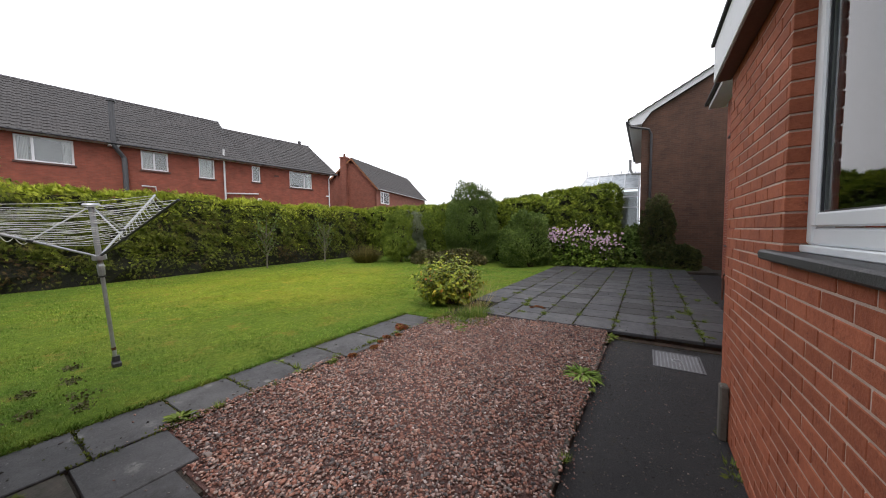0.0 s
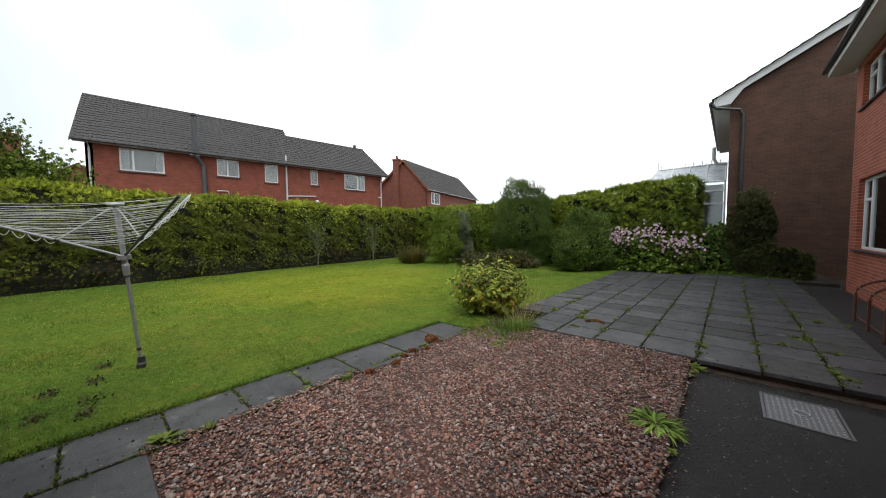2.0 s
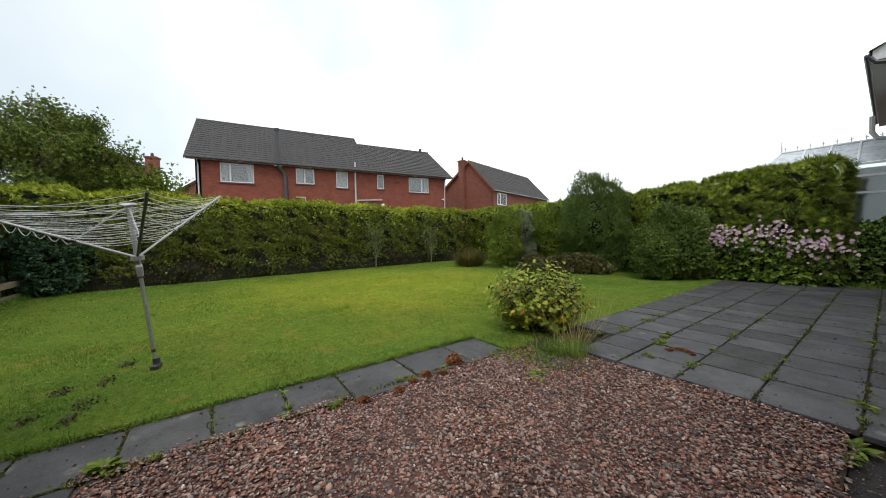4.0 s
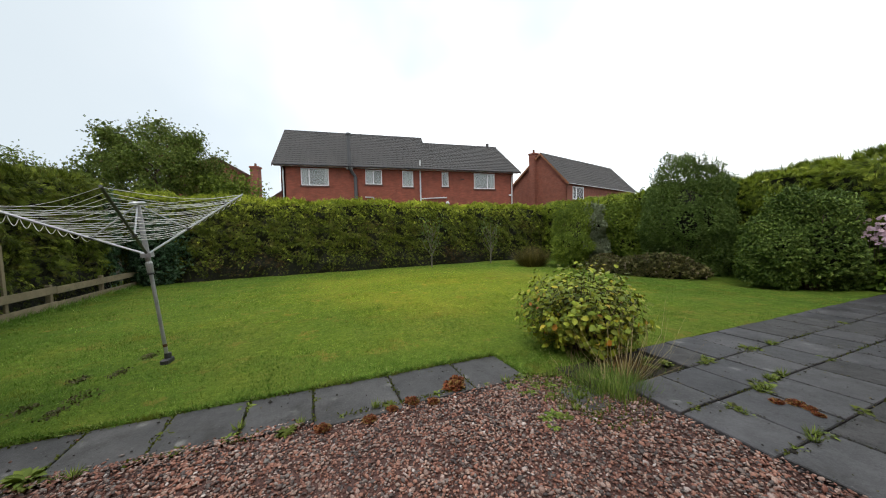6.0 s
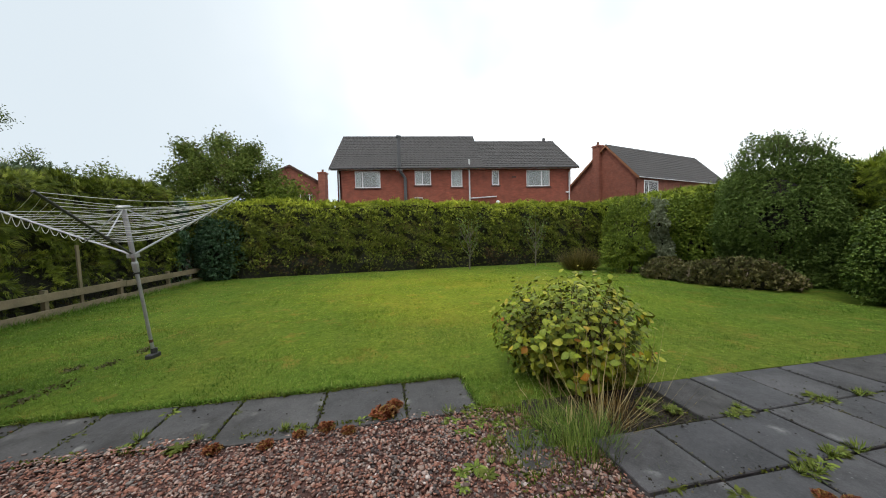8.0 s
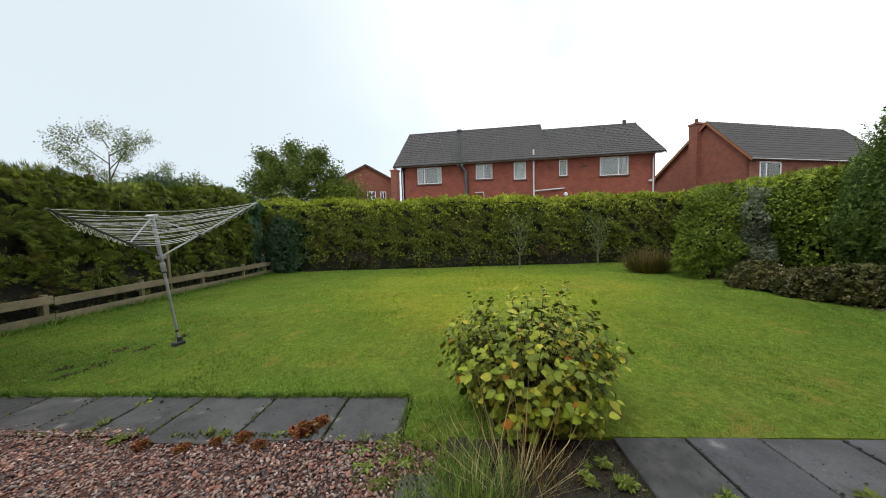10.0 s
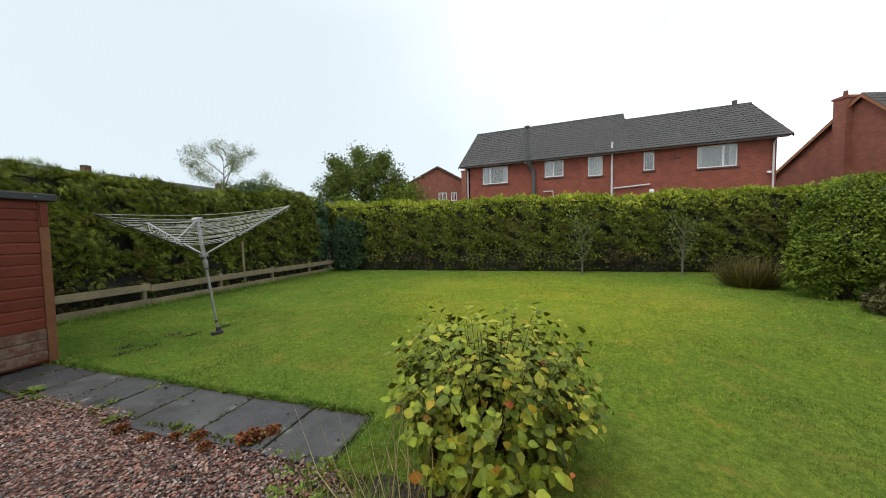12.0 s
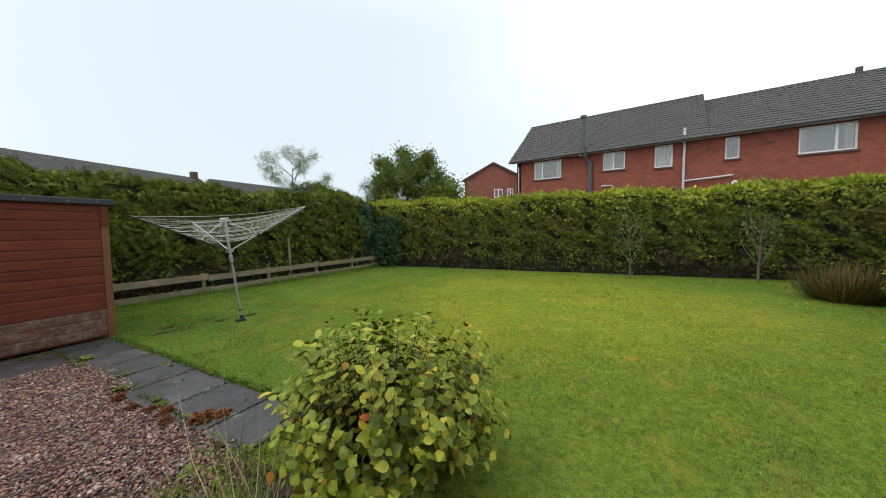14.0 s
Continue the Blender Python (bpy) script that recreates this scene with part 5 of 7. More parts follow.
# ---- shrubs and trees ----
def shrub(name, x, y, rx, ry, rz, zc, label, mat, count, size, shape, twig_mat=None, lumps=0.2, core=0.72, up=0.4, category="shrub", wild=0, droop=0.0, rot=0.0, loose=False):
    ob = thing(name, T((x, y, 0)) @ Matrix.Rotation(rot, 4, "Z"), label, category)
    # closed lump added behind the leaves, coloured as their deep shade
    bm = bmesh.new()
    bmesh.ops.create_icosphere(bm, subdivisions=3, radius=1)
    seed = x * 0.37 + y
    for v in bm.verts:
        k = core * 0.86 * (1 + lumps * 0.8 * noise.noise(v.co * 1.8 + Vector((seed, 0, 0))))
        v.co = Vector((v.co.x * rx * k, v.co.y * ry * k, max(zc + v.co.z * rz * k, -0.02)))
    part("shade_core", bm, M_hedge_shade, ob, smooth=True)
    lob = max(6, int(9 * max(rx, ry, rz)))
    cen = unit(rng.normal(0, 1, (lob, 3))) * rng.uniform(0.3, 0.52, (lob, 1))
    cen[0] = 0
    rad = rng.uniform(0.42, 0.62, lob)
    rad[0] = 0.8
    if loose:
        cen = unit(rng.normal(0, 1, (lob, 3))) * rng.uniform(0.4, 0.72, (lob, 1))
        cen[0] = 0
        rad = rng.uniform(0.3, 0.48, lob)
        rad[0] = 0.62
    if wild > 100:
        lob = 52
        cen = unit(rng.normal(0, 1, (lob, 3))) * rng.uniform(0.5, 0.7, (lob, 1))
        cen[0] = 0
        rad = rng.uniform(0.22, 0.36, lob)
        rad[0] = 0.82
    which = rng.choice(lob, int(count * 1.7), p=rad ** 2 / np.sum(rad ** 2))
    d0 = unit(rng.normal(0, 1, (len(which), 3)))
    q = cen[which] + d0 * rad[which][:, None] * (1 - 0.3 * rng.random(len(which)) ** 1.6 + 0.05 * rng.normal(0, 1, len(which)))[:, None]
    inside = np.zeros(len(q), bool)
    for c_i, r_i in zip(cen, rad):
        inside |= np.linalg.norm(q - c_i, axis=1) < r_i * 0.68
    q, d = q[~inside], d0[~inside]
    q *= (1 + 0.5 * lumps * wave(q * 5.0, 1.0, seed + 4))[:, None]
    d = unit(d + 0.6 * q)
    p = q * np.array([rx, ry, rz]) + np.array([0, 0, zc])
    keep = p[:, 2] > 0.03
    p, d = p[keep][:count], d[keep][:count]
    n = len(p)
    way = d + jitter(n, 0.45) + np.array([0, 0, up - droop])
    v1, t1 = scatter(shape, p, way, d + np.array([0, 0, 0.8]) + jitter(n, 0.4), size * rng.uniform(0.6, 1.3, n))
    o = new("foliage", mesh_of("foliage", v1, t1, mat))
    o.parent = ob
    tagged(o, kind="stuff")
    bm = bmesh.new()
    for i in range(7):
        a = i * 0.9 + seed
        tip = Vector((math.cos(a) * rx * 0.6, math.sin(a) * ry * 0.6, zc + rz * 0.4))
        tube(bm, [(math.cos(a) * 0.05, math.sin(a) * 0.05, -0.05), tip * 0.5, tip], [0.03, 0.02, 0.008], 5)
    part("branch_framework", bm, twig_mat or M_bark, ob)
    if wild:
        bm = bmesh.new()
        pts, ways = [], []
        for i in range(wild):
            a, e = rng.random() * 6.28, 0.75 + 0.8 * rng.random()
            dd = Vector((math.cos(a) * math.cos(e), math.sin(a) * math.cos(e), math.sin(e)))
            b = Vector((dd.x * rx, dd.y * ry, zc + dd.z * rz)) * 0.93
            ln = rng.uniform(0.12, 0.38)
            q = Vector((dd.x * 0.5, dd.y * 0.5, 1)).normalized()
            tube(bm, [b, b + q * ln], [0.004, 0.002], 4, caps=False)
            for j in range(14):
                pts.append(b + q * ln * (j + 1) / 14)
                ways.append(Vector((rng.normal(), rng.normal(), 0.6)))
        tagged(part("shoot_growth", bm, M_bark, ob), kind="stuff")
        v2, t2 = scatter(diamond_shape(0.25), np.array(pts), np.array(ways), np.array(ways) + jitter(len(pts), 1), size * 0.75 * rng.uniform(0.7, 1.3, len(pts)))
        o = new("shoot_foliage", mesh_of("shoot_foliage", v2, t2, mat))
        o.parent = ob
        tagged(o, kind="stuff")
    return ob


CL = cluster_shape(6, 0.34, 2)
CL2 = cluster_shape(5, 0.5, 5)
shrub("evergreen_shrub", -10.85, 10.85, 1.0, 1.0, 1.4, 1.25, "rounded light green evergreen shrub in front of the hedge", M_shrub_mid, 16000, 0.07, CL2, lumps=0.5, core=0.55, loose=True, wild=14)
shrub("grey_shrub", -10.65, 11.65, 0.75, 0.75, 1.25, 1.3, "upright grey-green shrub in front of the hedge", M_shrub_grey, 8500, 0.085, CL, wild=24, lumps=0.5, core=0.5, loose=True)
shrub("tall_shrub", -9.9, 12.5, 0.9, 0.9, 1.5, 1.4, "bright green broad-leaved shrub in front of the hedge", M_shrub_mid, 9000, 0.095, CL2, lumps=0.5, core=0.55, loose=True)
shrub("big_shrub", -7.75, 12.75, 1.55, 1.25, 2.1, 1.75, "large rounded dark green shrub rising above the hedge", M_shrub, 60000, 0.06, CL, wild=170, lumps=0.36, core=0.52)
shrub("holly_bush", -4.55, 12.35, 1.2, 0.95, 1.45, 1.1, "dense glossy dark green shrub beside the patio", M_holly, 30000, 0.066, CL2, lumps=0.4, core=0.56, loose=True)
shrub("low_shrub", -5.6, 12.9, 0.8, 0.7, 1.2, 0.9, "dark green shrub in front of the hedge", M_holly, 12000, 0.07, CL2, lumps=0.4, loose=True)
shrub("heather_mound", -7.6, 11.45, 1.5, 0.62, 0.52, 0.16, "low brown-green heather mound along the lawn edge", M_heath, 9000, 0.1, CL, lumps=0.25, up=0.9, rot=0.45)
shrub("heather_mound", -9.15, 10.85, 0.75, 0.5, 0.48, 0.12, "low brown-green heather mound at the lawn edge", M_heath, 4200, 0.1, CL, lumps=0.25, up=0.9, rot=0.45)


def tussock(name, x, y, r, h, n, mat, label, lean=0.9, width=0.02, category="grass tuft", z0=-0.02):
    ob = thing(name, T((x, y, 0)), label, category)
    sets = []
    a = rng.random(n) * 6.283
    rad = r * 0.35 * np.sqrt(rng.random(n))
    p = np.stack([np.cos(a) * rad, np.sin(a) * rad, np.full(n, z0)], 1)
    out = np.stack([np.cos(a), np.sin(a), np.zeros(n)], 1)
    tilt = lean * rng.random(n)
    way = out * tilt[:, None] + np.array([0, 0, 1.0]) + jitter(n, 0.12)
    ln = h * rng.uniform(0.55, 1.15, n)
    v, t = scatter(blade_shape(width / h, 0.35), p, way, -out * 1.0 + jitter(n, 0.2) * 0.3, ln)
    # the blades' tips arch outwards
    o = new("grass_growth", mesh_of("grass_growth", v, t, mat))
    o.parent = ob
    tagged(o, kind="stuff")
    return ob


tussock("sedge_tuft", -12.15, 9.75, 1.3, 0.85, 1500, M_tuft, "brown-green sedge tussock at the lawn's far corner", lean=2.6, width=0.008)
tussock("dry_grass_tuft", -2.24, 4.84, 0.45, 0.85, 55, M_straw, "dry straw-coloured grass tuft beneath the leafy bush", lean=2.3, width=0.0032)
tussock("dry_grass_tuft", -2.4, 5.0, 0.6, 0.15, 260, M_straw_orange, "short orange-brown grass tuft beside the patio corner", lean=1.5, width=0.003)
tussock("fescue_tuft", -2.17, 4.6, 0.7, 0.2, 700, M_fescue, "fine fresh green grass tuft spilling over the patio corner", lean=1.9, width=0.0028)
tussock("fescue_tuft", -2.0, 4.62, 0.5, 0.19, 450, M_fescue, "fine fresh green grass tuft at the gravel's edge", lean=1.8, width=0.0028)
tussock("grass_tuft", -2.05, 4.7, 1.3, 0.09, 260, M_weed, "green grass tuft between gravel and patio", lean=1.5, width=0.004)
tussock("grass_tuft", -2.45, 4.75, 1.2, 0.26, 60, M_straw, "mixed dry grass tuft beneath the leafy bush", lean=1.4, width=0.004)
tussock("grass_tuft", -2.3, 4.3, 1.3, 0.1, 350, M_weed, "green grass tuft at the gravel's edge", lean=1.6, width=0.004)


def leaf_mesh(seed, w, mat):
    v, t = leaf_shape(w, 0.14, 0.22 + 0.2 * (seed % 3))
    v = np.array(v)
    v[:, 0] += 0.05 * np.sin(v[:, 1] * 5 + seed)
    v[:, 2] += 0.05 * np.sin(v[:, 0] * 9 + seed)
    return mesh_of("leaf", v, t, mat, smooth=True)


M_bush_leaf, nt, p = nodes_of("bush_leaf")
info = nt.nodes.new("ShaderNodeObjectInfo")
c = ramp(nt, info.outputs["Random"], [(0, (0.05, 0.08, 0.01)), (0.3, (0.12, 0.175, 0.014)), (0.66, (0.25, 0.31, 0.022)), (0.88, (0.38, 0.39, 0.04)), (0.955, (0.5, 0.36, 0.03)), (1.0, (0.38, 0.07, 0.02))])
c = mixed(nt, 0.35, c, ramp(nt, noise_of(nt, coords(nt), 3.0, 4), [(0.35, (0.09, 0.14, 0.012)), (0.65, (0.36, 0.40, 0.03))]))
nt.links.new(c, p.inputs["Base Color"])
p.inputs["Roughness"].default_value = 0.5
p.inputs["Specular IOR Level"].default_value = 0.22
M_bush_stuff = foliage("bush_leaves", [(0, (0.07, 0.1, 0.01)), (0.35, (0.14, 0.18, 0.016)), (0.7, (0.25, 0.28, 0.026)), (0.93, (0.37, 0.36, 0.045)), (0.98, (0.48, 0.36, 0.04)), (1, (0.36, 0.1, 0.03))], rough=0.5, spec=0.2, patch=4)


def leafy_bush():
    x, y = -3.04, 5.01
    ob = thing("leafy_bush", T((x, y, 0)), "rounded broad-leaved bush with yellow-green leaves between lawn and patio", "bush")
    R = np.array([0.7, 0.73, 0.54])
    zc = 0.56
    stems = bmesh.new()
    pts, ways = [], []
    rr = random.Random(11)
    for i in range(330):
        a, e = rr.random() * 6.283, math.asin(rr.uniform(-0.8, 1.0))
        k = rr.uniform(0.82, 1.06) * (1 + 0.1 * math.sin(a * 3 + 1) + 0.07 * math.sin(a * 5 + e * 4))
        d = Vector((math.cos(a) * math.cos(e), math.sin(a) * math.cos(e), math.sin(e)))
        tip = Vector((d.x * R[0] * k, d.y * R[1] * k, zc + d.z * R[2] * k))
        end = tip * 0.93
        base = Vector((d.x * 0.06, d.y * 0.06, 0))
        mid = base.lerp(tip, 0.5) + Vector((d.x * 0.05, d.y * 0.05, 0.06 + 0.05 * rr.random()))
        tube(stems, [base, mid, end], [0.006 if i % 6 else 0.013, 0.0035, 0.0015], 5, caps=False)
        n = rr.randint(12, 17)
        for j in range(n):
            t = 0.4 + 0.62 * j / n
            q = mid.lerp(tip, (t - 0.5) * 2) if t > 0.5 else base.lerp(mid, t * 2)
            ang = 2.4 * j + i
            axis = (tip - mid).normalized()
            s1 = axis.cross(Vector((0.3, 0.1, 1))).normalized()
            s2 = axis.cross(s1)
            w = s1 * math.cos(ang) + s2 * math.sin(ang) + axis * 0.55 + Vector((0, 0, -0.05 if j < n - 3 else 0.3))
            pts.append(q + Vector((rr.gauss(0, 0.012), rr.gauss(0, 0.012), rr.gauss(0, 0.012))))
            ways.append(w)
    part("branch_framework", stems, M_bark, ob)
    pts, ways = np.array(pts), np.array(ways)
    outward = unit((pts - np.array([0, 0, zc])) / R)
    dist = np.linalg.norm((pts - np.array([0, 0, zc])) / R, axis=1)
    face = outward * 0.8 + np.array([0, 0, 0.9]) + jitter(len(pts), 0.3)
    size = 0.061 * rng.uniform(0.6, 1.35, len(pts)) * (1.15 - 0.3 * np.clip(pts[:, 2] / 1.1, 0, 1))
    # the outer leaves towards the path are parts of their own
    score = dist + 0.35 * (outward @ np.array([0.75, -0.35, 0.5]))
    order = np.argsort(-score)
    near, rest = order[:300], order[300:]
    meshes = [leaf_mesh(s, w, M_bush_leaf) for s, w in enumerate((0.33, 0.37, 0.40, 0.35))]
    for k, i in enumerate(near):
        yv = Vector(ways[i]).normalized()
        xv = yv.cross(Vector(face[i])).normalized()
        zv = xv.cross(yv)
        s = size[i]
        m = Matrix(((xv.x, yv.x, zv.x, 0), (xv.y, yv.y, zv.y, 0), (xv.z, yv.z, zv.z, 0), (0, 0, 0, 1)))
        piece("leaf", meshes[k % 4], ob, T(Vector(pts[i])) @ m @ Matrix.Diagonal((s, s, s, 1)))
    v, t = scatter(leaf_shape(0.36, 0.14, 0.3), pts[rest], ways[rest], face[rest], size[rest])
    o = new("foliage", mesh_of("foliage", v, t, M_bush_stuff, smooth=True))
    o.parent = ob
    tagged(o, kind="stuff")


leafy_bush()


def tree(name, x, y, h, r, label, mat, leaves, leaf, trunk_r=0.12, sparse=False, spread=1.0, z0=0.0, tight=0.25):
    ob = thing(name, T((x, y, z0)), label, "tree")
    rr = random.Random(int(abs(x * 13 + y * 7)))
    bm = bmesh.new()
    top = h * 0.8
    tube(bm, [(0, 0, -0.1), (0.05, 0.03, h * 0.3), (0.1, -0.05, h * 0.55), (0.05, 0.0, top)], [trunk_r, trunk_r * 0.8, trunk_r * 0.5, trunk_r * 0.2], 8)
    part("trunk", bm, M_bark, ob)
    bm = bmesh.new()
    cs = []
    nl = 16 if sparse else 34
    for i in range(nl):
        a = i * 2.4
        zz = h * (0.35 + 0.6 * (i / nl))
        rad = r * spread * (0.35 + 0.65 * math.sin(math.pi * min(0.95, 0.25 + 0.7 * i / nl))) * rr.uniform(0.7, 1.1)
        tip = Vector((math.cos(a) * rad, math.sin(a) * rad, zz + rr.uniform(0.0, 0.5)))
        b = Vector((0.06, 0, max(zz - rad * 0.6, h * 0.2)))
        tube(bm, [b, b.lerp(tip, 0.55) + Vector((0, 0, 0.12)), tip], [0.04, 0.02, 0.008], 5, caps=False)
        cs += [tip, b.lerp(tip, 0.75)]
        for j in range(3):
            t2 = tip + Vector((rr.gauss(0, 0.3), rr.gauss(0, 0.3), rr.uniform(0, 0.45)))
            tube(bm, [b.lerp(tip, 0.8), t2], [0.01, 0.004], 4, caps=False)
            cs.append(t2)
    part("limb_framework", bm, M_bark, ob)
    cs = np.array([tuple(c) for c in cs])
    idx = rng.integers(0, len(cs), leaves)
    p = cs[idx] + rng.normal(0, tight, (leaves, 3))
    way = jitter(leaves, 1) + np.array([0, 0, 0.2])
    v, t = scatter(CL, p, way, jitter(leaves, 1) + np.array([0, 0, 1]), leaf * rng.uniform(0.6, 1.3, leaves))
    o = new("crown", mesh_of("crown", v, t, mat))
    o.parent = ob
    tagged(o, kind="stuff")
    return ob


tree("broadleaf_tree", -15.2, -5.2, 5.6, 2.2, "dark green broad-leaved tree behind the corner of the hedges", M_tree_dark, 40000, 0.085, tight=0.2)
tree("broadleaf_tree", -14.6, -2.6, 3.4, 1.1, "lighter green bushy tree behind the back hedge", M_shrub_mid, 7500, 0.12)
tree("small_tree", -15.8, -17.5, 8.3, 2.5, "thin sparse birch-like tree beyond the side hedge", M_tree_dark, 9000, 0.075, trunk_r=0.1, sparse=True, tight=0.22)
tree("broadleaf_tree", -9.9, -5.6, 3.0, 0.9, "yellow-green feathery shrub tree behind the side hedge", M_shrub_mid, 16000, 0.055, tight=0.14)

shrub("conifer_mound", -13.0, -10.2, 2.3, 1.9, 2.3, 2.3, "broad rounded grey-green conifer beyond the side hedge", M_blue_green, 26000, 0.12, CL, wild=30, lumps=0.3, core=0.7)


def sapling(x, y, h):
    ob = thing("bare_sapling", T((x, y, 0)), "thin grey multi-stemmed sapling against the back hedge", "sapling")
    rr = random.Random(4)
    bm = bmesh.new()
    tube(bm, [(0, 0, -0.05), (0.02, 0, 0.5), (0.0, 0.03, h * 0.5)], [0.035, 0.03, 0.02], 6)
    part("stem", bm, M_pale_bark, ob)
    bm = bmesh.new()
    tips = []
    for i in range(14):
        a = i * 2.4
        b = Vector((0, 0, 0.35 + 0.09 * i))
        tip = b + Vector((math.cos(a) * 0.35, math.sin(a) * 0.45, 0.75 + 0.2 * rr.random()))
        tube(bm, [b, b.lerp(tip, 0.5) + Vector((math.cos(a), math.sin(a), 0)) * 0.08, tip], [0.014, 0.01, 0.004], 5, caps=False)
        tips += [tip, b.lerp(tip, 0.6)]
    part("twig_framework", bm, M_pale_bark, ob, kind="stuff")
    c = np.array([tuple(t) for t in tips])
    i = rng.integers(0, len(c), 150)
    p = c[i] + rng.normal(0, 0.12, (150, 3))
    v, t = scatter(CL, p, jitter(150, 1), jitter(150, 1) + np.array([1.0, 0, 0]), 0.09 * rng.uniform(0.6, 1.2, 150))
    o = new("foliage", mesh_of("foliage", v, t, M_shrub))
    o.parent = ob
    tagged(o, kind="stuff")


M_pale_bark = surface("pale_grey_bark", (0.09, 0.08, 0.06), (0.18, 0.16, 0.12), rough=0.9)
sapling(-14.3, 8.75, 2.3)
sapling(-13.55, 5.6, 1.3)


# ---- flower bed past the patio ----
def flower_bed():
    b = OWN @ Vector((-1.6, 14.05, 0.05))
    ob = shrub("anemone_clump", b.x, b.y, 2.1, 0.75, 0.85, 0.5, "leafy clump of pale pink anemones in front of the hedge", M_shrub_dark, 3400, 0.2, CL2, category="flowers", rot=radians(7), lumps=0.15)
    v, t = [], []
    for k in range(6):
        a = k * math.pi / 3
        v += [(0, 0, 0), (math.cos(a - 0.45) * 0.7, math.sin(a - 0.45) * 0.7, 0.12), (math.cos(a) * 1.0, math.sin(a) * 1.0, 0.1), (math.cos(a + 0.45) * 0.7, math.sin(a + 0.45) * 0.7, 0.12)]
        t += [(4 * k, 4 * k + 1, 4 * k + 2), (4 * k, 4 * k + 2, 4 * k + 3)]
    k0 = len(v)
    v += [(0, 0, 0.06)] + [(math.cos(a) * 0.2, math.sin(a) * 0.2, 0.03) for a in (0, 2.1, 4.2)]
    t += [(k0, k0 + 1, k0 + 2), (k0, k0 + 2, k0 + 3), (k0, k0 + 3, k0 + 1)]
    fm = mesh_of("flower", v, t, M_petal)
    rr = random.Random(8)
    stems = bmesh.new()
    for i in range(300):
        cx = rr.choice((-1.0, -0.7, -0.45, 0.15, 0.35, 0.6, 1.2, 1.5))
        x = max(-1.9, min(1.9, rr.gauss(cx, 0.36)))
        z = rr.gauss(1.25 if x < 0.8 else 1.08, 0.19) + (0.15 if abs(x - 0.2) < 0.4 else 0)
        y = -0.62 + rr.uniform(-0.15, 0.3)
        if rr.random() < 0.06:
            z -= 0.5
        m = T((x, y, z)) @ Euler((radians(rr.uniform(35, 95)), 0, rr.uniform(-0.7, 0.7))).to_matrix().to_4x4() @ Matrix.Scale(rr.uniform(0.034, 0.058), 4)
        piece("flower", fm, ob, m)
        if i % 2 == 0:
            tube(stems, [(x, y + 0.15, 0.4), (x, y + 0.02, z - 0.01)], 0.004, 3, caps=False)
    part("stalk_growth", stems, M_bark, ob)
    b = OWN @ Vector((1.42, 14.7, 0))
    shrub("climbing_shrub", b.x, b.y, 0.62, 0.6, 1.42, 1.35, "dark twiggy evergreen shrub against the brown wall", M_climber, 12000, 0.075, CL, wild=120, lumps=0.7, core=0.45, loose=True)
    b = OWN @ Vector((2.0, 14.3, 0))
    shrub("low_shrub", b.x, b.y, 0.9, 0.5, 0.65, 0.35, "low dark green shrub past the patio", M_climber, 5000, 0.1, CL, lumps=0.3)
    b = OWN @ Vector((0.4, 14.9, 0))
    shrub("low_shrub", b.x, b.y, 0.9, 0.5, 1.1, 0.6, "dark green leafy shrub between hedge and brown house", M_shrub, 2600, 0.16, CL2, lumps=0.2)


flower_bed()
shrub("ivy_mass", -12.55, -4.0, 1.0, 0.9, 1.75, 1.2, "dark ivy-covered corner where two hedges meet", M_ivy, 9000, 0.11, CL2, lumps=0.14, core=0.7)


# ---- metal things by the house ----
def manhole():
    ob = thing("manhole_cover", OWN @ T((1.15, 4.06, -0.06)), "grey galvanised chequer-plate manhole cover set in black asphalt", "manhole cover")
    W, D = 0.49, 0.58
    bm = bmesh.new()
    for a in ((0, W, 0, 0.018), (0, W, D - 0.018, D), (0, 0.018, 0.018, D - 0.018), (W - 0.018, W, 0.018, D - 0.018)):
        box(bm, a[0], a[1], a[2], a[3], -0.02, 0.01)
    part("cover_frame", bm, M_manhole, ob)
    part("plate", boxbm(0.022, W - 0.022, 0.022, D - 0.022, -0.02, 0.007, bevel=0.003), M_manhole, ob)
    bm = bmesh.new()
    k = 0
    for i in range(12):
        for j in range(15):
            x, y = 0.045 + i * 0.0365, 0.045 + j * 0.0352
            if (x - W / 2) ** 2 + (y - D / 2) ** 2 < 0.004:
                continue
            m = T((x, y, 0.007)) @ Matrix.Rotation(radians(45 if (i + j) % 2 else -45), 4, "Z")
            vs = [bm.verts.new(m @ Vector(q)) for q in ((-0.015, 0, 0), (0, -0.005, 0), (0.015, 0, 0), (0, 0.005, 0), (0, 0, 0.004))]
            for a in range(4):
                bm.faces.new((vs[a], vs[(a + 1) % 4], vs[4]))
    tagged(part("tread_pattern", bm, M_manhole_bright, ob), kind="stuff")
    bm = bmesh.new()
    tube(bm, [(W / 2 + 0.05 * math.cos(a), D / 2 + 0.05 * math.sin(a), 0.009) for a in [math.pi * i / 8 for i in range(17)]], 0.004, 5, caps=False)
    part("lifting_ring", bm, M_manhole_bright, ob)


M_manhole_bright = surface("worn_bright_steel", (0.34, 0.35, 0.36), (0.55, 0.56, 0.57), fine=90, coarse=8, rough=0.4, metal=0.6, bump=0.2)
manhole()


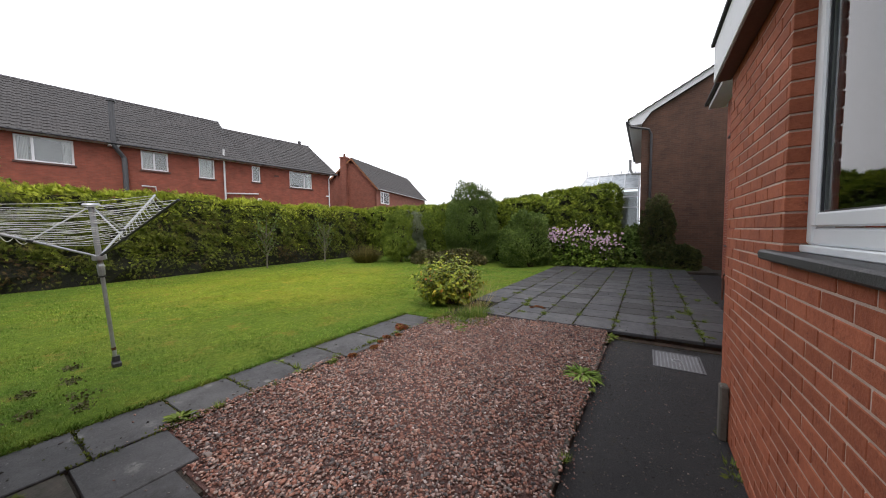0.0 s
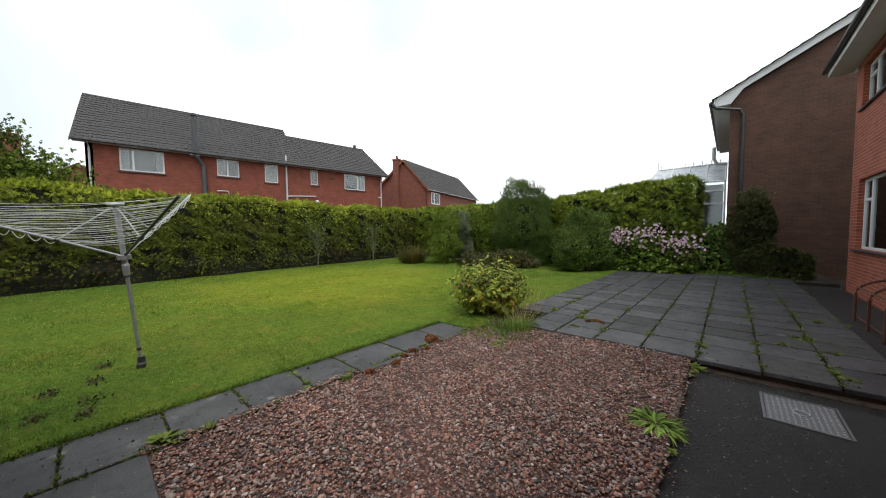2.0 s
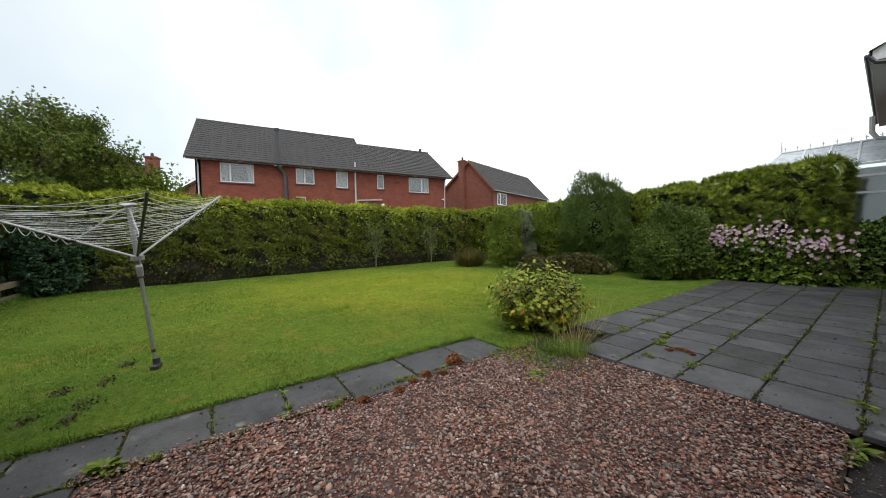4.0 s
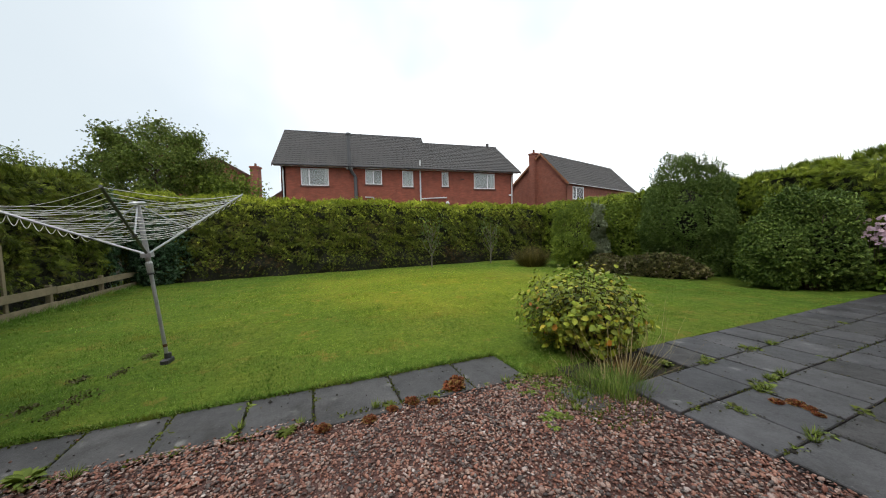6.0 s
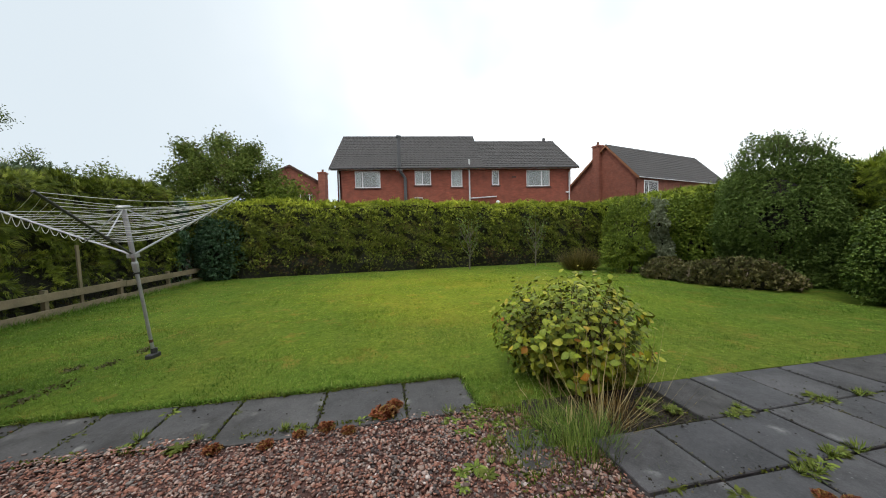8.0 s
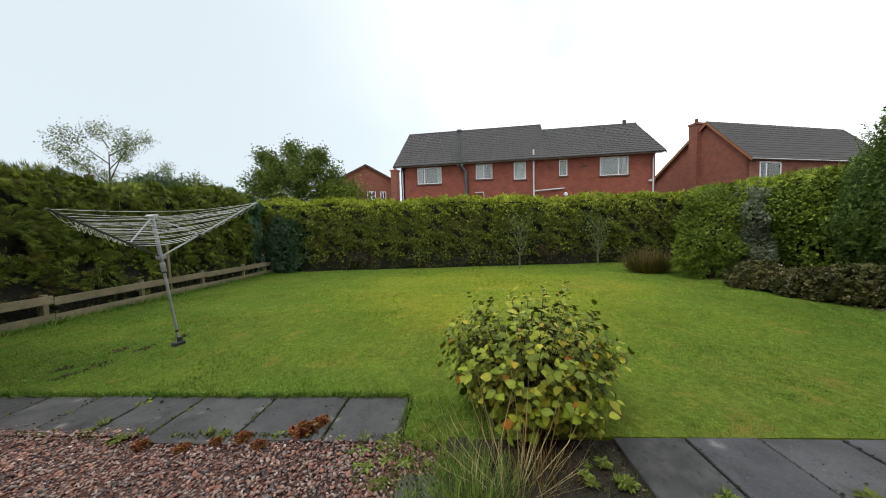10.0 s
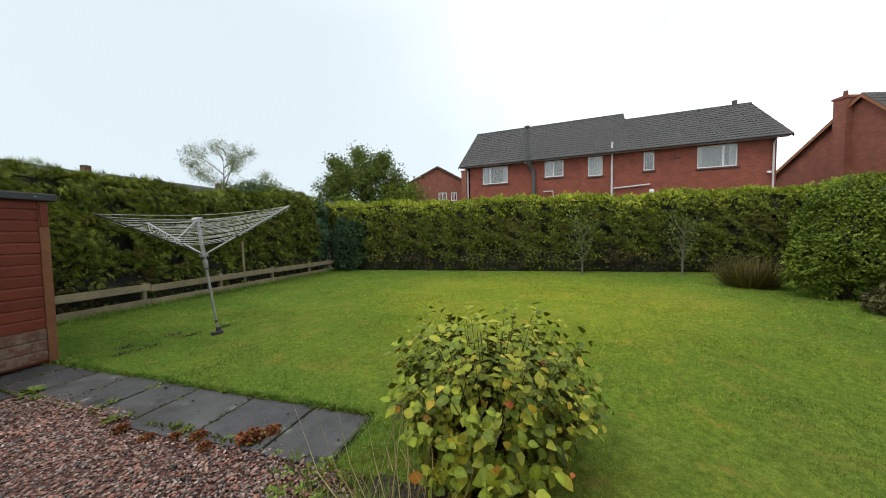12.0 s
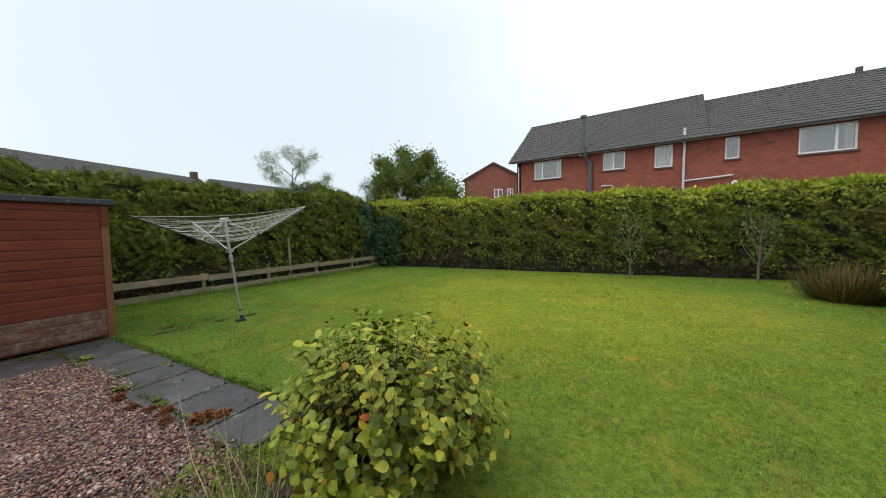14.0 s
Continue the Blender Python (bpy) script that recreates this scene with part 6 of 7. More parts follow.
def rack():
    ob = thing("metal_rack", OWN @ T((2.5, 8.95, -0.06)), "rusty arched metal rack on the asphalt beside the house wall", "rack")
    prof = [(0, 0), (0, 0.48), (0.02, 0.56), (0.07, 0.625), (0.15, 0.68), (0.26, 0.72), (0.4, 0.742), (0.56, 0.745)]
    for k in range(4):
        part("arch", tube(bmesh.new(), [(x, -0.72 * k, z) for x, z in prof], 0.02, 8), M_rust, ob)
    for x, z in ((0.03, 0.58), (0.3, 0.73), (0.52, 0.745), (0.02, 0.1)):
        part("crossbar", tube(bmesh.new(), [(x, 0.04, z), (x, -2.2, z)], 0.011, 6), M_rust, ob)


rack()


# ---- paving ----
slab_meshes = {}


def slab_mesh(w, ln, mat, th=0.048):
    key = (round(w, 3), round(ln, 3), mat.name)
    if key not in slab_meshes:
        bm = boxbm(-w / 2, w / 2, -ln / 2, ln / 2, -th, 0, bevel=0.006)
        me = bpy.data.meshes.new("slab")
        bm.to_mesh(me)
        bm.free()
        me.materials.append(mat)
        slab_meshes[key] = me
    return slab_meshes[key]


def lay(parent, u0, u1, v0, v1, z, tilt=0.006, gap=0.014):
    m = T(((u0 + u1) / 2, (v0 + v1) / 2, z + PR.uniform(-0.004, 0.004))) @ Euler((PR.uniform(-tilt, tilt), PR.uniform(-tilt, tilt), PR.uniform(-0.004, 0.004))).to_matrix().to_4x4()
    return piece("slab", slab_mesh(u1 - u0 - gap, v1 - v0 - gap, M_slab_path if z < 0.02 else (M_slab_rough if PR.random() < 0.22 else M_slab)), parent, m)


PR = random.Random(21)
patio = thing("patio", OWN @ T((0, 0, 0)), "grey concrete slab patio with weeds in its joints", "patio")
tagged(patio, kind="structure")
part("patio_bed", boxbm(-1.48, 2.2, 5.0, 14.35, -0.12, 0.022), M_riser, patio)
part("patio_bed", boxbm(-2.07, -1.505, 5.86, 14.35, -0.12, 0.021), M_riser, patio)
COLS = [-2.08, -1.49, -1.0, -0.46, 0.09, 0.65, 1.19, 1.72, 2.25]
ROWS = {0: (5.84, 0.5, 0.5, 0.55, 0.48), 1: (4.88, 0.5, 0.49, 0.52, 0.5, 0.48), 2: (4.9, 0.46, 0.5, 0.5, 0.53), 3: (4.94, 0.6, 0.5, 0.52), 4: (4.95, 0.65, 0.53, 0.5), 5: (4.93, 0.66, 0.52, 0.48), 6: (4.94, 0.66, 0.5, 0.52), 7: (4.95, 0.64, 0.52, 0.5)}
for k in range(8):
    v, *lengths = ROWS[k]
    while v < 13.9:
        ln = lengths.pop(0) if lengths else PR.choice((0.48, 0.5, 0.52))
        lay(patio, COLS[k], COLS[k + 1], v, v + ln, 0.05)
        v += ln
# strip of concrete at the foot of the patio's edge
tagged(part("patio_footing", boxbm(0.62, 2.2, 4.86, 4.995, -0.12, -0.048, m=OWN, bevel=0.006), M_riser), "worn concrete footing strip", "edging", "", "structure")

path = thing("slab_path", OWN @ T((0, 0, 0)), "single row of grey concrete slabs between lawn and gravel", "path")
tagged(path, kind="structure")
part("path_bed", boxbm(-2.71, -2.125, -0.9, 4.3, -0.12, -0.016), M_earth, path)
part("path_bed", boxbm(-2.12, -1.2, 0.025, 0.449, -0.12, -0.03), M_earth, path)
VS = [-0.95, -0.42, 0.14, 0.7, 1.23, 1.77, 2.29, 3.0, 3.7, 4.28]
for a, b in zip(VS, VS[1:]):
    lay(path, -2.72, -2.12 if a < 2.2 else (-2.03 if a < 2.9 else -2.07), a, b, 0.004, 0.008, 0.014)
for a, b, c, d in ((-2.12, -1.52, 0.03, 0.56), (-1.52, -0.95, 0.03, 0.42)):
    lay(path, a, b, c, d, 0.0, 0.01, 0.016)
for a, b, c, d in ((-1.75, -1.35, 4.35, 4.7), (-1.97, -1.5, 5.42, 5.82)):
    lay(path, a, b, c, d, 0.0, 0.02, 0.01)


def joint_moss():
    pts = []
    for k, u in enumerate(COLS[1:-1]):
        n = 1500 if k > 2 else 500
        v = rng.uniform(4.97, 13.5, n)
        pts.append(np.stack([u + rng.normal(0, 0.009, n), v, np.full(n, 0.04)], 1)[wave(np.stack([v, v * 0 + u * 7, v * 0], 1), 2.5) > -0.1])
    for v0 in VS[1:-1]:
        u = rng.uniform(-2.72, -2.12, 90)
        pts.append(np.stack([u, v0 + rng.normal(0, 0.012, 90), np.full(90, -0.004)], 1))
    for u0, a, b, n in ((-2.72, -0.9, 4.3, 1500), (-2.12, 0.5, 4.35, 900), (-2.12, 0.0, 0.6, 120)):
        v = rng.uniform(a, b, n)
        pts.append(np.stack([u0 + rng.normal(0, 0.02, n), v, np.full(n, 0.0)], 1)[wave(np.stack([v, v * 0 + u0, v * 0], 1), 3.5) > -0.4])
    u, v = rng.uniform(-2.1, -1.05, 2600), rng.uniform(4.25, 5.9, 2600)
    pts.append(np.stack([u, v, np.full(2600, 0.0)], 1))
    p = np.concatenate(pts)
    p = to_world(p[:, 0], p[:, 1], p[:, 2])
    n = len(p)
    v1, t1 = scatter(diamond_shape(0.3), p, np.array([0, 0, 0.8]) + jitter(n, 0.6), jitter(n, 1), 0.02 * rng.uniform(0.5, 1.6, n))
    tagged(new("joint_moss", mesh_of("joint_moss", v1, t1, M_moss)), "moss and tiny weeds along the paving joints", "moss", "", "stuff")


joint_moss()


def patio_crumbs():
    """Crumbs of soil, moss and dead leaf, thickest along the joints."""
    pts = []
    for k, u in enumerate(COLS[1:-1]):
        n = 330
        pts.append(np.stack([u + rng.normal(0, 0.03, n), 4.95 + 8.0 * rng.random(n) ** 1.4, np.full(n, 0.054)], 1))
    n = 1500
    v = 4.95 + 8.5 * rng.random(n) ** 1.5
    pts.append(np.stack([rng.uniform(-2.0, 2.2, n), v, np.full(n, 0.054)], 1)[wave(np.stack([v, v * 0.5, v * 0], 1), 3.0) + rng.normal(0, 0.5, n) > 0])
    for k in range(8):
        v, *lengths = ROWS[k]
        for j in range(9):
            v += lengths.pop(0) if lengths else 0.5
            n = int(rng.integers(8, 60))
            pts.append(np.stack([rng.uniform(COLS[k], COLS[k + 1], n), v + rng.normal(0, 0.012, n), np.full(n, 0.052)], 1))
    n = 160
    pts.append(np.stack([rng.uniform(-2.7, -2.1, n), rng.uniform(-0.3, 4.2, n), np.full(n, 0.008)], 1))
    n = 2200
    pts.append(np.stack([rng.uniform(-2.2, -1.5, n), rng.uniform(4.95, 5.85, n), np.full(n, 0.014)], 1))
    n = 420
    pts.append(np.stack([rng.uniform(0.66, 2.2, n), 4.82 + rng.normal(0, 0.05, n), np.full(n, -0.045)], 1))
    p = np.concatenate(pts)
    p = to_world(p[:, 0], p[:, 1], p[:, 2])
    n = len(p)
    v1, t1 = scatter(([(-0.4, 0, 0), (0, -0.5, 0.1), (0.5, 0, 0), (0, 0.5, 0.12), (0, 0, 0.45)], [(0, 1, 4), (1, 2, 4), (2, 3, 4), (3, 0, 4)]), p, np.array([1.0, 0, 0]) + jitter(n, 0.8) * np.array([1, 1, 0.05]), np.array([0, 0, 1.0]) + jitter(n, 0.08), 0.011 * rng.lognormal(0, 0.45, n))
    tagged(new("patio_crumbs", mesh_of("patio_crumbs", v1, t1, M_crumb)), "dark crumbs of soil, moss and dead leaf on the paving", "litter", "", "stuff")


M_crumb = foliage("soil_and_moss_crumbs", [(0, (0.012, 0.01, 0.008)), (0.6, (0.03, 0.026, 0.018)), (0.9, (0.06, 0.065, 0.02)), (1, (0.16, 0.13, 0.07))])
patio_crumbs()


# ---- bricks of the low wing ----
BRICK_L, BRICK_H, COURSE, STEP = 0.215, 0.065, 0.075, 0.225
brick_meshes = {}


def brick_mesh(ln, mat):
    key = (round(ln, 3), mat.name)
    if key not in brick_meshes:
        bm = boxbm(0, ln, 0, 0.10, 0, BRICK_H, bevel=0.003)
        me = bpy.data.meshes.new("brick")
        bm.to_mesh(me)
        bm.free()
        me.materials.append(mat)
        brick_meshes[key] = me
    return brick_meshes[key]


def brick_rows():
    spots = []
    z, row = 0.035 - 2 * COURSE, 0
    while z < 2.74:
        end = 4.2 if z < 1.34 else (1.27 if z < 2.6 else 4.2)
        x = 0.0 if row % 2 else -0.0
        first = BRICK_L if row % 2 else 0.102
        ln = first
        while x < end - 0.02:
            ln = min(ln, end - x)
            spots.append((x, z + 0.005, ln, x + ln > end - 0.001 and end < 2))
            x += ln + 0.01
            ln = BRICK_L
        z += COURSE
        row += 1
    return spots


brick_wall = sub("brick_facing", house, WALL)
spots = brick_rows()
spots.sort(key=lambda s: abs(s[0] - 1.4) + 0.2 * abs(s[1] - 1.2))
BR = random.Random(2)
for x, z, ln, cut in spots[:300]:
    piece("brick", brick_mesh(ln, M_brick_near), brick_wall, T((x, BR.uniform(-0.0015, 0.0015), z)) @ Matrix.Rotation(BR.uniform(-0.004, 0.004), 4, "Y"))
bm = bmesh.new()
for x, z, ln, cut in spots[300:]:
    y = BR.uniform(-0.0015, 0.0015)
    a = [(x, z), (x + ln, z), (x + ln, z + BRICK_H), (x, z + BRICK_H)]
    f = [bm.verts.new((p[0], y, p[1])) for p in a]
    b = [bm.verts.new((p[0], 0.05, p[1])) for p in a]
    bm.faces.new(f)
    for i in range(4):
        bm.faces.new((f[i], b[i], b[(i + 1) % 4], f[(i + 1) % 4]))
tagged(part("brick", bm, M_brick_near, brick_wall), kind="stuff")


# ---- gravel ----
def stone_shape(seed):
    bm = bmesh.new()
    bmesh.ops.create_icosphere(bm, subdivisions=1, radius=0.5)
    rr = random.Random(seed)
    s = Vector((rr.uniform(0.8, 1.3), rr.uniform(0.65, 1.0), rr.uniform(0.28, 0.55)))
    for v in bm.verts:
        v.co = Vector((v.co.x * s.x, v.co.y * s.y, v.co.z * s.z)) * rr.uniform(0.66, 1.2)
    vs = [tuple(v.co) for v in bm.verts]
    fs = [tuple(v.index for v in f.verts) for f in bm.faces]
    bm.free()
    return vs, fs


M_stone, nt, p = nodes_of("red_granite_chippings")
g = nt.nodes.new("ShaderNodeNewGeometry")
c = ramp(nt, g.outputs["Random Per Island"], [(0.0, (0.05, 0.042, 0.042)), (0.12, (0.14, 0.12, 0.112)), (0.24, (0.12, 0.07, 0.058)), (0.44, (0.26, 0.122, 0.088)), (0.62, (0.37, 0.2, 0.147)), (0.75, (0.2, 0.19, 0.178)), (0.93, (0.43, 0.3, 0.24)), (0.985, (0.42, 0.33, 0.3)), (1.0, (0.62, 0.58, 0.55))])
c = mixed(nt, 0.4, c, mixed(nt, 1.0, c, ramp(nt, noise_of(nt, coords(nt), 160, 3), [(0.3, (0.4, 0.4, 0.4)), (0.7, (1.7, 1.6, 1.6))]), "MULTIPLY"))
c = mixed(nt, 1.0, c, ramp(nt, noise_of(nt, coords(nt), 1.2, 3), [(0.3, (0.8, 0.78, 0.78)), (0.7, (1.15, 1.12, 1.1))]), "MULTIPLY")
nt.links.new(c, p.inputs["Base Color"])
p.inputs["Roughness"].default_value = 0.7
p.inputs["Specular IOR Level"].default_value = 0.3


def gravel():
    shapes = [stone_shape(s) for s in range(6)]
    n = 48000
    u = rng.uniform(-2.14, 0.6, n)
    v = rng.uniform(0.42, 4.97, n)
    edge = wave(np.stack([u, v, v], 1), 3.0, 2.0)
    keep = (v > 0.5 + 0.06 * edge) | (rng.random(n) < 0.1)
    keep &= ~((v < 0.56) & (u < -1.5))
    soft = (u < -1.5) & (v > 4.55 + 0.1 * edge)
    keep &= ~soft | (rng.random(n) < 0.3)
    u, v = u[keep], v[keep]
    n = len(u)
    z = -0.02 + 0.034 * np.clip((v - 4.2) / 0.73, 0, 1) * (u > -1.5) + 0.016 * rng.random(n) + 0.012 * wave(np.stack([u, v, v], 1), 1.6)
    c7, s7 = math.cos(radians(7)), math.sin(radians(7))
    p = np.stack([u * c7 - v * s7, u * s7 + v * c7, z], 1)
    size = 0.0225 * rng.lognormal(0, 0.28, n)
    sets = []
    for k, shp in enumerate(shapes):
        q = np.arange(n) % 6 == k
        a = rng.random(q.sum()) * 6.283
        way = np.stack([np.cos(a), np.sin(a), rng.normal(0, 0.35, q.sum())], 1)
        sets.append(scatter(shp, p[q], way, np.array([0, 0, 1.0]) + jitter(q.sum(), 0.35), size[q]))
    vv, tt = joined(sets)
    tagged(new("gravel", mesh_of("gravel", vv, tt, M_stone)), "loose pinkish red granite chippings with a few white stones", "gravel", "", "stuff")
    # strays on the asphalt and paving
    n = 1330
    u = np.concatenate([0.63 + 0.05 * np.abs(rng.normal(0, 1, 260)), rng.uniform(-2.6, -1.2, 20), rng.uniform(0.6, 1.5, 50), -2.1 - 0.045 * np.abs(rng.normal(0, 1, 500)), rng.uniform(0.56, 0.63, 500)])
    v = np.concatenate([rng.uniform(0.6, 4.8, 260), rng.uniform(0.0, 1.2, 20), rng.uniform(1, 4.8, 50), rng.uniform(0.5, 2.25, 500), rng.uniform(0.5, 4.9, 500)])
    z = np.where(u > 0.63, -0.056, np.where(u > 0.5, -0.012, 0.008))
    p = np.stack([u * c7 - v * s7, u * s7 + v * c7, z], 1)
    a = rng.random(n) * 6.283
    vv, tt = scatter(shapes[0], p, np.stack([np.cos(a), np.sin(a), 0 * a], 1), np.array([0, 0, 1.0]) + jitter(n, 0.2), np.where((u < -2.08) | (np.abs(u - 0.59) < 0.04), 0.024, 0.014) * rng.uniform(0.4, 1.3, n))
    n = 4500
    u, v = rng.uniform(0.63, 1.6, n), rng.uniform(-0.6, 4.8, n)
    p = to_world(u, v, np.full(n, -0.058))
    vg, tg = scatter(shapes[1], p, jitter(n, 1) * np.array([1, 1, 0.1]), np.array([0, 0, 1.0]) + jitter(n, 0.2), 0.0085 * rng.lognormal(0, 0.45, n))
    tagged(new("asphalt_grit", mesh_of("asphalt_grit", vg, tg, M_grit)), "loose grey and brown grit on the black asphalt", "grit", "", "stuff")
    tagged(new("stray_stones", mesh_of("stray_stones", vv, tt, M_stone)), "scattered small stones on the black asphalt and slabs", "stones", "", "stuff")


M_grit = foliage("grey_grit", [(0, (0.03, 0.028, 0.026)), (0.6, (0.1, 0.09, 0.08)), (1, (0.24, 0.2, 0.17))])
gravel()


# ---- grass blades ----
def grass():
    sets = []
    for n, u0, u1, v0, v1, h, w in ((215000, -6.2, -2.71, -2.6, 12.0, 0.028, 0.0026), (50000, -2.71, -2.10, 4.34, 12.0, 0.028, 0.0028), (120000, -12.0, -6.2, -2.7, 13.5, 0.032, 0.0048), (40000, -16.0, -12.0, -2.7, 14.3, 0.036, 0.008)):
        if u1 > -2.5:
            n = 17000
        u, v = rng.uniform(u0, u1, n), rng.uniform(v0, v1, n)
        pz = wave(np.stack([u, v, v * 0], 1), 2.2, 4.0)
        keep = rng.random(n) < 0.86 + 0.2 * pz
        for bu, bv, br in BARE:
            keep &= ((u - bu) ** 2 + ((v - bv) * 1.6) ** 2 > (br * (1 + 0.3 * rng.normal(0, 1, n))) ** 2) | (rng.random(n) < 0.3)
        u, v = u[keep], v[keep]
        n = len(u)
        p = to_world(u, v, 0.035 * np.clip((u + 3.4) / 1.2, 0, 1) * np.clip((v - 4.6) / 1.2, 0, 1) - 0.002)
        way = np.array([0, 0, 1.0]) + jitter(n, 0.55)
        ln = h * rng.uniform(0.5, 1.35, n) * (1 + 0.25 * wave(np.stack([u, v, v * 0], 1), 5.0, 1.0))
        sets.append(scatter(([(-w / h, 0, 0), (w / h, 0, 0), (0, 1, 0.2)], [(0, 1, 2)]), p, way, jitter(n, 1), ln))
    n = 12000
    u, v = rng.uniform(-2.7, -1.5, n), rng.uniform(4.25, 5.95, n)
    keep = (wave(np.stack([u, v, v * 0], 1), 4.0, 6.0) > -0.25) & ((u < -2.15) | (v < 4.9) | (rng.random(n) < 0.12)) & ((u < -2.1) | (v > 4.5 + 0.25 * rng.normal(0, 1, n)))
    p = to_world(u[keep], v[keep], np.full(keep.sum(), 0.0))
    sets.append(scatter(blade_shape(0.05, 0.5), p, np.array([0, 0, 0.8]) + jitter(len(p), 0.6), jitter(len(p), 1), 0.042 * rng.uniform(0.4, 1.4, len(p))))
    # longer fringe at the edges of the lawn
    n = 9000
    u = np.where(rng.random(n) < 0.75, rng.normal(-2.74, 0.025, n), rng.uniform(-3, -2.1, n))
    v = rng.uniform(-1.5, 4.3, n)
    keep = (u < -2.70)
    u, v = u[keep], v[keep]
    p = to_world(u, v, np.zeros(len(u)))
    sets.append(scatter(blade_shape(0.05, 0.4), p, np.array([0.5, 0, 0.9]) + jitter(len(u), 0.5), jitter(len(u), 1), 0.05 * rng.uniform(0.5, 1.3, len(u))))
    # long grass under the fence and hedges
    for n, f in ((6000, lambda k: to_world(rng.uniform(-12.5, -2.9, k), rng.normal(-2.8, 0.09, k), np.zeros(k))), (3500, lambda k: to_world(rng.uniform(-2.2, 2.4, k), rng.normal(14.2, 0.22, k), np.full(k, 0.03)))):
        p = f(n)
        sets.append(scatter(blade_shape(0.03, 0.5), p, np.array([0, 0, 1.0]) + jitter(n, 0.45), jitter(n, 1), 0.13 * rng.uniform(0.4, 1.3, n)))
    vv, tt = joined(sets)
    tagged(new("lawn_grass", mesh_of("lawn_grass", vv, tt, M_grass)), "short green grass blades of the mown lawn", "grass", "", "stuff")


BARE = [(-4.5, 0.4, 0.13), (-3.99, 0.33, 0.15), (-3.45, 0.3, 0.17), (-3.15, 0.27, 0.12), (-3.95, 0.03, 0.12), (-3.35, -0.02, 0.13)]
def scuffed_turf():
    pts = []
    for bu, bv, br in BARE:
        n = 170
        pts.append(to_world(bu + rng.normal(0, br * 0.5, n), bv + rng.normal(0, br * 0.3, n), np.full(n, 0.006)))
    p = np.concatenate(pts)
    v, t = scatter(diamond_shape(0.3), p, np.array([0, 0, 0.15]) + jitter(len(p), 0.7), jitter(len(p), 0.6) + np.array([0, 0, 1.0]), 0.028 * rng.uniform(0.4, 1.4, len(p)))
    tagged(new("scuffed_turf", mesh_of("scuffed_turf", v, t, M_scuffed)), "scuffed dark patches of dead moss in the lawn", "grass", "", "stuff")


M_scuffed = foliage("dead_moss", [(0, (0.05, 0.055, 0.018)), (0.7, (0.11, 0.1, 0.042)), (1, (0.18, 0.16, 0.09))])
scuffed_turf()
grass()


# ---- weeds ----
def weed_plant(name, mat, n, size, flat, label, shape=None, seed=0, rise=0.4, group="", spread=0.3):
    """A rosette of leaves; the first one stands at the origin and is copied."""
    ob = thing(name, T((0, 0, -5)), label, "weed", group)
    r2 = np.random.default_rng(seed)
    a = r2.random(n) * 6.283
    way = np.stack([np.cos(a), np.sin(a), r2.uniform(flat, flat + rise, n)], 1)
    p = np.stack([np.cos(a), np.sin(a), 0 * a], 1) * (size * spread * r2.random(n))[:, None]
    v, t = scatter(shape or leaf_shape(0.2, 0.1, 0.35), p, way, np.array([0, 0, 1.0]) + r2.normal(0, 0.25, (n, 3)), size * r2.uniform(0.5, 1.2, n))
    o = new("foliage", mesh_of("foliage", v, t, mat, smooth=True))
    o.parent = ob
    tagged(o, kind="stuff")
    return ob


def plant_at(ob, u, v, z, s=1.0, first=False):
    m = OWN @ T((u, v, z)) @ Matrix.Rotation(PR.uniform(0, 6.28), 4, "Z")
    c = ob if first else copy_thing(ob, m)
    c.matrix_basis = m
    c.scale = (s, s, s)
    return c


kinds = [weed_plant("joint_weed", M_weed, 34, 0.05, 0.2, "small green weed growing in a paving joint", seed=1, group="weeds in the paving"),
         weed_plant("joint_weed", M_moss, 60, 0.05, 0.25, "low mossy weed growing in a paving joint", seed=2, group="weeds in the paving"),
         weed_plant("joint_weed", M_weed, 44, 0.06, 0.3, "small grassy weed growing in a paving joint", blade_shape(0.05, 0.5), seed=3, group="weeds in the paving")]
spots = []
for u, v in ((-1.0, 6.0), (-0.95, 5.92), (-0.9, 5.86), (-1.02, 6.29), (-1.01, 6.4), (-1.02, 7.34), (-1.48, 7.4), (-1.52, 7.5), (-1.5, 6.09), (-1.5, 6.2), (-1.53, 7.05), (-1.5, 6.9), (-0.46, 5.45), (-0.81, 5.33),
             (-1.74, 5.55), (-1.66, 5.7), (-1.8, 5.7), (0.65, 5.44), (0.64, 5.5), (0.62, 7.98), (1.18, 7.82), (1.19, 6.01), (1.43, 6.2), (1.68, 6.56), (1.62, 6.67), (1.69, 6.75), (2.01, 7.97), (1.85, 6.1), (1.73, 5.42), (1.76, 5.25), (1.72, 5.87)):
    for _ in range(3):
        spots.append((u + PR.gauss(0, 0.035), v + PR.gauss(0, 0.035), 0.042))
for u, n in ((-1.49, 5), (-1.0, 7), (-0.46, 8), (0.09, 12), (0.65, 14), (1.19, 34), (1.72, 34), (2.2, 14)):
    spots += [(u + PR.gauss(0, 0.02), PR.uniform(5.0, 12.6), 0.042) for _ in range(n)]
spots += [(-2.42 + PR.uniform(-0.3, 0.3), v + PR.gauss(0, 0.02), -0.002) for v in (0.15, 0.72, 1.24, 1.77, 1.77, 2.3, 2.94, 3.55, 3.55, 4.28)]
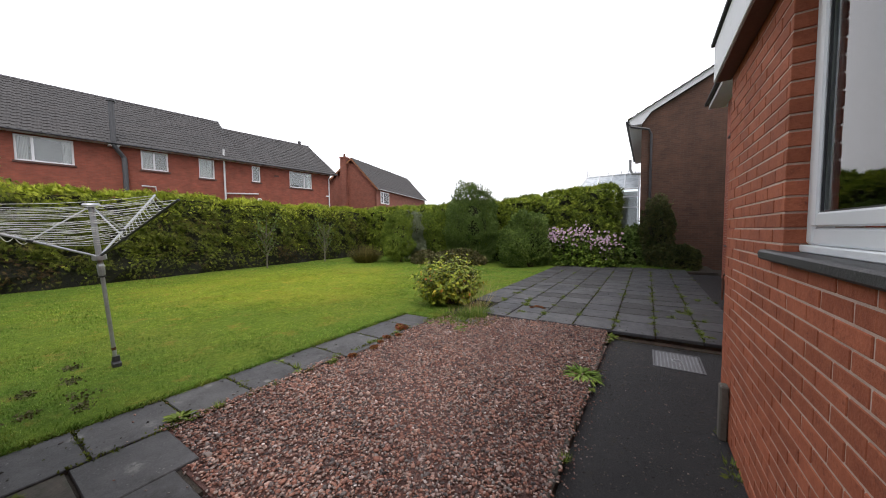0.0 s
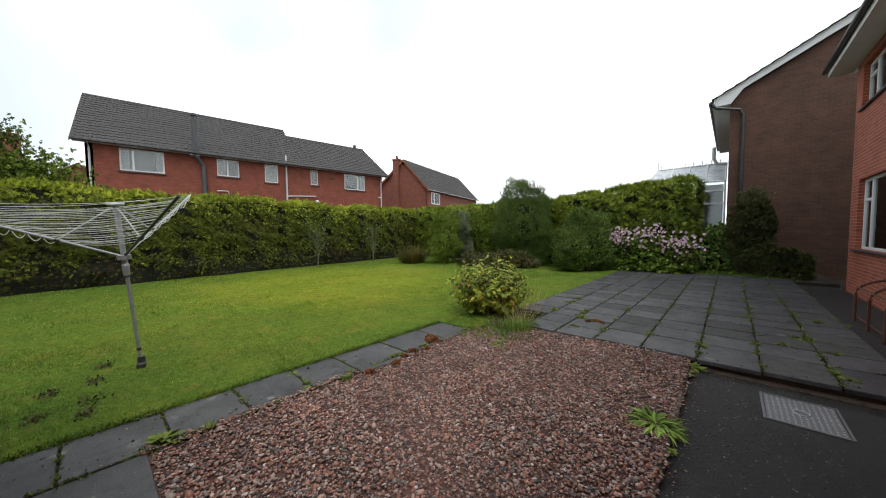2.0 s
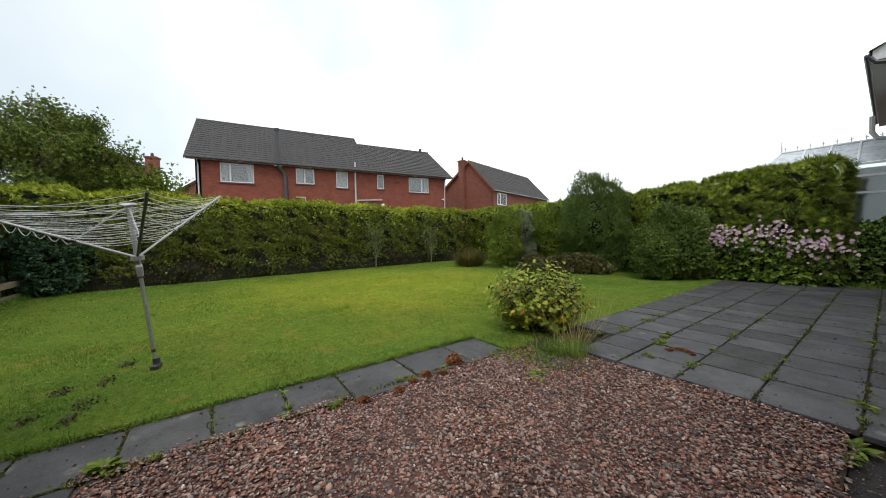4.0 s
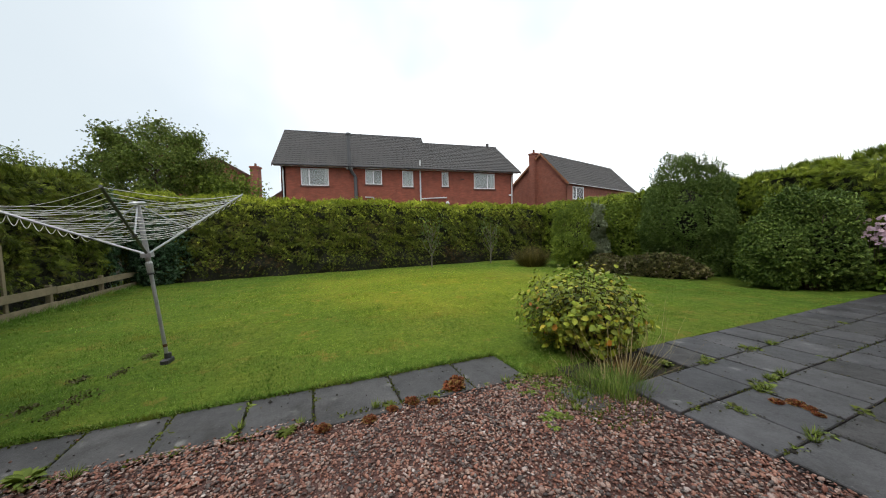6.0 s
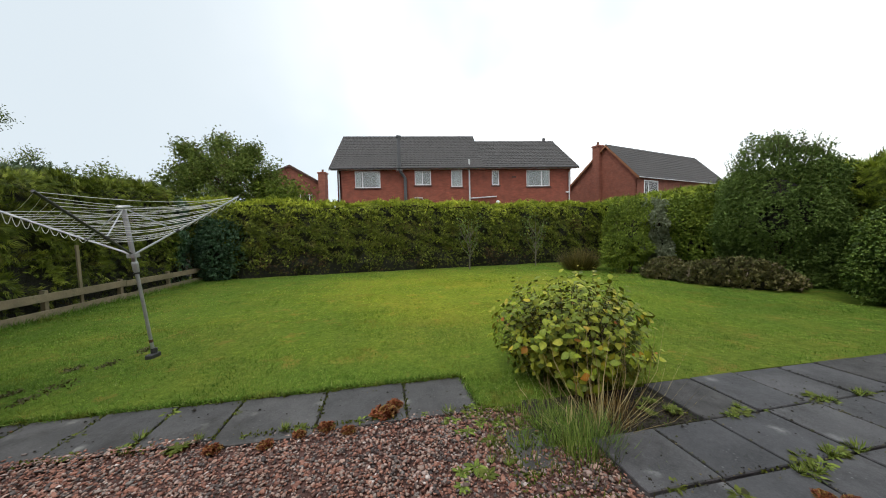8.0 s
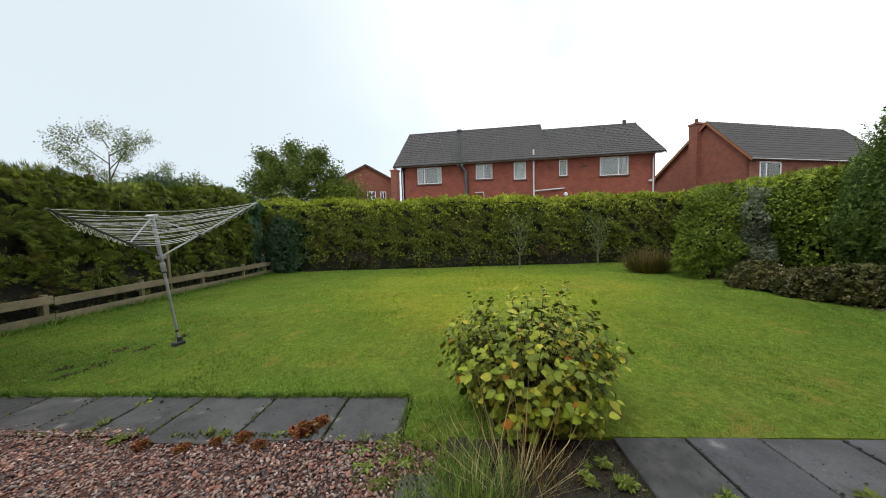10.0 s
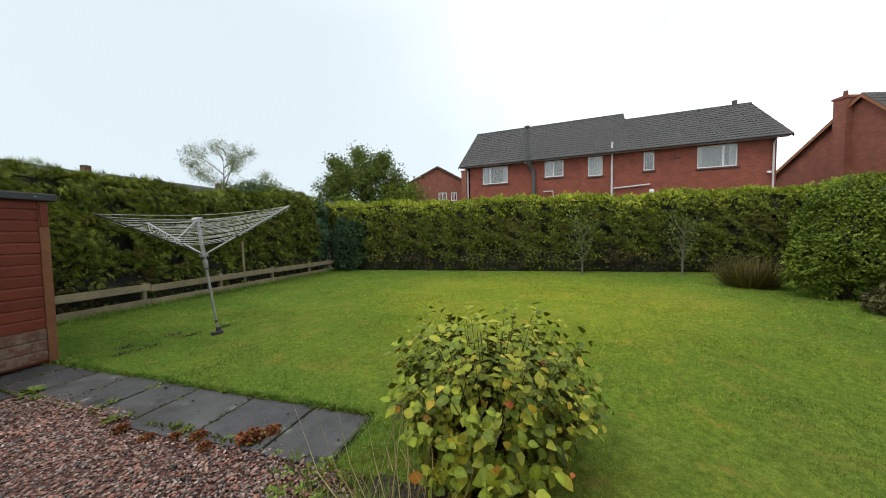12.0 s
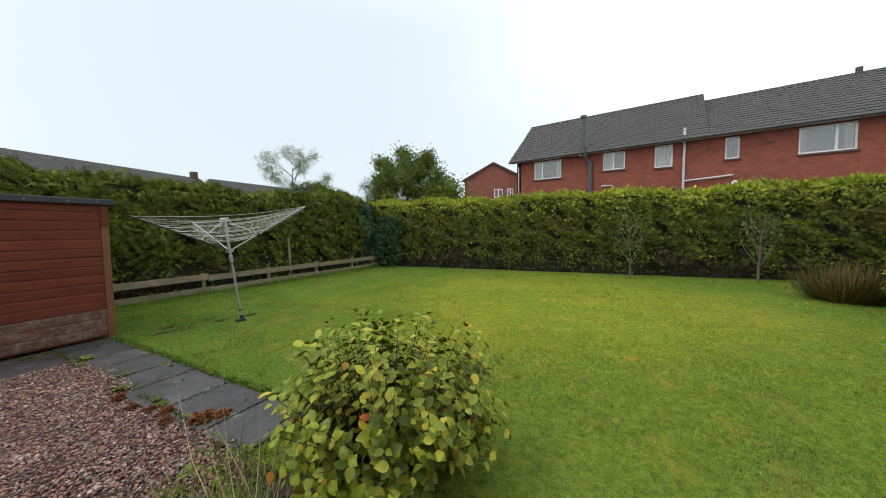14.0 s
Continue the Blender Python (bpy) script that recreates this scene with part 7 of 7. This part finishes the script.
spots += [(-2.72 + PR.gauss(0, 0.02), PR.uniform(-0.5, 4.2), 0.0) for _ in range(9)] + [(-2.13 + PR.gauss(0, 0.03), PR.uniform(0.6, 4.3), 0.0) for _ in range(16)]
spots += [(1.57, PR.uniform(1.9, 2.9), -0.075) for _ in range(9)] + [(0.62, PR.uniform(1.0, 4.7), -0.03) for _ in range(6)]
spots += [(PR.uniform(-2.1, -1.3), PR.uniform(3.95, 4.9), -0.008) for _ in range(46)]
spots += [(PR.uniform(-3.0, -1.0), PR.gauss(-0.18, 0.06), -0.014) for _ in range(12)]
for i, (u, v, z) in enumerate(spots):
    k = i % 3
    plant_at(kinds[k], u, v, z, PR.uniform(0.5, 1.25), first=i < 3)
big = weed_plant("dandelion", M_weed_bright, 260, 0.11, 0.15, "large bright green dandelion clump at the gravel's edge", leaf_shape(0.1, 0.1, 0.8), seed=5, rise=1.2, spread=1.1)
big.matrix_basis = OWN @ T((0.5, 3.3, -0.02))
reds = weed_plant("red_weed", M_weed_red, 150, 0.06, 0.15, "reddish brown low weed between slab path and gravel", cluster_shape(6, 0.3, 3), seed=6, rise=1.3, group="red weeds", spread=1.2)
reds.matrix_basis = OWN @ T((-2.18, 3.52, 0.0))
for u, v, s in ((-2.1, 3.08, 0.6), (-2.05, 2.9, 0.45), (-0.79, 5.74, 0.45), (-0.72, 5.84, 0.5), (-0.64, 5.83, 0.42), (-0.57, 5.77, 0.35), (-2.3, 3.6, 0.7), (-1.98, 2.7, 0.5), (-2.0, 2.35, 0.55), (-2.02, 3.25, 0.5)):
    plant_at(reds, u, v, 0.0 if u < -1.5 else 0.045, s)
cor = weed_plant("joint_weed", M_weed, 60, 0.09, 0.3, "leafy green weed at the corner of the slab path", leaf_shape(0.2, 0.1, 0.4), seed=9, rise=0.9)
cor.matrix_basis = OWN @ T((-2.2, 0.66, 0.0))
cw = weed_plant("corner_weed", M_weed, 60, 0.10, 0.4, "straggly green weed at the patio's corner", leaf_shape(0.16, 0.08, 0.4), seed=10, rise=0.9)
cw.matrix_basis = OWN @ T((0.62, 4.86, -0.05))
